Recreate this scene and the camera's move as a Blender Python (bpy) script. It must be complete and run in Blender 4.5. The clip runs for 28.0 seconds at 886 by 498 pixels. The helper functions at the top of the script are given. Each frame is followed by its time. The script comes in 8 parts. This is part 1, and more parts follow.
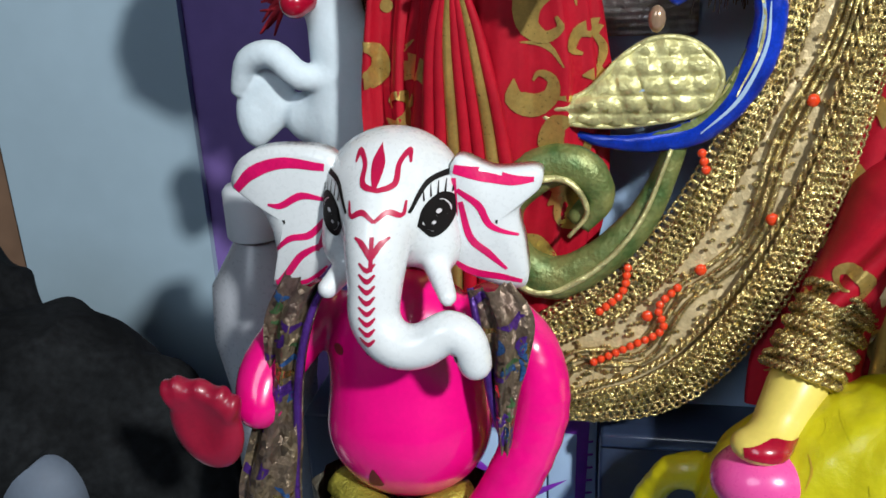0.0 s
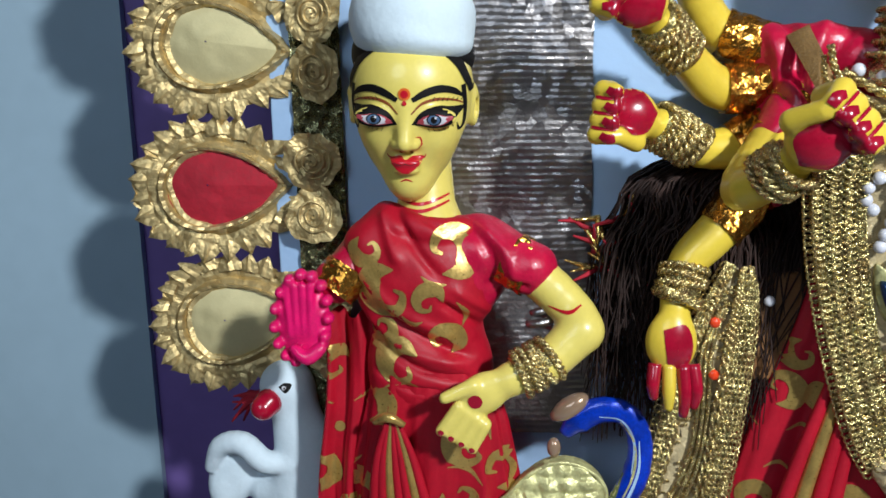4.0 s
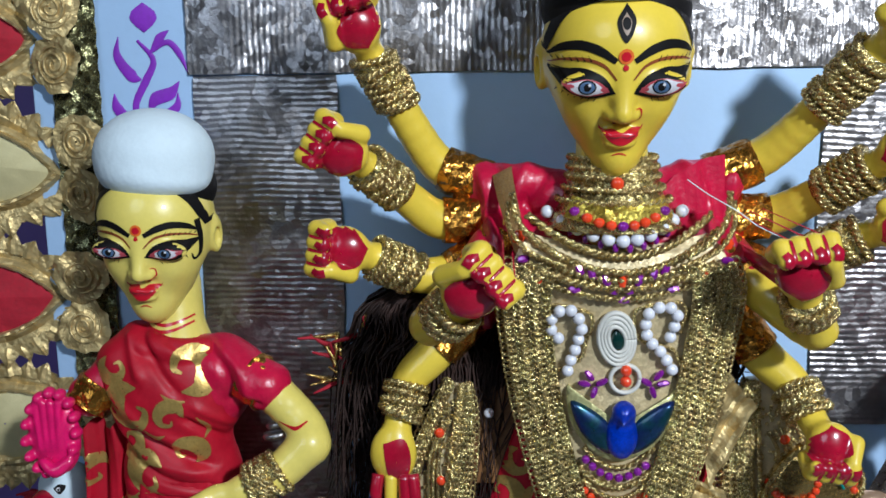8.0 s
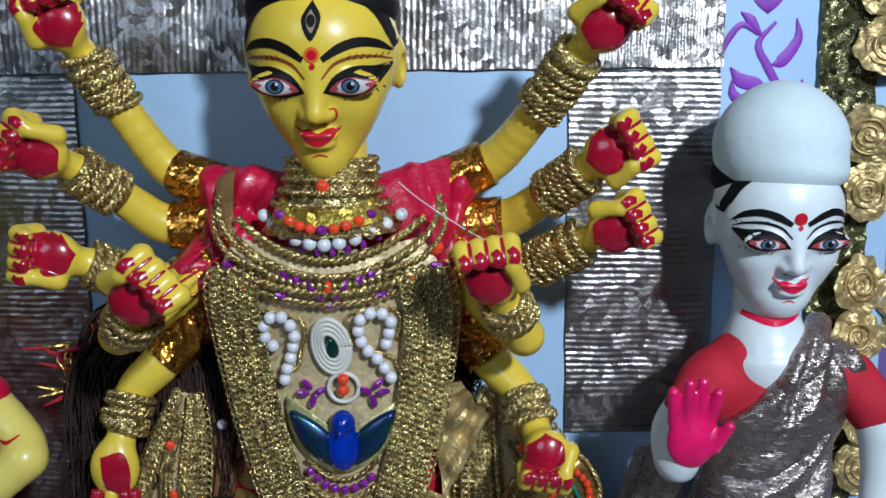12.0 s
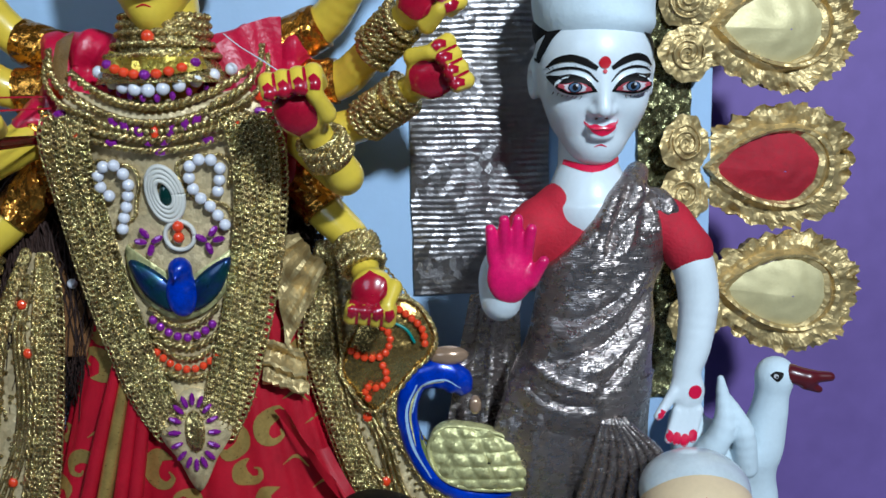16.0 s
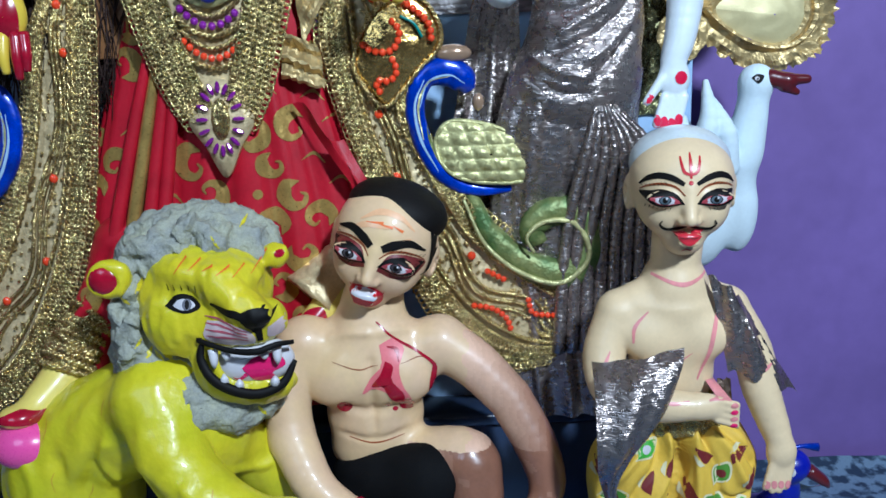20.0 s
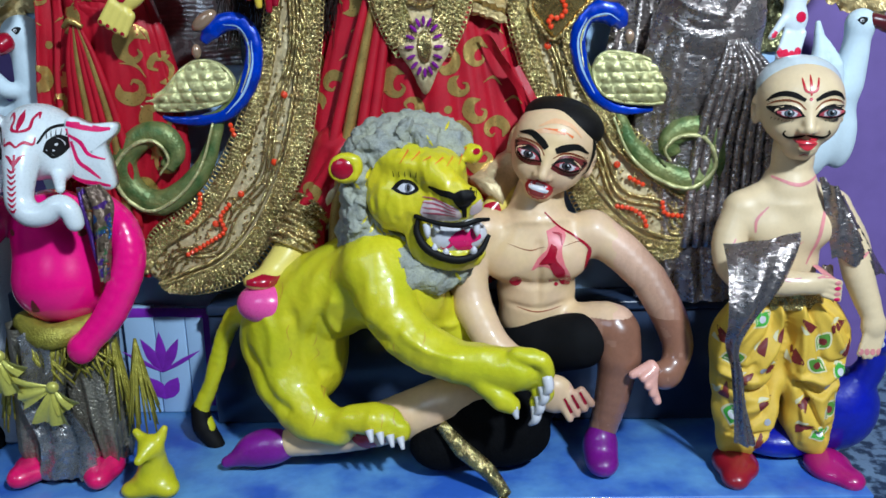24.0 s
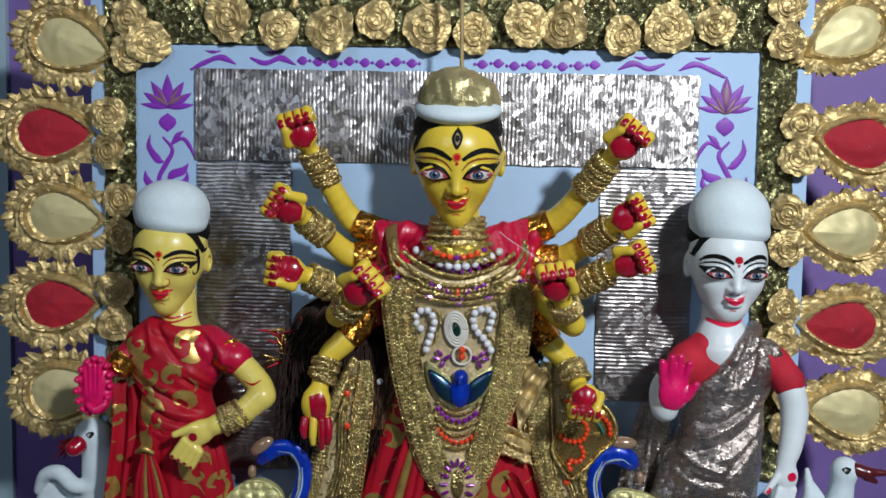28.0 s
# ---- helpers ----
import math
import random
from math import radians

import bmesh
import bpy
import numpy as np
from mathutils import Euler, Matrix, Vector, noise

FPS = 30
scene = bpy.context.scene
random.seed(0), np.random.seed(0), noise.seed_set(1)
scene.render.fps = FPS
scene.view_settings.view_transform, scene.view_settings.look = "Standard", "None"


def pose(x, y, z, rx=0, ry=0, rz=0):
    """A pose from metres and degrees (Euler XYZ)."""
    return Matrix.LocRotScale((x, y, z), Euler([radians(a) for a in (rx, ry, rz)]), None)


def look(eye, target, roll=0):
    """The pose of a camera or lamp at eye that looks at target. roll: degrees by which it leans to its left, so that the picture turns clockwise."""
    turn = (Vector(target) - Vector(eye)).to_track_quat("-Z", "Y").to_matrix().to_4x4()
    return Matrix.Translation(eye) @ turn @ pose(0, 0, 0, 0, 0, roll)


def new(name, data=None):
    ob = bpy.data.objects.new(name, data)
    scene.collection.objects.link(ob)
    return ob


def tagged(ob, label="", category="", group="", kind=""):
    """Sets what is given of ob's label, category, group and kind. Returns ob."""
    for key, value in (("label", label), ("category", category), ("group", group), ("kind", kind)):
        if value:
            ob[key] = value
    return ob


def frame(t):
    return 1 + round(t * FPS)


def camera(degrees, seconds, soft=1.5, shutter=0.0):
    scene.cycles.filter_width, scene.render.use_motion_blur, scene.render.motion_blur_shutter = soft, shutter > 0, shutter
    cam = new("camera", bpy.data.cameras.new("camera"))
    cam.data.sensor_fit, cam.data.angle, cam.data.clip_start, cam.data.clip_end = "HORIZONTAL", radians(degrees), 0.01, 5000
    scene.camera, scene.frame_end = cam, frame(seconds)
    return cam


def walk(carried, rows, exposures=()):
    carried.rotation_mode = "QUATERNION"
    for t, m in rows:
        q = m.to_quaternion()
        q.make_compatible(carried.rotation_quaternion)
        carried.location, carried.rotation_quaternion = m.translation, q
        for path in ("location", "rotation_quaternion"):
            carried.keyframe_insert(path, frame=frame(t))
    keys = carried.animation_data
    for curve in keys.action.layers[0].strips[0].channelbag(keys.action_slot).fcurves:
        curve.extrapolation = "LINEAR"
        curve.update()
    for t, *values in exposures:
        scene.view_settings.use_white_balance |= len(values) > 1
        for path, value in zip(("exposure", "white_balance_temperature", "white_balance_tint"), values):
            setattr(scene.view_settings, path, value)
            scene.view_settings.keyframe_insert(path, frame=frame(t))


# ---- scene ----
cam = camera(53.3, 28.0, 1.6)
METRES, EYE, TILT, LEAN, TURN = 1.0, 0.352, -21.0, 2.2, 10.0
SIDE, BACK = -0.165, -0.386
ROWS = [
    (0.0, 0.0, 0.0, 0.0, -0.0, 0.0, 0.0),
    (0.5, 0.0014, -0.0056, 0.0096, -0.81, 0.47, 0.11),
    (1.0, 0.0034, -0.0214, 0.0168, -1.83, 0.67, 0.48),
    (1.5, -0.0017, -0.0416, 0.0338, -2.35, 1.31, 0.63),
    (2.0, -0.0065, -0.056, 0.0553, -2.97, 3.62, 0.8),
    (2.5, -0.0091, -0.0681, 0.0718, -3.04, 5.96, 1.05),
    (3.0, -0.008, -0.0785, 0.0843, -3.47, 7.34, 1.12),
    (3.5, -0.0059, -0.0879, 0.0979, -3.86, 8.63, 0.94),
    (5.5, 0.003, -0.1123, 0.1196, -5.35, 10.31, -0.21),
    (6.0, 0.0112, -0.124, 0.1253, -5.25, 10.5, -0.3),
    (6.5, 0.0216, -0.1368, 0.1329, -5.27, 10.95, -0.37),
    (7.0, 0.0465, -0.1421, 0.1305, -5.52, 11.12, -0.13),
    (7.5, 0.0756, -0.145, 0.1356, -6.03, 10.99, 0.6),
    (8.0, 0.0932, -0.1456, 0.1431, -7.14, 11.24, 1.15),
    (8.5, 0.1066, -0.1428, 0.1436, -7.56, 11.55, 1.17),
    (9.0, 0.1211, -0.1405, 0.1462, -8.1, 11.85, 1.29),
    (9.5, 0.1331, -0.1358, 0.1477, -8.39, 12.19, 1.49),
    (10.0, 0.1404, -0.1344, 0.1493, -8.53, 12.23, 1.6),
    (10.5, 0.1418, -0.1358, 0.1527, -8.46, 12.4, 1.7),
    (11.0, 0.1495, -0.1365, 0.1472, -8.54, 12.27, 1.6),
    (11.5, 0.1772, -0.1414, 0.1441, -8.89, 12.15, 1.55),
    (12.0, 0.2025, -0.1496, 0.1391, -9.41, 12.01, 1.83),
    (12.5, 0.211, -0.1529, 0.1368, -9.57, 12.13, 2.19),
    (14.5, 0.2509, -0.1605, 0.1105, -10.33, 11.79, 2.77),
    (15.0, 0.2581, -0.1615, 0.0977, -10.7, 11.4, 2.95),
    (15.5, 0.2617, -0.1656, 0.0849, -10.88, 11.22, 3.25),
    (16.0, 0.2619, -0.167, 0.0703, -10.95, 11.23, 3.4),
    (16.5, 0.2599, -0.1677, 0.0523, -10.85, 10.9, 3.39),
    (17.0, 0.2605, -0.1674, 0.0349, -10.9, 10.52, 3.5),
    (17.5, 0.2613, -0.1678, 0.0181, -10.96, 10.27, 3.66),
    (18.0, 0.26, -0.17, 0.0015, -11.13, 10.09, 3.81),
    (18.5, 0.2587, -0.1733, -0.0123, -11.28, 9.4, 3.94),
    (19.0, 0.2554, -0.1755, -0.0273, -11.39, 8.8, 4.05),
    (19.5, 0.2501, -0.1746, -0.046, -11.17, 7.96, 3.99),
    (20.0, 0.2475, -0.1799, -0.0589, -10.92, 7.26, 3.95),
    (20.5, 0.244, -0.1887, -0.0685, -10.27, 6.9, 3.96),
    (22.5, 0.2192, -0.2104, -0.1099, -9.73, 5.6, 3.7),
    (23.0, 0.2004, -0.2221, -0.1166, -9.29, 5.4, 3.55),
    (23.5, 0.1757, -0.2425, -0.1184, -8.56, 5.48, 3.13),
    (24.0, 0.1522, -0.273, -0.1157, -8.2, 5.84, 2.32),
    (24.5, 0.1364, -0.2921, -0.1021, -8.1, 6.91, 1.57),
    (25.0, 0.1325, -0.318, -0.0826, -8.08, 9.4, 1.56),
    (25.5, 0.1265, -0.3253, -0.0651, -8.05, 10.45, 1.51),
    (26.0, 0.1212, -0.3305, -0.0395, -8.11, 11.55, 1.4),
    (26.5, 0.1195, -0.3372, -0.0133, -7.83, 13.17, 1.21),
    (27.0, 0.1207, -0.3447, 0.011, -8.15, 14.02, 0.88),
    (27.5, 0.1188, -0.3568, 0.03, -8.75, 15.42, 0.47),
    (28.0, 0.1113, -0.3758, 0.0485, -9.13, 17.11, 0.04),
]
EXPOSURES = [
    (0.0, 0.26, 6250, 7), (1.5, 0.20, 6200, 7), (3.0, 0.10, 6000, 6), (6.0, -0.12, 5600, 5), (8.0, -0.30, 5550, 5), (11.0, -0.57, 5450, 4), (14.0, -0.60, 5400, 3),
    (17.0, -0.43, 5200, 2), (20.0, -0.20, 4980, 2), (23.5, -0.08, 5150, 1), (25.0, -0.14, 5550, 3), (26.5, -0.32, 5850, 6), (28.0, -0.66, 6000, 6),
]
walk(cam, [(t, pose(SIDE, BACK, EYE, TILT, LEAN, TURN) @ pose(METRES * x, METRES * y, METRES * z, 90 + pitch, roll, yaw)) for t, x, y, z, yaw, pitch, roll in ROWS], EXPOSURES)

# ---- world and lamps ----
world = bpy.data.worlds.new("room_world")
scene.world = world
world.use_nodes = True
wbg = world.node_tree.nodes["Background"]
wbg.inputs[0].default_value, wbg.inputs[1].default_value = (0.55, 0.68, 0.95, 1), 0.006


def lamp(name, eye, target, size, watts, colour):
    d = bpy.data.lights.new(name, "AREA")
    d.shape, d.size, d.energy, d.color = "DISK", size, watts, colour
    ob = new(name, d)
    ob.matrix_basis = look(eye, target)
    return ob


LAMP_KEY = lamp("bulb_light", (0.50, -1.02, 1.0), (0, 0, 0.35), 0.09, 20.5, (1.0, 0.98, 0.95))
# unseen broad disc added as soft fill from the front left
LAMP_FILL = lamp("soft_fill_light", (-0.7, -1.5, 1.25), (0, 0, 0.35), 0.8, 6.4, (0.82, 0.90, 1.0))

# ---- materials ----
MATS = {}


def mat(name, colour, rough=0.5, metal=0.0, var=0.12, scale=60.0, bump=0.0, bscale=400.0, coat=0.0, second=None, spread=0.5, sheen=0.0, wave=None, facet=None, spec=0.5):
    """A surface with variation at two scales, and fine relief; second: a colour that blotches in."""
    if name in MATS:
        return MATS[name]
    m = bpy.data.materials.new(name)
    m.use_nodes = True
    nt = m.node_tree
    N, L = nt.nodes, nt.links
    b = N["Principled BSDF"]
    tc = N.new("ShaderNodeTexCoord")
    n1 = N.new("ShaderNodeTexNoise")
    n1.inputs["Scale"].default_value, n1.inputs["Detail"].default_value = scale, 6
    n2 = N.new("ShaderNodeTexNoise")
    n2.inputs["Scale"].default_value, n2.inputs["Detail"].default_value = scale * 9, 3
    L.new(tc.outputs["Object"], n1.inputs["Vector"])
    L.new(tc.outputs["Object"], n2.inputs["Vector"])
    ramp = N.new("ShaderNodeValToRGB")
    lo = tuple(c * (1 - var) for c in colour)
    hi = second if second else tuple(min(1, c * (1 + var)) for c in colour)
    ramp.color_ramp.elements[0].position, ramp.color_ramp.elements[1].position = 0.5 - spread / 2, 0.5 + spread / 2
    ramp.color_ramp.elements[0].color, ramp.color_ramp.elements[1].color = (*lo, 1), (*hi, 1)
    L.new(n1.outputs["Fac"], ramp.inputs["Fac"])
    mix = N.new("ShaderNodeMix")
    mix.data_type, mix.blend_type = "RGBA", "MULTIPLY"
    mix.inputs[0].default_value = min(1, var * 1.5)
    L.new(ramp.outputs["Color"], mix.inputs[6])
    L.new(n2.outputs["Fac"], mix.inputs[7])
    L.new(mix.outputs[2], b.inputs["Base Color"])
    rr = N.new("ShaderNodeMapRange")
    rr.inputs[3].default_value, rr.inputs[4].default_value = max(0.02, rough - (0.04 if coat else 0.12)), min(1, rough + (0.04 if coat else 0.12))
    L.new(n2.outputs["Fac"], rr.inputs[0])
    L.new(rr.outputs[0], b.inputs["Roughness"])
    b.inputs["Metallic"].default_value = metal
    b.inputs["Coat Weight"].default_value = coat
    b.inputs["Coat Roughness"].default_value = 0.08
    b.inputs["Sheen Weight"].default_value = sheen
    b.inputs["Specular IOR Level"].default_value = spec
    if bump or wave:
        bp = N.new("ShaderNodeBump")
        bp.inputs["Strength"].default_value, bp.inputs["Distance"].default_value = bump, 0.0012
        if wave:
            kind, direction, ws, dist, dscale = wave
            w = N.new("ShaderNodeTexVoronoi" if kind == "VORONOI" else "ShaderNodeTexWave")
            w.inputs["Scale"].default_value = ws
            if kind != "VORONOI":
                w.bands_direction = direction
                w.inputs["Distortion"].default_value, w.inputs["Detail Scale"].default_value, w.inputs["Detail"].default_value = dist, dscale, 2
            L.new(tc.outputs["Object"], w.inputs["Vector"])
            n3 = N.new("ShaderNodeTexNoise")
            n3.inputs["Scale"].default_value = bscale
            L.new(tc.outputs["Object"], n3.inputs["Vector"])
            add = N.new("ShaderNodeMath")
            add.operation = "ADD"
            L.new(w.outputs[0] if kind == "VORONOI" else w.outputs["Fac"], add.inputs[0])
            L.new(n3.outputs["Fac"], add.inputs[1])
            L.new(add.outputs[0], bp.inputs["Height"])
        else:
            n3 = N.new("ShaderNodeTexNoise")
            n3.inputs["Scale"].default_value, n3.inputs["Detail"].default_value = bscale, 4
            L.new(tc.outputs["Object"], n3.inputs["Vector"])
            L.new(n3.outputs["Fac"], bp.inputs["Height"])
        L.new(bp.outputs[0], b.inputs["Normal"])
    if facet:
        # tiny flat facets, each tilted its own way
        vo = N.new("ShaderNodeTexVoronoi")
        vo.inputs["Scale"].default_value = facet[0]
        if len(facet) > 2:
            mp = N.new("ShaderNodeMapping")
            mp.inputs["Scale"].default_value = facet[2]
            L.new(tc.outputs["Object"], mp.inputs["Vector"])
            L.new(mp.outputs[0], vo.inputs["Vector"])
        else:
            L.new(tc.outputs["Object"], vo.inputs["Vector"])
        vs = N.new("ShaderNodeVectorMath")
        vs.operation = "MULTIPLY_ADD"
        k = facet[1]
        vs.inputs[1].default_value, vs.inputs[2].default_value = (k, k, k), (-k / 2, -k / 2, -k / 2)
        L.new(vo.outputs["Color"], vs.inputs[0])
        ad = N.new("ShaderNodeVectorMath")
        if bump or wave:
            L.new(bp.outputs[0], ad.inputs[0])
        else:
            L.new(N.new("ShaderNodeNewGeometry").outputs["Normal"], ad.inputs[0])
        L.new(vs.outputs[0], ad.inputs[1])
        no = N.new("ShaderNodeVectorMath")
        no.operation = "NORMALIZE"
        L.new(ad.outputs[0], no.inputs[0])
        L.new(no.outputs[0], b.inputs["Normal"])
    MATS[name] = m
    return m


SKIN = mat("yellow_enamel", (0.76, 0.56, 0.05), 0.36, coat=0.35, var=0.07, bump=0.05, bscale=120)
SKIN_PALE = mat("pale_yellow_enamel", (0.78, 0.64, 0.14), 0.36, coat=0.35, var=0.07, bump=0.05, bscale=120)
WHITE_SKIN = mat("white_enamel", (0.74, 0.80, 0.84), 0.36, coat=0.35, var=0.05, bump=0.05, bscale=120)
CREAM_SKIN = mat("cream_enamel", (0.78, 0.60, 0.36), 0.44, coat=0.2, var=0.07, bump=0.05, bscale=120)
PEACH_SKIN = mat("peach_enamel", (0.80, 0.54, 0.36), 0.44, coat=0.2, var=0.1, scale=35, bump=0.06, bscale=120, second=(0.80, 0.58, 0.30))
CLAY_WHITE = mat("white_clay", (0.66, 0.76, 0.82), 0.75, var=0.06, bump=0.25, bscale=250)
RED_CLOTH = mat("red_cloth", (0.44, 0.004, 0.020), 0.48, var=0.18, bump=0.12, bscale=1800, spec=0.35)
GOLD_PRINT = mat("gold_print", (0.68, 0.46, 0.13), 0.32, metal=0.65, var=0.25, scale=80, bump=0.15, bscale=900)
GOLD_FOIL = mat("gold_foil", (0.86, 0.56, 0.18), 0.25, metal=0.95, var=0.25, scale=60, bump=0.6, bscale=260)
ORANGE_FOIL = mat("orange_gold_foil", (0.74, 0.34, 0.05), 0.22, metal=0.95, var=0.3, scale=80, bump=0.8, bscale=230, facet=(160, 0.5))
GOLD_PAPER = mat("gold_paper", (0.74, 0.56, 0.25), 0.46, metal=0.6, var=0.3, scale=45, bump=0.6, bscale=300, facet=(170, 0.4))
GOLD_SATIN = mat("pale_gold_satin", (0.62, 0.54, 0.28), 0.5, metal=0.25, var=0.08, bump=0.1, bscale=900)
GOLD_BRAID = mat("gold_braid", (0.92, 0.61, 0.25), 0.26, metal=0.9, var=0.45, scale=140, bump=0.5, bscale=1400, wave=("VORONOI", "X", 420, 0, 0), facet=(330, 0.75))
GOLD_CORD = mat("gold_cord", (0.90, 0.62, 0.26), 0.27, metal=0.9, var=0.35, scale=200, bump=0.4, bscale=2000, facet=(420, 0.55))
GOLD_CLOTH = mat("beige_gold_cloth", (0.76, 0.61, 0.34), 0.40, metal=0.3, var=0.2, scale=70, bump=0.3, bscale=1200, facet=(420, 0.35))
RED_VELVET = mat("red_velvet", (0.42, 0.008, 0.025), 0.8, var=0.25, scale=50, bump=0.5, bscale=160)
RED_PAINT = mat("crimson_paint", (0.40, 0.004, 0.028), 0.24, coat=0.6, var=0.25, scale=90)
LIP_RED = mat("lip_red_paint", (0.52, 0.006, 0.02), 0.3, coat=0.5, var=0.1)
PINK_PAINT = mat("hot_pink_enamel", (0.84, 0.002, 0.22), 0.25, coat=0.7, var=0.08, bump=0.05, bscale=100)
PALM_PINK = mat("palm_pink_paint", (0.78, 0.004, 0.14), 0.35, coat=0.4, var=0.2, scale=120, bump=0.2, bscale=300)
BLACK = mat("black_paint", (0.006, 0.005, 0.005), 0.62, var=0.3, spec=0.2)
EYE_WHITE = mat("eye_white_paint", (0.64, 0.62, 0.65), 0.3, coat=0.4, var=0.04)
EYE_BLUE = mat("iris_blue_paint", (0.10, 0.17, 0.30), 0.3, coat=0.4, var=0.3, scale=500)
EYE_PINK = mat("eye_pink_paint", (0.46, 0.07, 0.09), 0.35, var=0.2)
BROWN_PAINT = mat("brown_paint", (0.28, 0.07, 0.02), 0.4, var=0.2)
ORANGE_PAINT = mat("orange_paint", (0.75, 0.16, 0.02), 0.35, var=0.15)
SILVER_CLOTH = mat("silver_lame", (0.46, 0.395, 0.37), 0.28, metal=0.9, var=0.2, scale=30, bump=0.25, bscale=1300, wave=("BANDS", "Z", 300, 5.0, 2.0), facet=(260, 0.34, (1, 1, 3.2)))
SILVER_FOIL = mat("silver_crimped_foil", (0.46, 0.43, 0.43), 0.36, metal=0.97, var=0.25, scale=30, bump=0.2, bscale=700, facet=(230, 0.24))
PANEL_BLUE = mat("pale_blue_board", (0.40, 0.56, 0.80), 0.6, var=0.05, scale=14, bump=0.08, bscale=300)
PURPLE_PAINT = mat("violet_paint", (0.24, 0.025, 0.50), 0.5, var=0.2, scale=70)
WALL_PURPLE = mat("purple_wall_paint", (0.215, 0.135, 0.42), 0.55, var=0.14, scale=9, bump=0.12, bscale=90)
WALL_BLUE = mat("pale_blue_wall_paint", (0.35, 0.47, 0.56), 0.6, var=0.06, scale=7, bump=0.1, bscale=90)
BASE_BLUE = mat("blue_painted_board", (0.20, 0.42, 0.82), 0.4, var=0.15, scale=22, bump=0.15, bscale=120, second=(0.05, 0.13, 0.55), spread=0.25, coat=0.2)
LIME = mat("lime_yellow_enamel", (0.66, 0.66, 0.004), 0.38, coat=0.3, var=0.14, scale=35, bump=0.5, bscale=150, second=(0.72, 0.62, 0.01))
GREY_MANE = mat("grey_mane", (0.46, 0.48, 0.48), 0.9, var=0.3, scale=90, bump=1.0, bscale=420, second=(0.50, 0.50, 0.36), spread=0.5)
BLUE_GLITTER = mat("royal_blue_paint", (0.006, 0.05, 0.62), 0.30, metal=0.2, coat=0.5, var=0.45, scale=110, bump=0.15, bscale=300)
GREEN_GOLD = mat("green_gold_paint", (0.46, 0.48, 0.16), 0.42, metal=0.35, var=0.3, scale=90, bump=0.6, bscale=350, second=(0.10, 0.18, 0.05), spread=0.35)
FEATHER_GOLD = mat("pale_green_gold", (0.70, 0.66, 0.30), 0.42, metal=0.4, var=0.25, scale=120, bump=0.5, bscale=400, facet=(260, 0.5))
PALE_BLUE = mat("pale_blue_paint", (0.42, 0.58, 0.78), 0.35, coat=0.3, var=0.2)
PEARL = mat("pearl", (0.72, 0.72, 0.78), 0.2, coat=0.8, var=0.05)
BRONZE_PEARL = mat("bronze_pearl", (0.42, 0.28, 0.18), 0.2, coat=0.8, var=0.05, metal=0.4)
GEM_RED = mat("red_gem", (0.80, 0.06, 0.012), 0.12, coat=0.8, var=0.1)
GEM_PURPLE = mat("purple_gem", (0.30, 0.02, 0.38), 0.1, coat=1.0, var=0.3, metal=0.3)
BLACK_CLOTH = mat("black_cloth", (0.006, 0.006, 0.007), 0.8, spec=0.12, var=0.3, bump=0.2, bscale=900)
HAIR_BROWN = mat("dark_brown_hair", (0.040, 0.015, 0.009), 0.75, var=0.4, scale=60, bump=0.8, bscale=500)
BROWN_BOARD = mat("brown_board", (0.26, 0.12, 0.04), 0.6, var=0.3, scale=40, bump=0.2, bscale=200)
DARK_SKIN = mat("brown_enamel", (0.28, 0.13, 0.08), 0.3, coat=0.5, var=0.15)
YELLOW_PRINT = mat("yellow_printed_cloth", (0.76, 0.50, 0.05), 0.6, var=0.1, bump=0.2, bscale=1200)
GREEN_PAINT = mat("green_print", (0.12, 0.30, 0.03), 0.6, var=0.2)
MAROON = mat("maroon_print", (0.18, 0.02, 0.02), 0.5, var=0.2)
TASSEL = mat("lime_gold_tassel", (0.50, 0.44, 0.06), 0.4, metal=0.4, var=0.35, scale=200, bump=0.8, bscale=800)
OLIVE_WEAVE = mat("olive_gold_mesh", (0.40, 0.38, 0.18), 0.26, metal=0.8, var=0.5, scale=160, bump=0.8, bscale=900, wave=("VORONOI", "X", 330, 0, 0), facet=(330, 1.4))
DARK_WALL = mat("dim_room_plaster", (0.085, 0.085, 0.09), 0.8, var=0.2, scale=3)
DARK_CLUTTER = mat("dark_grey_cloth", (0.018, 0.020, 0.022), 0.9, spec=0.08, var=0.6, scale=25, bump=0.4, bscale=200)
FABRIC = mat("navy_print_fabric", (0.035, 0.07, 0.14), 0.75, var=0.3, scale=90, bump=0.4, bscale=1500, second=(0.22, 0.32, 0.45), spread=0.12)
PLASTIC = mat("white_plastic", (0.62, 0.66, 0.70), 0.35, var=0.04)
WOOD = mat("pale_bamboo", (0.45, 0.33, 0.14), 0.6, var=0.3, scale=120)
NAVY = mat("navy_plastic", (0.03, 0.045, 0.09), 0.3, var=0.2, coat=0.3)
TEAL_SHEEN = mat("peacock_feather_card", (0.02, 0.16, 0.12), 0.3, metal=0.6, var=0.4, scale=70, second=(0.02, 0.03, 0.22), spread=0.3, coat=0.5)

# ---- building kit (millimetres) ----
MM = 0.001


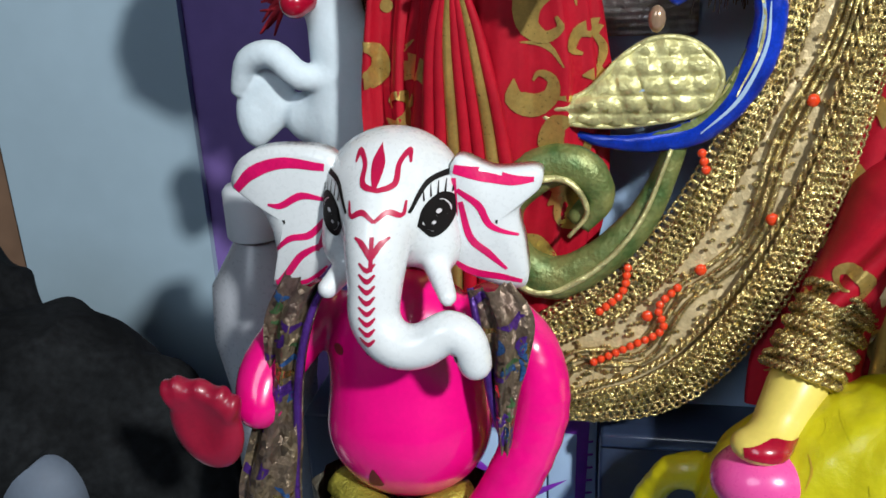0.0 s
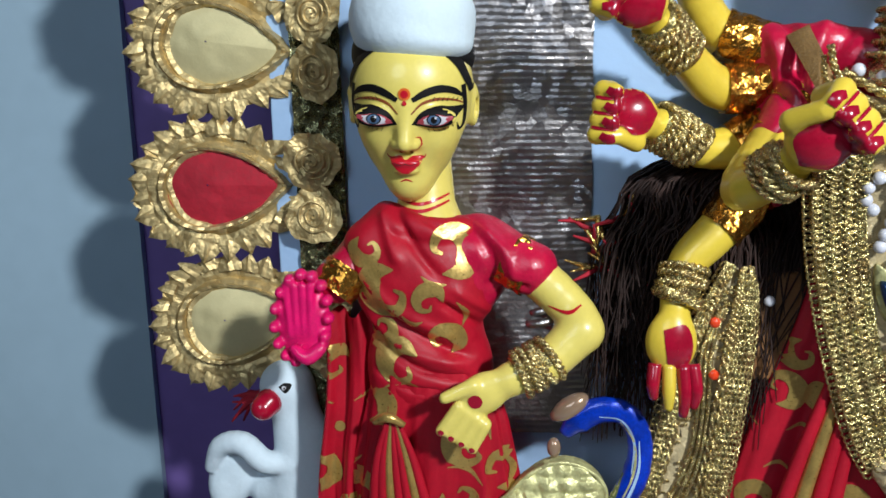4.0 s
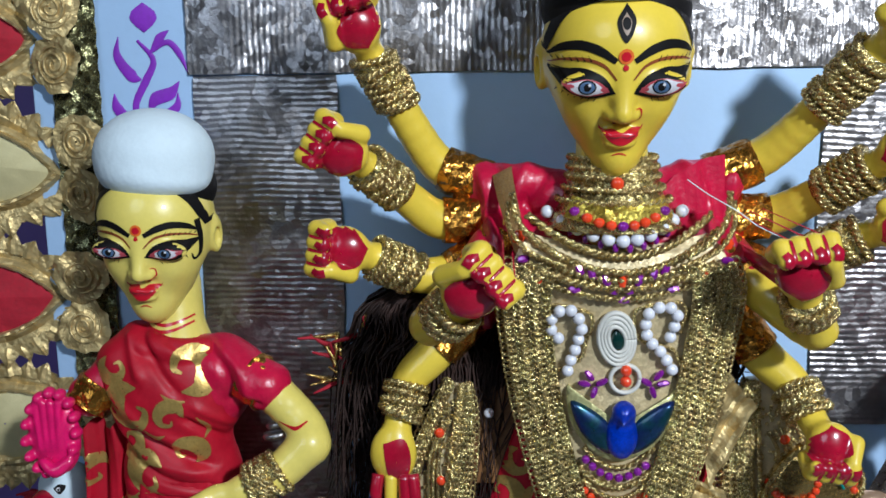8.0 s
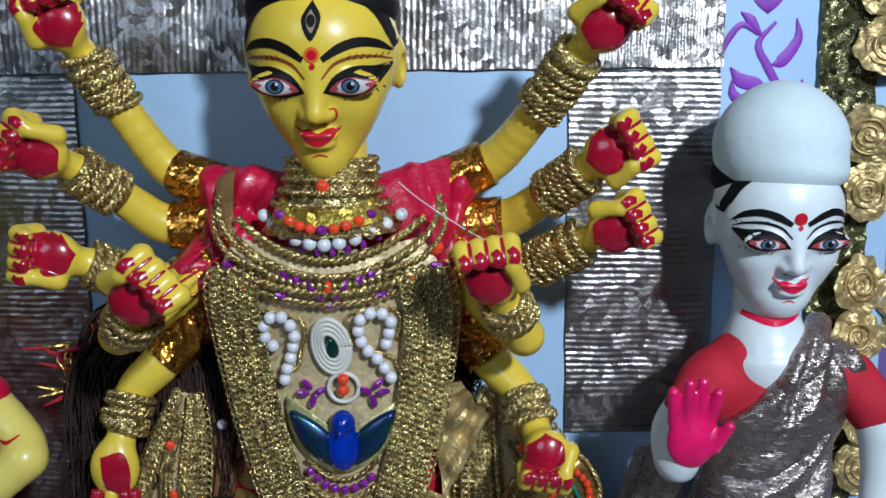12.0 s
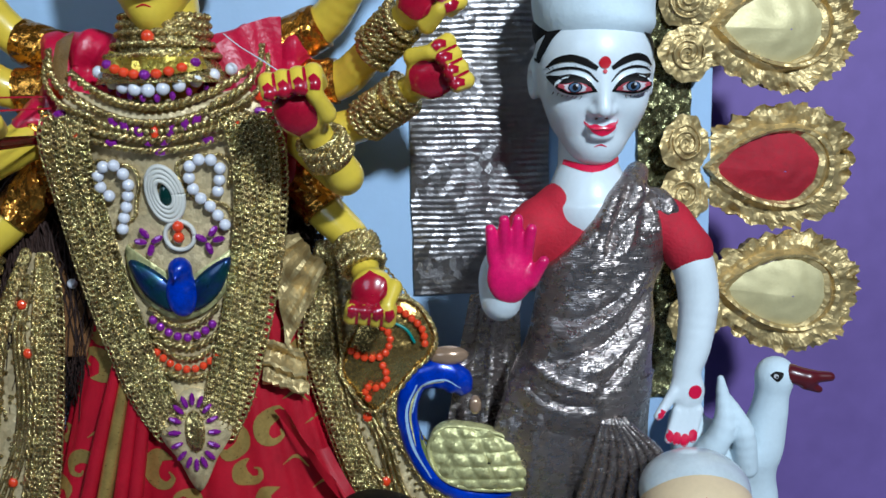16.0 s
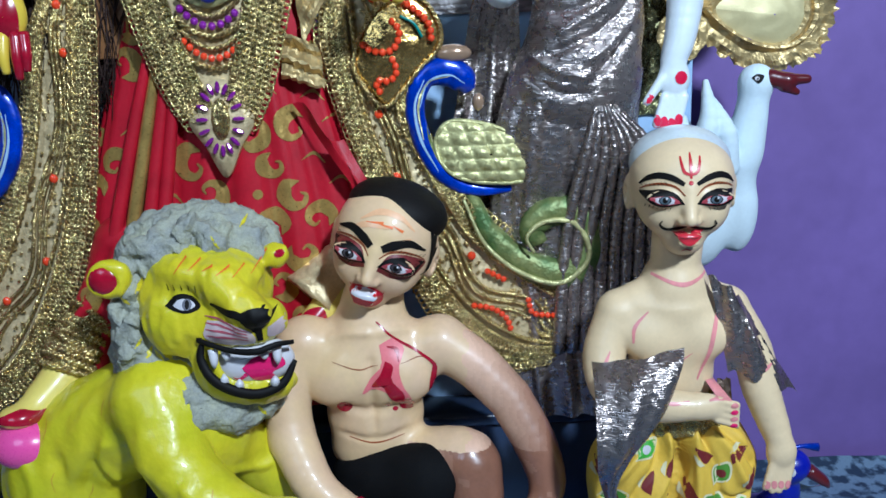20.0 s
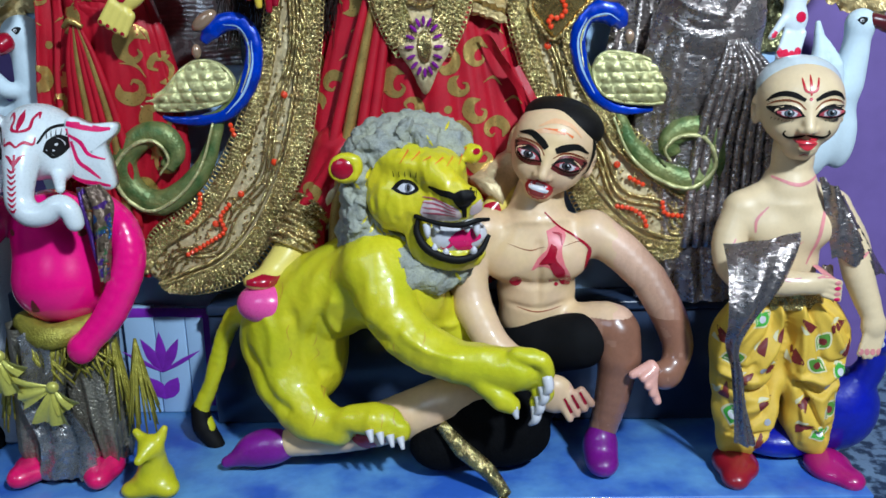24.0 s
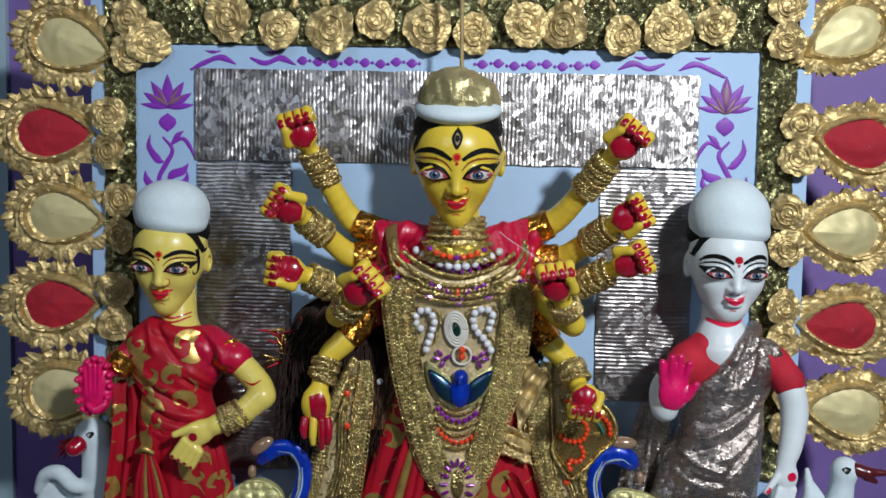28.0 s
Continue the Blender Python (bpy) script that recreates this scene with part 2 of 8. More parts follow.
def spline(pts, n):
    """n points along a Catmull-Rom curve through pts."""
    P = np.array(pts, float)
    if len(P) == 2:
        return P[0] + (P[1] - P[0]) * np.linspace(0, 1, n)[:, None]
    Q = np.vstack([2 * P[0] - P[1], P, 2 * P[-1] - P[-2]])
    out = []
    for u in np.linspace(0, len(P) - 1 - 1e-6, n):
        i = int(u)
        t = u - i
        a, b, c, d = Q[i:i + 4]
        out.append(0.5 * (2 * b + (c - a) * t + (2 * a - 5 * b + 4 * c - d) * t * t + (3 * b - a - 3 * c + d) * t ** 3))
    return np.array(out)


def rot(rx=0, ry=0, rz=0):
    return np.array(Euler([radians(a) for a in (rx, ry, rz)]).to_matrix())


class Clay:
    """Soft lumps that melt into one another, turned into one skin."""

    def __init__(self):
        self.prims = []

    def ball(self, c, r, turn=(0, 0, 0), k=4.0, cut=False):
        r = np.array([r, r, r] if np.isscalar(r) else r, float)
        self.prims.append(("ell", np.array(c, float), r, rot(*turn), k, cut))
        return self

    def cone(self, a, b, ra, rb, k=4.0, cut=False):
        self.prims.append(("cone", np.array(a, float), np.array(b, float), (ra, rb), k, cut))
        return self

    def tube(self, pts, radii, k=3.0, n=0):
        n = n or 4 * (len(pts) - 1) + 1
        P = spline(pts, n)
        R = np.interp(np.linspace(0, 1, n), np.linspace(0, 1, len(radii)), radii)
        for i in range(n - 1):
            self.cone(P[i], P[i + 1], R[i], R[i + 1], k if i == 0 else 1.0)
        return self

    def skin(self, res=1.5):
        """Vertices (mm) and quads."""
        lo, hi = np.full(3, 1e9), np.full(3, -1e9)
        boxes = []
        for p in self.prims:
            if p[0] == "ell":
                e = np.sqrt(((p[3] * p[2]) ** 2).sum(1))
                a, b = p[1] - e, p[1] + e
            else:
                m = max(p[3])
                a, b = np.minimum(p[1], p[2]) - m, np.maximum(p[1], p[2]) + m
            boxes.append((a, b))
            if not p[5]:
                lo, hi = np.minimum(lo, a), np.maximum(hi, b)
        lo, hi = lo - 3 * res, hi + 3 * res
        n = np.ceil((hi - lo) / res).astype(int) + 1
        D = np.full(n, 50.0, np.float32)
        ax = [lo[i] + res * np.arange(n[i]) for i in range(3)]
        for p, (a, b) in zip(self.prims, boxes):
            k = p[4]
            i0 = np.clip(np.floor((a - k - 2 * res - lo) / res).astype(int), 0, n)
            i1 = np.clip(np.ceil((b + k + 2 * res - lo) / res).astype(int) + 1, 0, n)
            if (i1 <= i0).any():
                continue
            sl = tuple(slice(i0[i], i1[i]) for i in range(3))
            X = np.stack(np.meshgrid(*[ax[i][sl[i]] for i in range(3)], indexing="ij"), -1).astype(np.float32)
            if p[0] == "ell":
                q = (X - p[1].astype(np.float32)) @ p[3].astype(np.float32)
                k0 = np.sqrt(((q / p[2]) ** 2).sum(-1))
                k1 = np.sqrt(((q / p[2] ** 2) ** 2).sum(-1)) + 1e-9
                d = k0 * (k0 - 1) / k1
            else:
                ab = (p[2] - p[1]).astype(np.float32)
                q = X - p[1].astype(np.float32)
                h = np.clip((q @ ab) / max(float(ab @ ab), 1e-9), 0, 1)
                d = np.sqrt(((q - h[..., None] * ab) ** 2).sum(-1)) - (p[3][0] + h * (p[3][1] - p[3][0]))
            o = D[sl]
            if p[5]:
                h = np.maximum(k - np.abs(o + d), 0) / k
                D[sl] = np.maximum(o, -d) + h * h * k / 4
            else:
                h = np.maximum(k - np.abs(o - d), 0) / k
                D[sl] = np.minimum(o, d) - h * h * k / 4
        S = D < 0
        c = S.astype(np.int8)
        tot = sum(c[i:n[0] - 1 + i, j:n[1] - 1 + j, l:n[2] - 1 + l] for i in (0, 1) for j in (0, 1) for l in (0, 1))
        act = np.argwhere((tot > 0) & (tot < 8))
        idx = np.full(n - 1, -1, np.int64)
        idx[tuple(act.T)] = np.arange(len(act))
        acc, cnt = np.zeros((len(act), 3)), np.zeros(len(act))
        corners = [(i, j, l) for i in (0, 1) for j in (0, 1) for l in (0, 1)]
        for u in corners:
            for a in range(3):
                if u[a]:
                    continue
                w = list(u)
                w[a] = 1
                du, dw = D[tuple((act + u).T)], D[tuple((act + w).T)]
                x = (du < 0) != (dw < 0)
                t = np.where(x, du / np.where(x, du - dw, 1), 0)
                pos = np.tile(np.array(u, float), (len(act), 1))
                pos[:, a] = t
                acc[x] += pos[x]
                cnt[x] += 1
        V = lo + res * (act + acc / cnt[:, None])
        F = []
        for a in range(3):
            b, e = (a + 1) % 3, (a + 2) % 3
            s0 = [slice(1, n[i] - 1) for i in range(3)]
            s1 = list(s0)
            s0[a], s1[a] = slice(0, n[a] - 1), slice(1, n[a])
            A, B = S[tuple(s0)], S[tuple(s1)]
            for flip, M in ((False, A & ~B), (True, ~A & B)):
                e0 = np.argwhere(M)
                if not len(e0):
                    continue
                off = np.ones(3, int)
                off[a] = 0
                e0 = e0 + off
                q = []
                for db, de in ((0, 0), (-1, 0), (-1, -1), (0, -1)):
                    g = e0.copy()
                    g[:, b] += db
                    g[:, e] += de
                    q.append(idx[tuple(g.T)])
                q = np.stack(q, 1)
                F.append(q[:, ::-1] if flip else q)
        return V, np.vstack(F)


def crease(V, F, folds):
    """Raises ridges (height > 0) and sinks valleys (< 0) along curves in the x-z plane on the front of a skin."""
    V, Q = np.asarray(V, float), np.asarray([f[:4] for f in F])
    N = np.zeros_like(V)
    n = np.cross(V[Q[:, 2]] - V[Q[:, 0]], V[Q[:, 3]] - V[Q[:, 1]])
    for i in range(4):
        np.add.at(N, Q[:, i], n)
    N /= np.linalg.norm(N, axis=1)[:, None] + 1e-9
    if (N[:, 1] * (V[:, 1] - V[:, 1].mean())).sum() < 0:
        N = -N
    front = np.clip(0.35 - N[:, 1], 0, 1)
    lift = np.zeros(len(V))
    for pts, wide, high in folds:
        S = spline([(x, 0, z) for x, z in pts], 50)[:, [0, 2]]
        d2 = ((V[:, None, [0, 2]] - S[None]) ** 2).sum(-1)
        k = d2.argmin(1)
        u = k / 49
        lift += high * np.exp(-d2[np.arange(len(V)), k] / wide ** 2) * np.clip(np.minimum(u, 1 - u) * 6 + 0.25, 0, 1)
    return V + N * (lift * front)[:, None]


class Body:
    """Collects pieces of one mesh, each with its own material (mm)."""

    def __init__(self):
        self.v, self.f, self.m, self.mats, self.n = [], [], [], [], 0
        self.flat = []

    def add(self, V, F, material, smooth=True):
        if material not in self.mats:
            self.mats.append(material)
        i = self.mats.index(material)
        self.v.append(np.asarray(V, float))
        self.f += [[int(a) + self.n for a in f] for f in F]
        self.m += [i] * len(F)
        self.flat += [smooth] * len(F)
        self.n += len(V)

    def clay(self, clay, material, res=1.5, ruffle=None, folds=None):
        from mathutils.bvhtree import BVHTree
        V, F = clay.skin(res)
        if folds:
            V = crease(V, F, folds)
        if ruffle:
            a, k = ruffle
            V = V + np.array([[a * noise.noise(Vector((v[0] * k, v[1] * k, v[2] * k * 0.45)) + Vector((i * 7.3, 0, 0))) for i in range(3)] for v in V])
        self.add(V, F, material)
        return BVHTree.FromPolygons([Vector(v) for v in V], [[int(a) for a in f] for f in F])

    def tube(self, pts, radii, material, n=0, sides=10, closed=False, flatten=1.0):
        V, F = tube_mesh(pts, radii, n, sides, closed, flatten)
        self.add(V, F, material)

    def ball(self, c, r, material, seg=10):
        V, F = ball_mesh(c, r, seg)
        self.add(V, F, material)

    def sheet(self, P, material, wrap=False):
        """P: rows x columns x 3."""
        V, F = sheet_mesh(P, wrap)
        self.add(V, F, material)
        return V, F

    def object(self, name):
        me = bpy.data.meshes.new(name)
        me.from_pydata((np.vstack(self.v) * MM).tolist(), [], self.f)
        for m in self.mats:
            me.materials.append(m)
        me.polygons.foreach_set("material_index", self.m)
        me.polygons.foreach_set("use_smooth", self.flat)
        me.update()
        return new(name, me)


def sheet_mesh(P, wrap=False):
    P = np.asarray(P, float)
    r, c = P.shape[:2]
    F = []
    for i in range(r - 1):
        for j in range(c if wrap else c - 1):
            k = (j + 1) % c
            F.append((i * c + j, i * c + k, (i + 1) * c + k, (i + 1) * c + j))
    return P.reshape(-1, 3), F


def tube_mesh(pts, radii, n=0, sides=10, closed=False, flatten=1.0):
    n = n or (6 * (len(pts) - 1) + 1)
    if closed:
        P = spline(list(pts[-2:]) + list(pts) + list(pts[:2]), 6 * n)
        P = spline(list(pts) + [pts[0]], n + 1)[:-1]
    else:
        P = spline(pts, n)
    radii = [radii] if np.isscalar(radii) else list(radii)
    R = np.interp(np.linspace(0, 1, len(P)), np.linspace(0, 1, max(2, len(radii))), radii if len(radii) > 1 else radii * 2)
    T = np.gradient(P, axis=0)
    if closed:
        T = np.roll(P, -1, 0) - np.roll(P, 1, 0)
    T /= np.linalg.norm(T, axis=1)[:, None] + 1e-9
    up = np.array([0.0, 1, 0])
    rows = []
    for p, t, r in zip(P, T, R):
        u = np.cross(t, up)
        if np.linalg.norm(u) < 0.2:
            u = np.cross(t, [1.0, 0, 0])
        u /= np.linalg.norm(u)
        w = np.cross(u, t)
        a = np.linspace(0, 2 * math.pi, sides, endpoint=False)
        rows.append(p + r * (np.cos(a)[:, None] * u + flatten * np.sin(a)[:, None] * w))
    V, F = sheet_mesh(np.array(rows), True)
    if closed:
        k = (len(P) - 1) * sides
        F += [(k + j, k + (j + 1) % sides, (j + 1) % sides, j) for j in range(sides)]
    else:
        F.append(tuple(range(sides))[::-1])
        k = (len(P) - 1) * sides
        F.append(tuple(k + j for j in range(sides)))
    return V, F


def ball_mesh(c, r, seg=10):
    r = np.array([r, r, r] if np.isscalar(r) else r, float)
    th, ph = np.linspace(0.02, math.pi - 0.02, seg // 2 + 1), np.linspace(0, 2 * math.pi, seg, endpoint=False)
    P = np.array([[(math.sin(t) * math.cos(p), math.sin(t) * math.sin(p), math.cos(t)) for p in ph] for t in th])
    V, F = sheet_mesh(P[:, ::-1], True)
    return V * r + np.array(c, float), F


class Brush:
    """Paints thin raised strokes and patches on a skin, seen along n from the frame's plane (mm)."""

    def __init__(self, body, tree, o=(0, 0, 0), turn=(0, 0, 0), s=1.0, reach=120.0, lift=0.25):
        self.body, self.tree, self.s, self.reach, self.lift = body, tree, s, reach, lift
        self.o, self.R, self.long = np.array(o, float), rot(*turn), 1.0

    def put(self, P, up):
        """P: r x c x 2 plane points -> skin points or None."""
        out = np.zeros((*P.shape[:2], 3))
        ok = np.ones(P.shape[:2], bool)
        n = self.R @ np.array([0, -1.0, 0])
        for i in range(P.shape[0]):
            for j in range(P.shape[1]):
                a = self.o + self.R @ np.array([P[i, j, 0] * self.s, 0, P[i, j, 1] * self.s * (self.long if P[i, j, 1] < 0 else 1)]) + n * self.reach
                hit, nor, _, _ = self.tree.ray_cast(Vector(a), Vector(-n), 2.2 * self.reach)
                if hit is None:
                    ok[i, j] = False
                else:
                    if nor.dot(Vector(n)) < 0:
                        nor = -nor
                    out[i, j] = np.array(hit) + np.array(nor) * (self.lift + up) * 0.6 + n * (self.lift + up) * 0.4
        return out, ok

    def lay(self, P, material, up=0.0):
        Q, ok = self.put(P, up)
        V, F = sheet_mesh(Q)
        g = ok.reshape(-1)
        F = [f for f in F if all(g[a] for a in f)]
        if F:
            self.body.add(V, F, material)

    def stroke(self, pts, widths, material, up=0.0, n=0):
        n = n or max(6, 5 * len(pts))
        P = spline([(x, 0, z) for x, z in pts], n)[:, [0, 2]]
        W = np.interp(np.linspace(0, 1, n), np.linspace(0, 1, len(widths)), widths)
        T = np.gradient(P, axis=0)
        T /= np.linalg.norm(T, axis=1)[:, None] + 1e-9
        N = np.stack([-T[:, 1], T[:, 0]], 1)
        self.lay(np.stack([P + N * (W * e)[:, None] / 2 for e in (-1, -0.4, 0.4, 1)], 1), material, up)

    def patch(self, pts, material, up=0.0, n=30, rings=6):
        P = spline([(x, 0, z) for x, z in list(pts) + [pts[0]]], n)[:, [0, 2]]
        c = P[:-1].mean(0)
        self.lay(np.stack([c + (P - c) * e for e in np.linspace(0.02, 1, rings)], 0), material, up)

    def dot(self, x, z, r, material, up=0.0, rz=None):
        rz = rz or r
        self.patch([(x + r * math.cos(a), z + rz * math.sin(a)) for a in np.linspace(0, 2 * math.pi, 8, endpoint=False)], material, up, 13, 3)


def part(name, V, F, material, parent=None, label="", smooth=True, data=None):
    """One mesh object (mm) under a thing or a part."""
    if data is None:
        data = bpy.data.meshes.new(name)
        data.from_pydata((np.asarray(V, float) * MM).tolist(), [], [[int(a) for a in f] for f in F])
        data.materials.append(material)
        data.polygons.foreach_set("use_smooth", [smooth] * len(data.polygons))
        data.update()
    ob = new(name, data)
    ob.parent = parent
    if label:
        ob["label"] = label
    return ob


def thing(name, label, category, group="", at=(0, 0, 0), kind=""):
    ob = new(name)
    ob.empty_display_size = 0.01
    ob.location = [c * MM for c in at]
    return tagged(ob, label, category, group, kind)


def box_mesh(lo, hi, bevel=0.0):
    bm = bmesh.new()
    bmesh.ops.create_cube(bm, size=1.0)
    lo, hi = np.array(lo, float), np.array(hi, float)
    for v in bm.verts:
        v.co = Vector((lo + hi) / 2 + np.array(v.co) * (hi - lo))
    if bevel:
        bmesh.ops.bevel(bm, geom=bm.edges[:], offset=bevel, segments=2, affect="EDGES", profile=0.5)
    bm.verts.index_update()
    V, F = [tuple(v.co) for v in bm.verts], [[v.index for v in f.verts] for f in bm.faces]
    bm.free()
    return V, F


def plate_mesh(outline, y0, y1, bulge=0.0, rings=4, wobble=0.0):
    """A flat piece in the x-z plane from its outline (mm), y0 front, y1 back; bulge lifts its middle towards the front."""
    P = np.asarray(outline, float)
    c = P.mean(0)
    rows = []
    for e in np.linspace(0.03, 1, rings):
        Q = c + (P - c) * e
        y = y0 - bulge * (1 - e ** 2) + np.array([wobble * noise.noise(Vector((x * 0.11, z * 0.11, e))) for x, z in Q])
        rows.append(np.column_stack([Q[:, 0], y, Q[:, 1]]))
    rows.append(np.column_stack([P[:, 0], np.full(len(P), y1), P[:, 1]]))
    rows.append(np.column_stack([(c + (P - c) * 0.03)[:, 0], np.full(len(P), y1), (c + (P - c) * 0.03)[:, 1]]))
    return sheet_mesh(np.array(rows), True)


def smooth_outline(pts, n):
    P = list(pts)
    k = len(P)
    Q = spline([(x, 0, z) for x, z in P[-3:] + P + P[:3]], (k + 5) * 40)
    a = Q[3 * 40:(3 + k) * 40 - 0]
    s = np.linspace(0, len(a) - 1, n, endpoint=False).astype(int)
    return a[s][:, [0, 2]]

# ---- the room ----


def slab(name, lo, hi, material, label="", kind="structure", bevel=0.0, category=""):
    ob = part(name, *box_mesh(lo, hi, bevel), material, None, "", False)
    return tagged(ob, label, category, "", kind)


slab("wall_back", (-420, 132, -10), (1500, 232, 2500), WALL_PURPLE, "purple painted wall behind the idol frame")
slab("wall_pale", (-560, 126, -10), (-420, 200, 2500), WALL_BLUE, "pale blue painted strip of wall with leaf shadows")
slab("wall_beyond", (-1500, 132, -10), (-560, 200, 2500), mat("brown_wall", (0.22, 0.13, 0.08), 0.7, var=0.3, scale=6), "brown wooden wall beside the pale strip")
slab("wall_left", (-1600, -2400, -10), (-1500, 160, 2500), DARK_WALL, "dim plaster wall of the room")
slab("wall_right", (1500, -2400, -10), (1600, 160, 2500), DARK_WALL, "dim plaster wall of the room")
slab("wall_front", (-1600, -2500, -10), (1600, -2400, 2500), DARK_WALL, "dim plaster wall of the room")
slab("ceiling", (-1600, -2500, 2500), (1600, 160, 2600), DARK_WALL, "dim plaster ceiling of the room")
slab("floor", (-1600, -2500, -110), (1600, 160, -10), DARK_WALL, "grey floor under the printed cloth")


def cloth():
    n = 60
    P = np.zeros((n, n, 3))
    for i, y in enumerate(np.linspace(-420, 122, n)):
        for j, x in enumerate(np.linspace(-700, 700, n)):
            P[i, j] = (x, y, -1.5 + 2.2 * noise.noise(Vector((x * 0.02, y * 0.03, 1))) + 6 * max(0, (y - 96) / 26) ** 2)
    V, F = sheet_mesh(P)
    return tagged(part("printed_cloth", V, F, FABRIC), "navy and white printed cotton cloth spread under the base", "cloth")


cloth()
base = thing("base_board", "blue painted wooden board on which the figures stand", "base")
part("board", *box_mesh((-330, -140, 4), (292, 10, 28), 1.5), BASE_BLUE, base, "glossy blue board with darker brush marks")

# ---- the backdrop ----
backdrop = thing("backdrop_panel", "pale blue board backdrop with foil bands and violet motifs", "backdrop")
part("board", *box_mesh((-287, 0, 26), (274, 14, 694), 1.0), PANEL_BLUE, backdrop)


def foil(x0, x1, z0, z1, ridges):
    """A crimped foil band; ridges run up (z) or across (x)."""
    up = ridges == "z"
    long_, short = (x1 - x0, z1 - z0) if up else (z1 - z0, x1 - x0)
    n = int(long_ / 0.75)
    rows = []
    for i in range(n + 1):
        s = i / n * long_
        row = []
        for j in range(15):
            t = j / 14 * short
            wob = 1.6 * noise.noise(Vector((s * 0.03, t * 0.05, 3.1)))
            h = 0.24 * math.sin(t * 2 * math.pi / 11 + 3 * noise.noise(Vector((s * 0.02, t * 0.01, 1)))) + 0.28 * math.sin((s + wob) * 2 * math.pi / 3.1) * (0.55 + 0.9 * noise.noise(Vector((s * 0.04, t * 0.035, 9)))) + 0.45 * noise.noise(Vector((s * 0.025, t * 0.04, 5)))
            e = 0.8 * noise.noise(Vector((s * 0.05, 7 if j else 2, 0))) if j in (0, 14) else 0
            x, z = (x0 + s, z0 + t + e) if up else (x0 + t + e, z0 + s)
            row.append((x, -2.2 - h, z))
        rows.append(row)
    V, F = sheet_mesh(rows)
    return V, [f[::-1] for f in F] if not up else F


part("foil_band", *foil(-204, 188, 546, 617, "z"), SILVER_FOIL, backdrop, "crimped silver foil band")
part("foil_band", *foil(-202, -128, 300, 545, "x"), SILVER_FOIL, backdrop, "crimped silver foil band")
part("foil_band", *foil(114, 187, 362, 545, "x"), SILVER_FOIL, backdrop, "crimped silver foil band")
for x0, x1, z0, z1 in ((-275, -250, 300, 640), (234, 262, 300, 640), (-275, 262, 636, 680)):
    up = z1 - z0 > x1 - x0
    n = int(max(x1 - x0, z1 - z0) / 3)
    P = [[(x0 + (x1 - x0) * (j / 8 if up else i / n), -2.5 - 0.8 * math.sin(i * 1.7 + j * 1.3), z0 + (z1 - z0) * (i / n if up else j / 8)) for j in range(9)] for i in range(n + 1)]
    part("mesh_ribbon", *sheet_mesh(P), OLIVE_WEAVE, backdrop, "olive and silver metallic mesh ribbon")


def ribbon2d(pts, widths, y, n=0):
    n = n or max(6, 5 * len(pts))
    P = spline([(x, 0, z) for x, z in pts], n)[:, [0, 2]]
    W = np.interp(np.linspace(0, 1, n), np.linspace(0, 1, len(widths)), widths)
    T = np.gradient(P, axis=0)
    T /= np.linalg.norm(T, axis=1)[:, None] + 1e-9
    N = np.stack([-T[:, 1], T[:, 0]], 1)
    rows = [np.column_stack([(P + N * (W * e)[:, None] / 2)[:, 0], np.full(n, y + (0.25 if abs(e) == 1 else 0)), (P + N * (W * e)[:, None] / 2)[:, 1]]) for e in (-1, -0.6, 0.6, 1)]
    return sheet_mesh(np.stack(rows, 1))


def petal(x, z, ang, length, wide, y, bend=0.12):
    d = np.array([math.cos(radians(ang)), math.sin(radians(ang))])
    n = np.array([-d[1], d[0]])
    pts = [np.array([x, z]) + d * length * u + n * bend * length * math.sin(u * math.pi) for u in (0, 0.35, 0.7, 1)]
    return ribbon2d(pts, [0.3, wide * 0.8, wide, wide * 0.6, 0.2], y, 12)


def motif(x, z, s, m):
    """A violet lotus with a leafy stem below it."""
    y = -0.7
    for ang, ln, wd, mm in ((90, 27, 9, m), (58, 25, 8, m), (122, 25, 8, m), (32, 23, 7, m), (148, 23, 7, m), (8, 22, 5, m), (172, 22, 5, m)):
        part("petal", *petal(x, z, ang, ln * s, wd * s, y, 0), mm, backdrop)
    part("petal", *petal(x, z - 4 * s, -90, 15 * s, 15 * s, y, 0), m, backdrop)
    f = s if x < 0 else -s
    for k, (pts, wd) in enumerate((([(-4, -23), (4, -33), (-1, -44), (-7, -56), (-5, -68), (0, -84)], (1.5, 3.2, 4.2, 3.6, 3.0, 1.6)), ([(-14, -21), (-15, -31), (-8, -41), (-3, -43)], (0.4, 4.5, 6.5, 0.8)), ([(13, -18), (8, -22), (2, -30)], (0.4, 5, 0.6)),
                      ([(22, -40), (18, -30), (12, -24), (4, -29)], (0.4, 3.4, 3.0, 0.5)), ([(17, -44), (12, -50), (4, -53), (0, -60)], (0.4, 6.5, 7, 0.8)), ([(-18, -50), (-17, -57), (-12, -63), (-7, -64)], (0.4, 5.5, 6, 0.8)),
                      ([(16, -50), (15, -57), (8, -62), (-2, -68)], (0.4, 4.5, 5, 0.8)), ([(-16, -66), (-13, -74), (-6, -80)], (0.4, 6, 0.8)), ([(14, -66), (11, -74), (2, -82)], (0.4, 6, 0.8)))):
        part("stem" if k == 0 else "leaf", *ribbon2d([(x + f * u, z + s * v) for u, v in pts], [w * s for w in wd], y - 0.06 * k, 18), m, backdrop)


